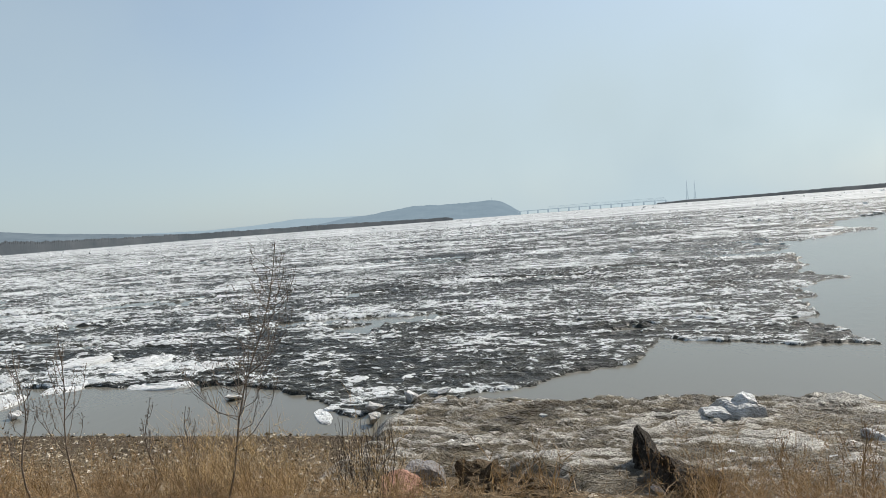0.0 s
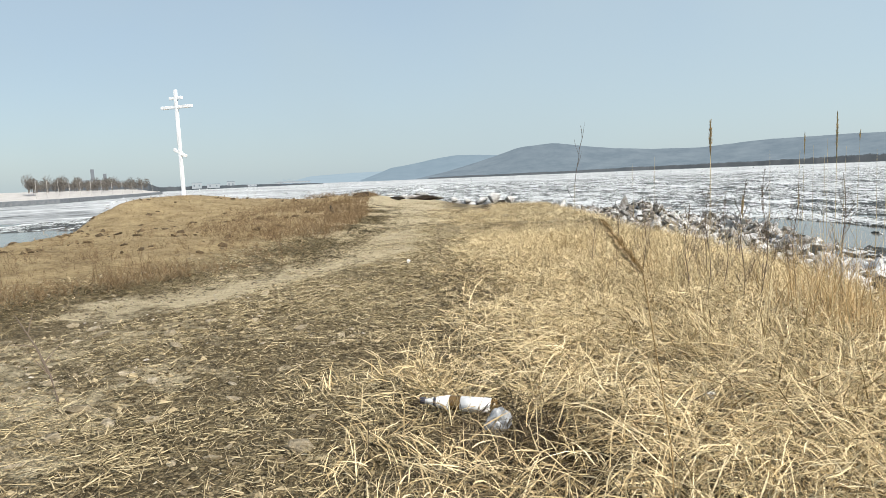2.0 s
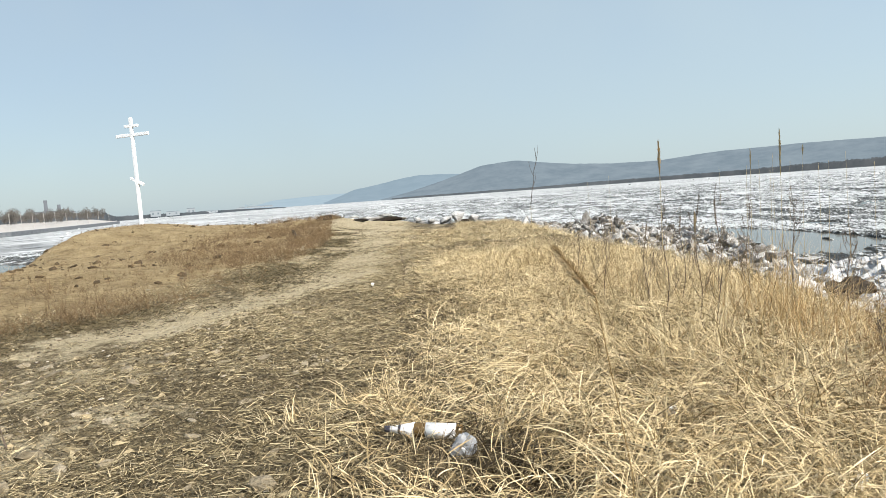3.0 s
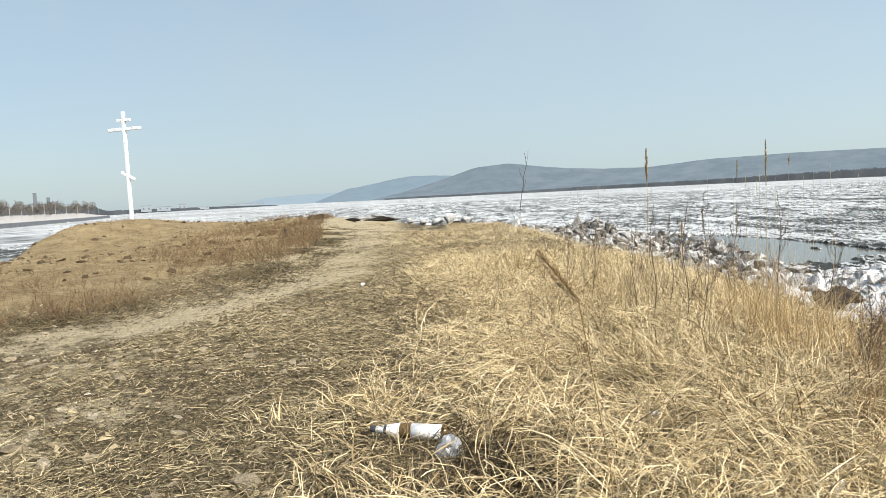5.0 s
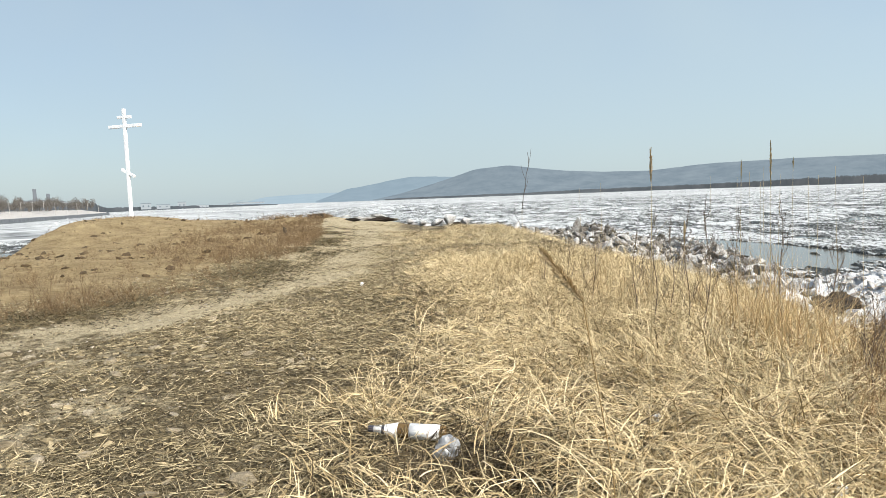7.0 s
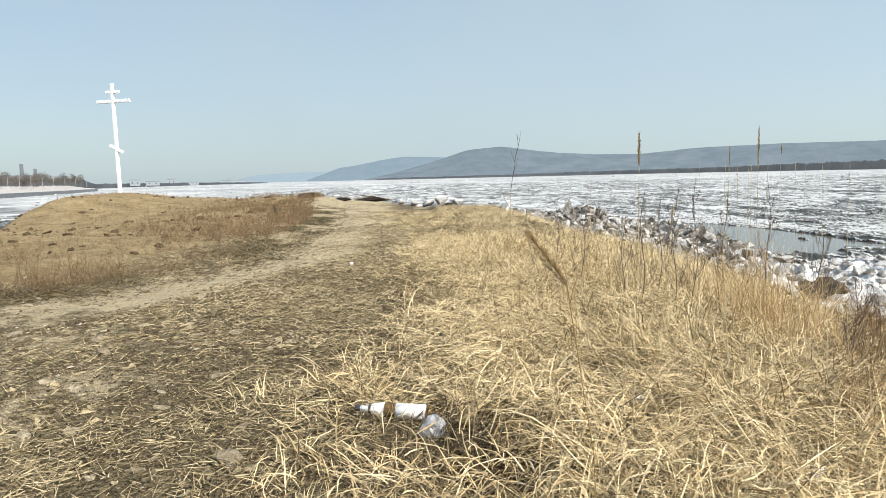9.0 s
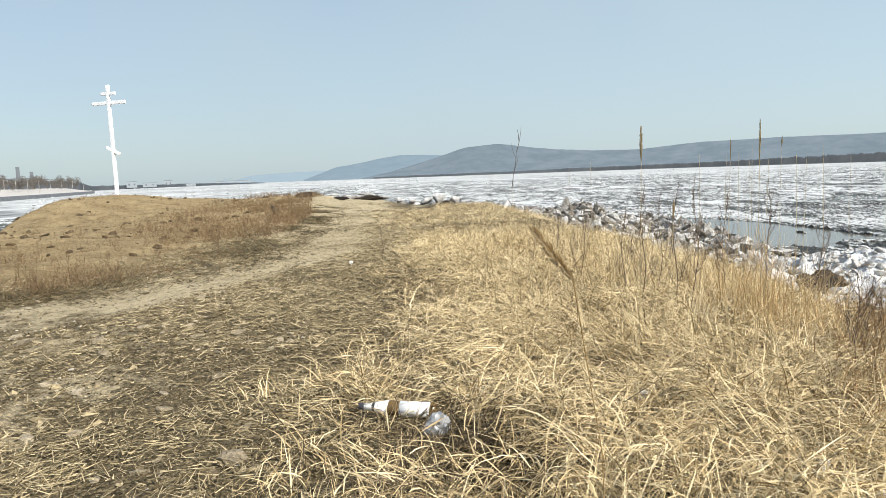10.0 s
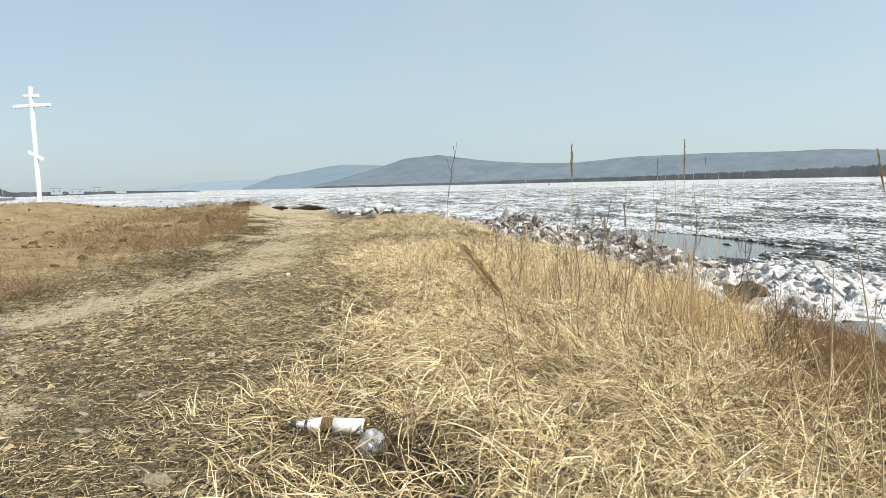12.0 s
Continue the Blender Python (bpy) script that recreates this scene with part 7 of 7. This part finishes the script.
    # two factory chimneys with pale halls
    for az, d, h in ((32.15, 700, 24), (31.3, 720, 20)):
        x, y = place(az, d)
        t = thing("chimney", pose(x, y, 0), "tall factory chimney behind the trees", "chimney", "factory chimneys")
        bm = bmesh.new()
        tube(bm, [(0, 0, 0), (0, 0, h * 0.9), (0, 0, h)], [2.0, 1.5, 1.6], 10)
        part("shaft", bm, FAR_CHIMNEY, t)
    def hall(az, d, w, h, base=3.0, label="pale low building on the far bank"):
        x, y = place(az, d)
        t = thing("building", pose(x, y, base, 0, 0, az), label, "building", "buildings on the far bank")
        bm = bmesh.new()
        box(bm, w, 12, h, pose(0, 0, h / 2))
        wall = part("wall", bm, FAR_WALL, t)
        bm = bmesh.new()
        box(bm, w * 1.02, 12.6, max(0.5, h * 0.1), pose(0, 0, h * 1.05))
        part("roof", bm, FAR_ROOF, t)
        for k in range(max(2, int(w / 6))):
            bm = bmesh.new()
            box(bm, 1.8, 0.3, h * 0.35, pose(-w / 2 + w * (k + 0.5) / max(2, int(w / 6)), -6.1, h * 0.55))
            part("window", bm, FAR_ROOF, wall)
    hall(32.4, 650, 18, 9)
    hall(30.9, 660, 16, 8)
    hall(24.6, 900, 12, 7, 1.5)
    hall(23.3, 900, 16, 5, 1.5)
    hall(21.9, 1100, 12, 9, 1.0, "white building on the far bank")
    hall(20.5, 1100, 26, 3.5, 1.0)
    hall(16.7, 1300, 62, 2.6, 4.5, "long pale shed by the river port")
    hall(18.0, 1300, 14, 5, 1.0)
    # port crane
    x, y = place(17.55, 1280)
    t = thing("crane", pose(x, y, 1.0), "hazy port crane on the far bank", "crane")
    bm = bmesh.new()
    tube(bm, [(0, 0, 0), (0, 0, 12)], [0.7, 0.5], 5)
    part("mast", bm, FAR_STEEL, t)
    bm = bmesh.new()
    tube(bm, [(0, 0, 8), (14, 0, 11)], [0.6, 0.4], 5)
    part("jib", bm, FAR_STEEL, t)
    far_wood("town_wood", [(36, 420, 8), (31, 480, 9.5), (28.2, 500, 7), (27.5, 700, 5), (25, 900, 5), (22, 1000, 4.5), (19.5, 1150, 4.5), (17, 1250, 3.5), (15, 1400, 2.5), (14.2, 1500, 1.0)], "low dark trees along the far town bank", 23)


# town colours with the haze put in, glowing like the hills
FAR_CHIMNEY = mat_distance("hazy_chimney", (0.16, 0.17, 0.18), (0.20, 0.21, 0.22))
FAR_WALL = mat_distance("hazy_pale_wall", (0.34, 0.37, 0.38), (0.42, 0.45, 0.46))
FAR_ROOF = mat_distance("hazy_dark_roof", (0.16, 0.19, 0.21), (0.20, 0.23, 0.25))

plants()
bottle()
film()
scraps()
town_bank()
stones()
clods()
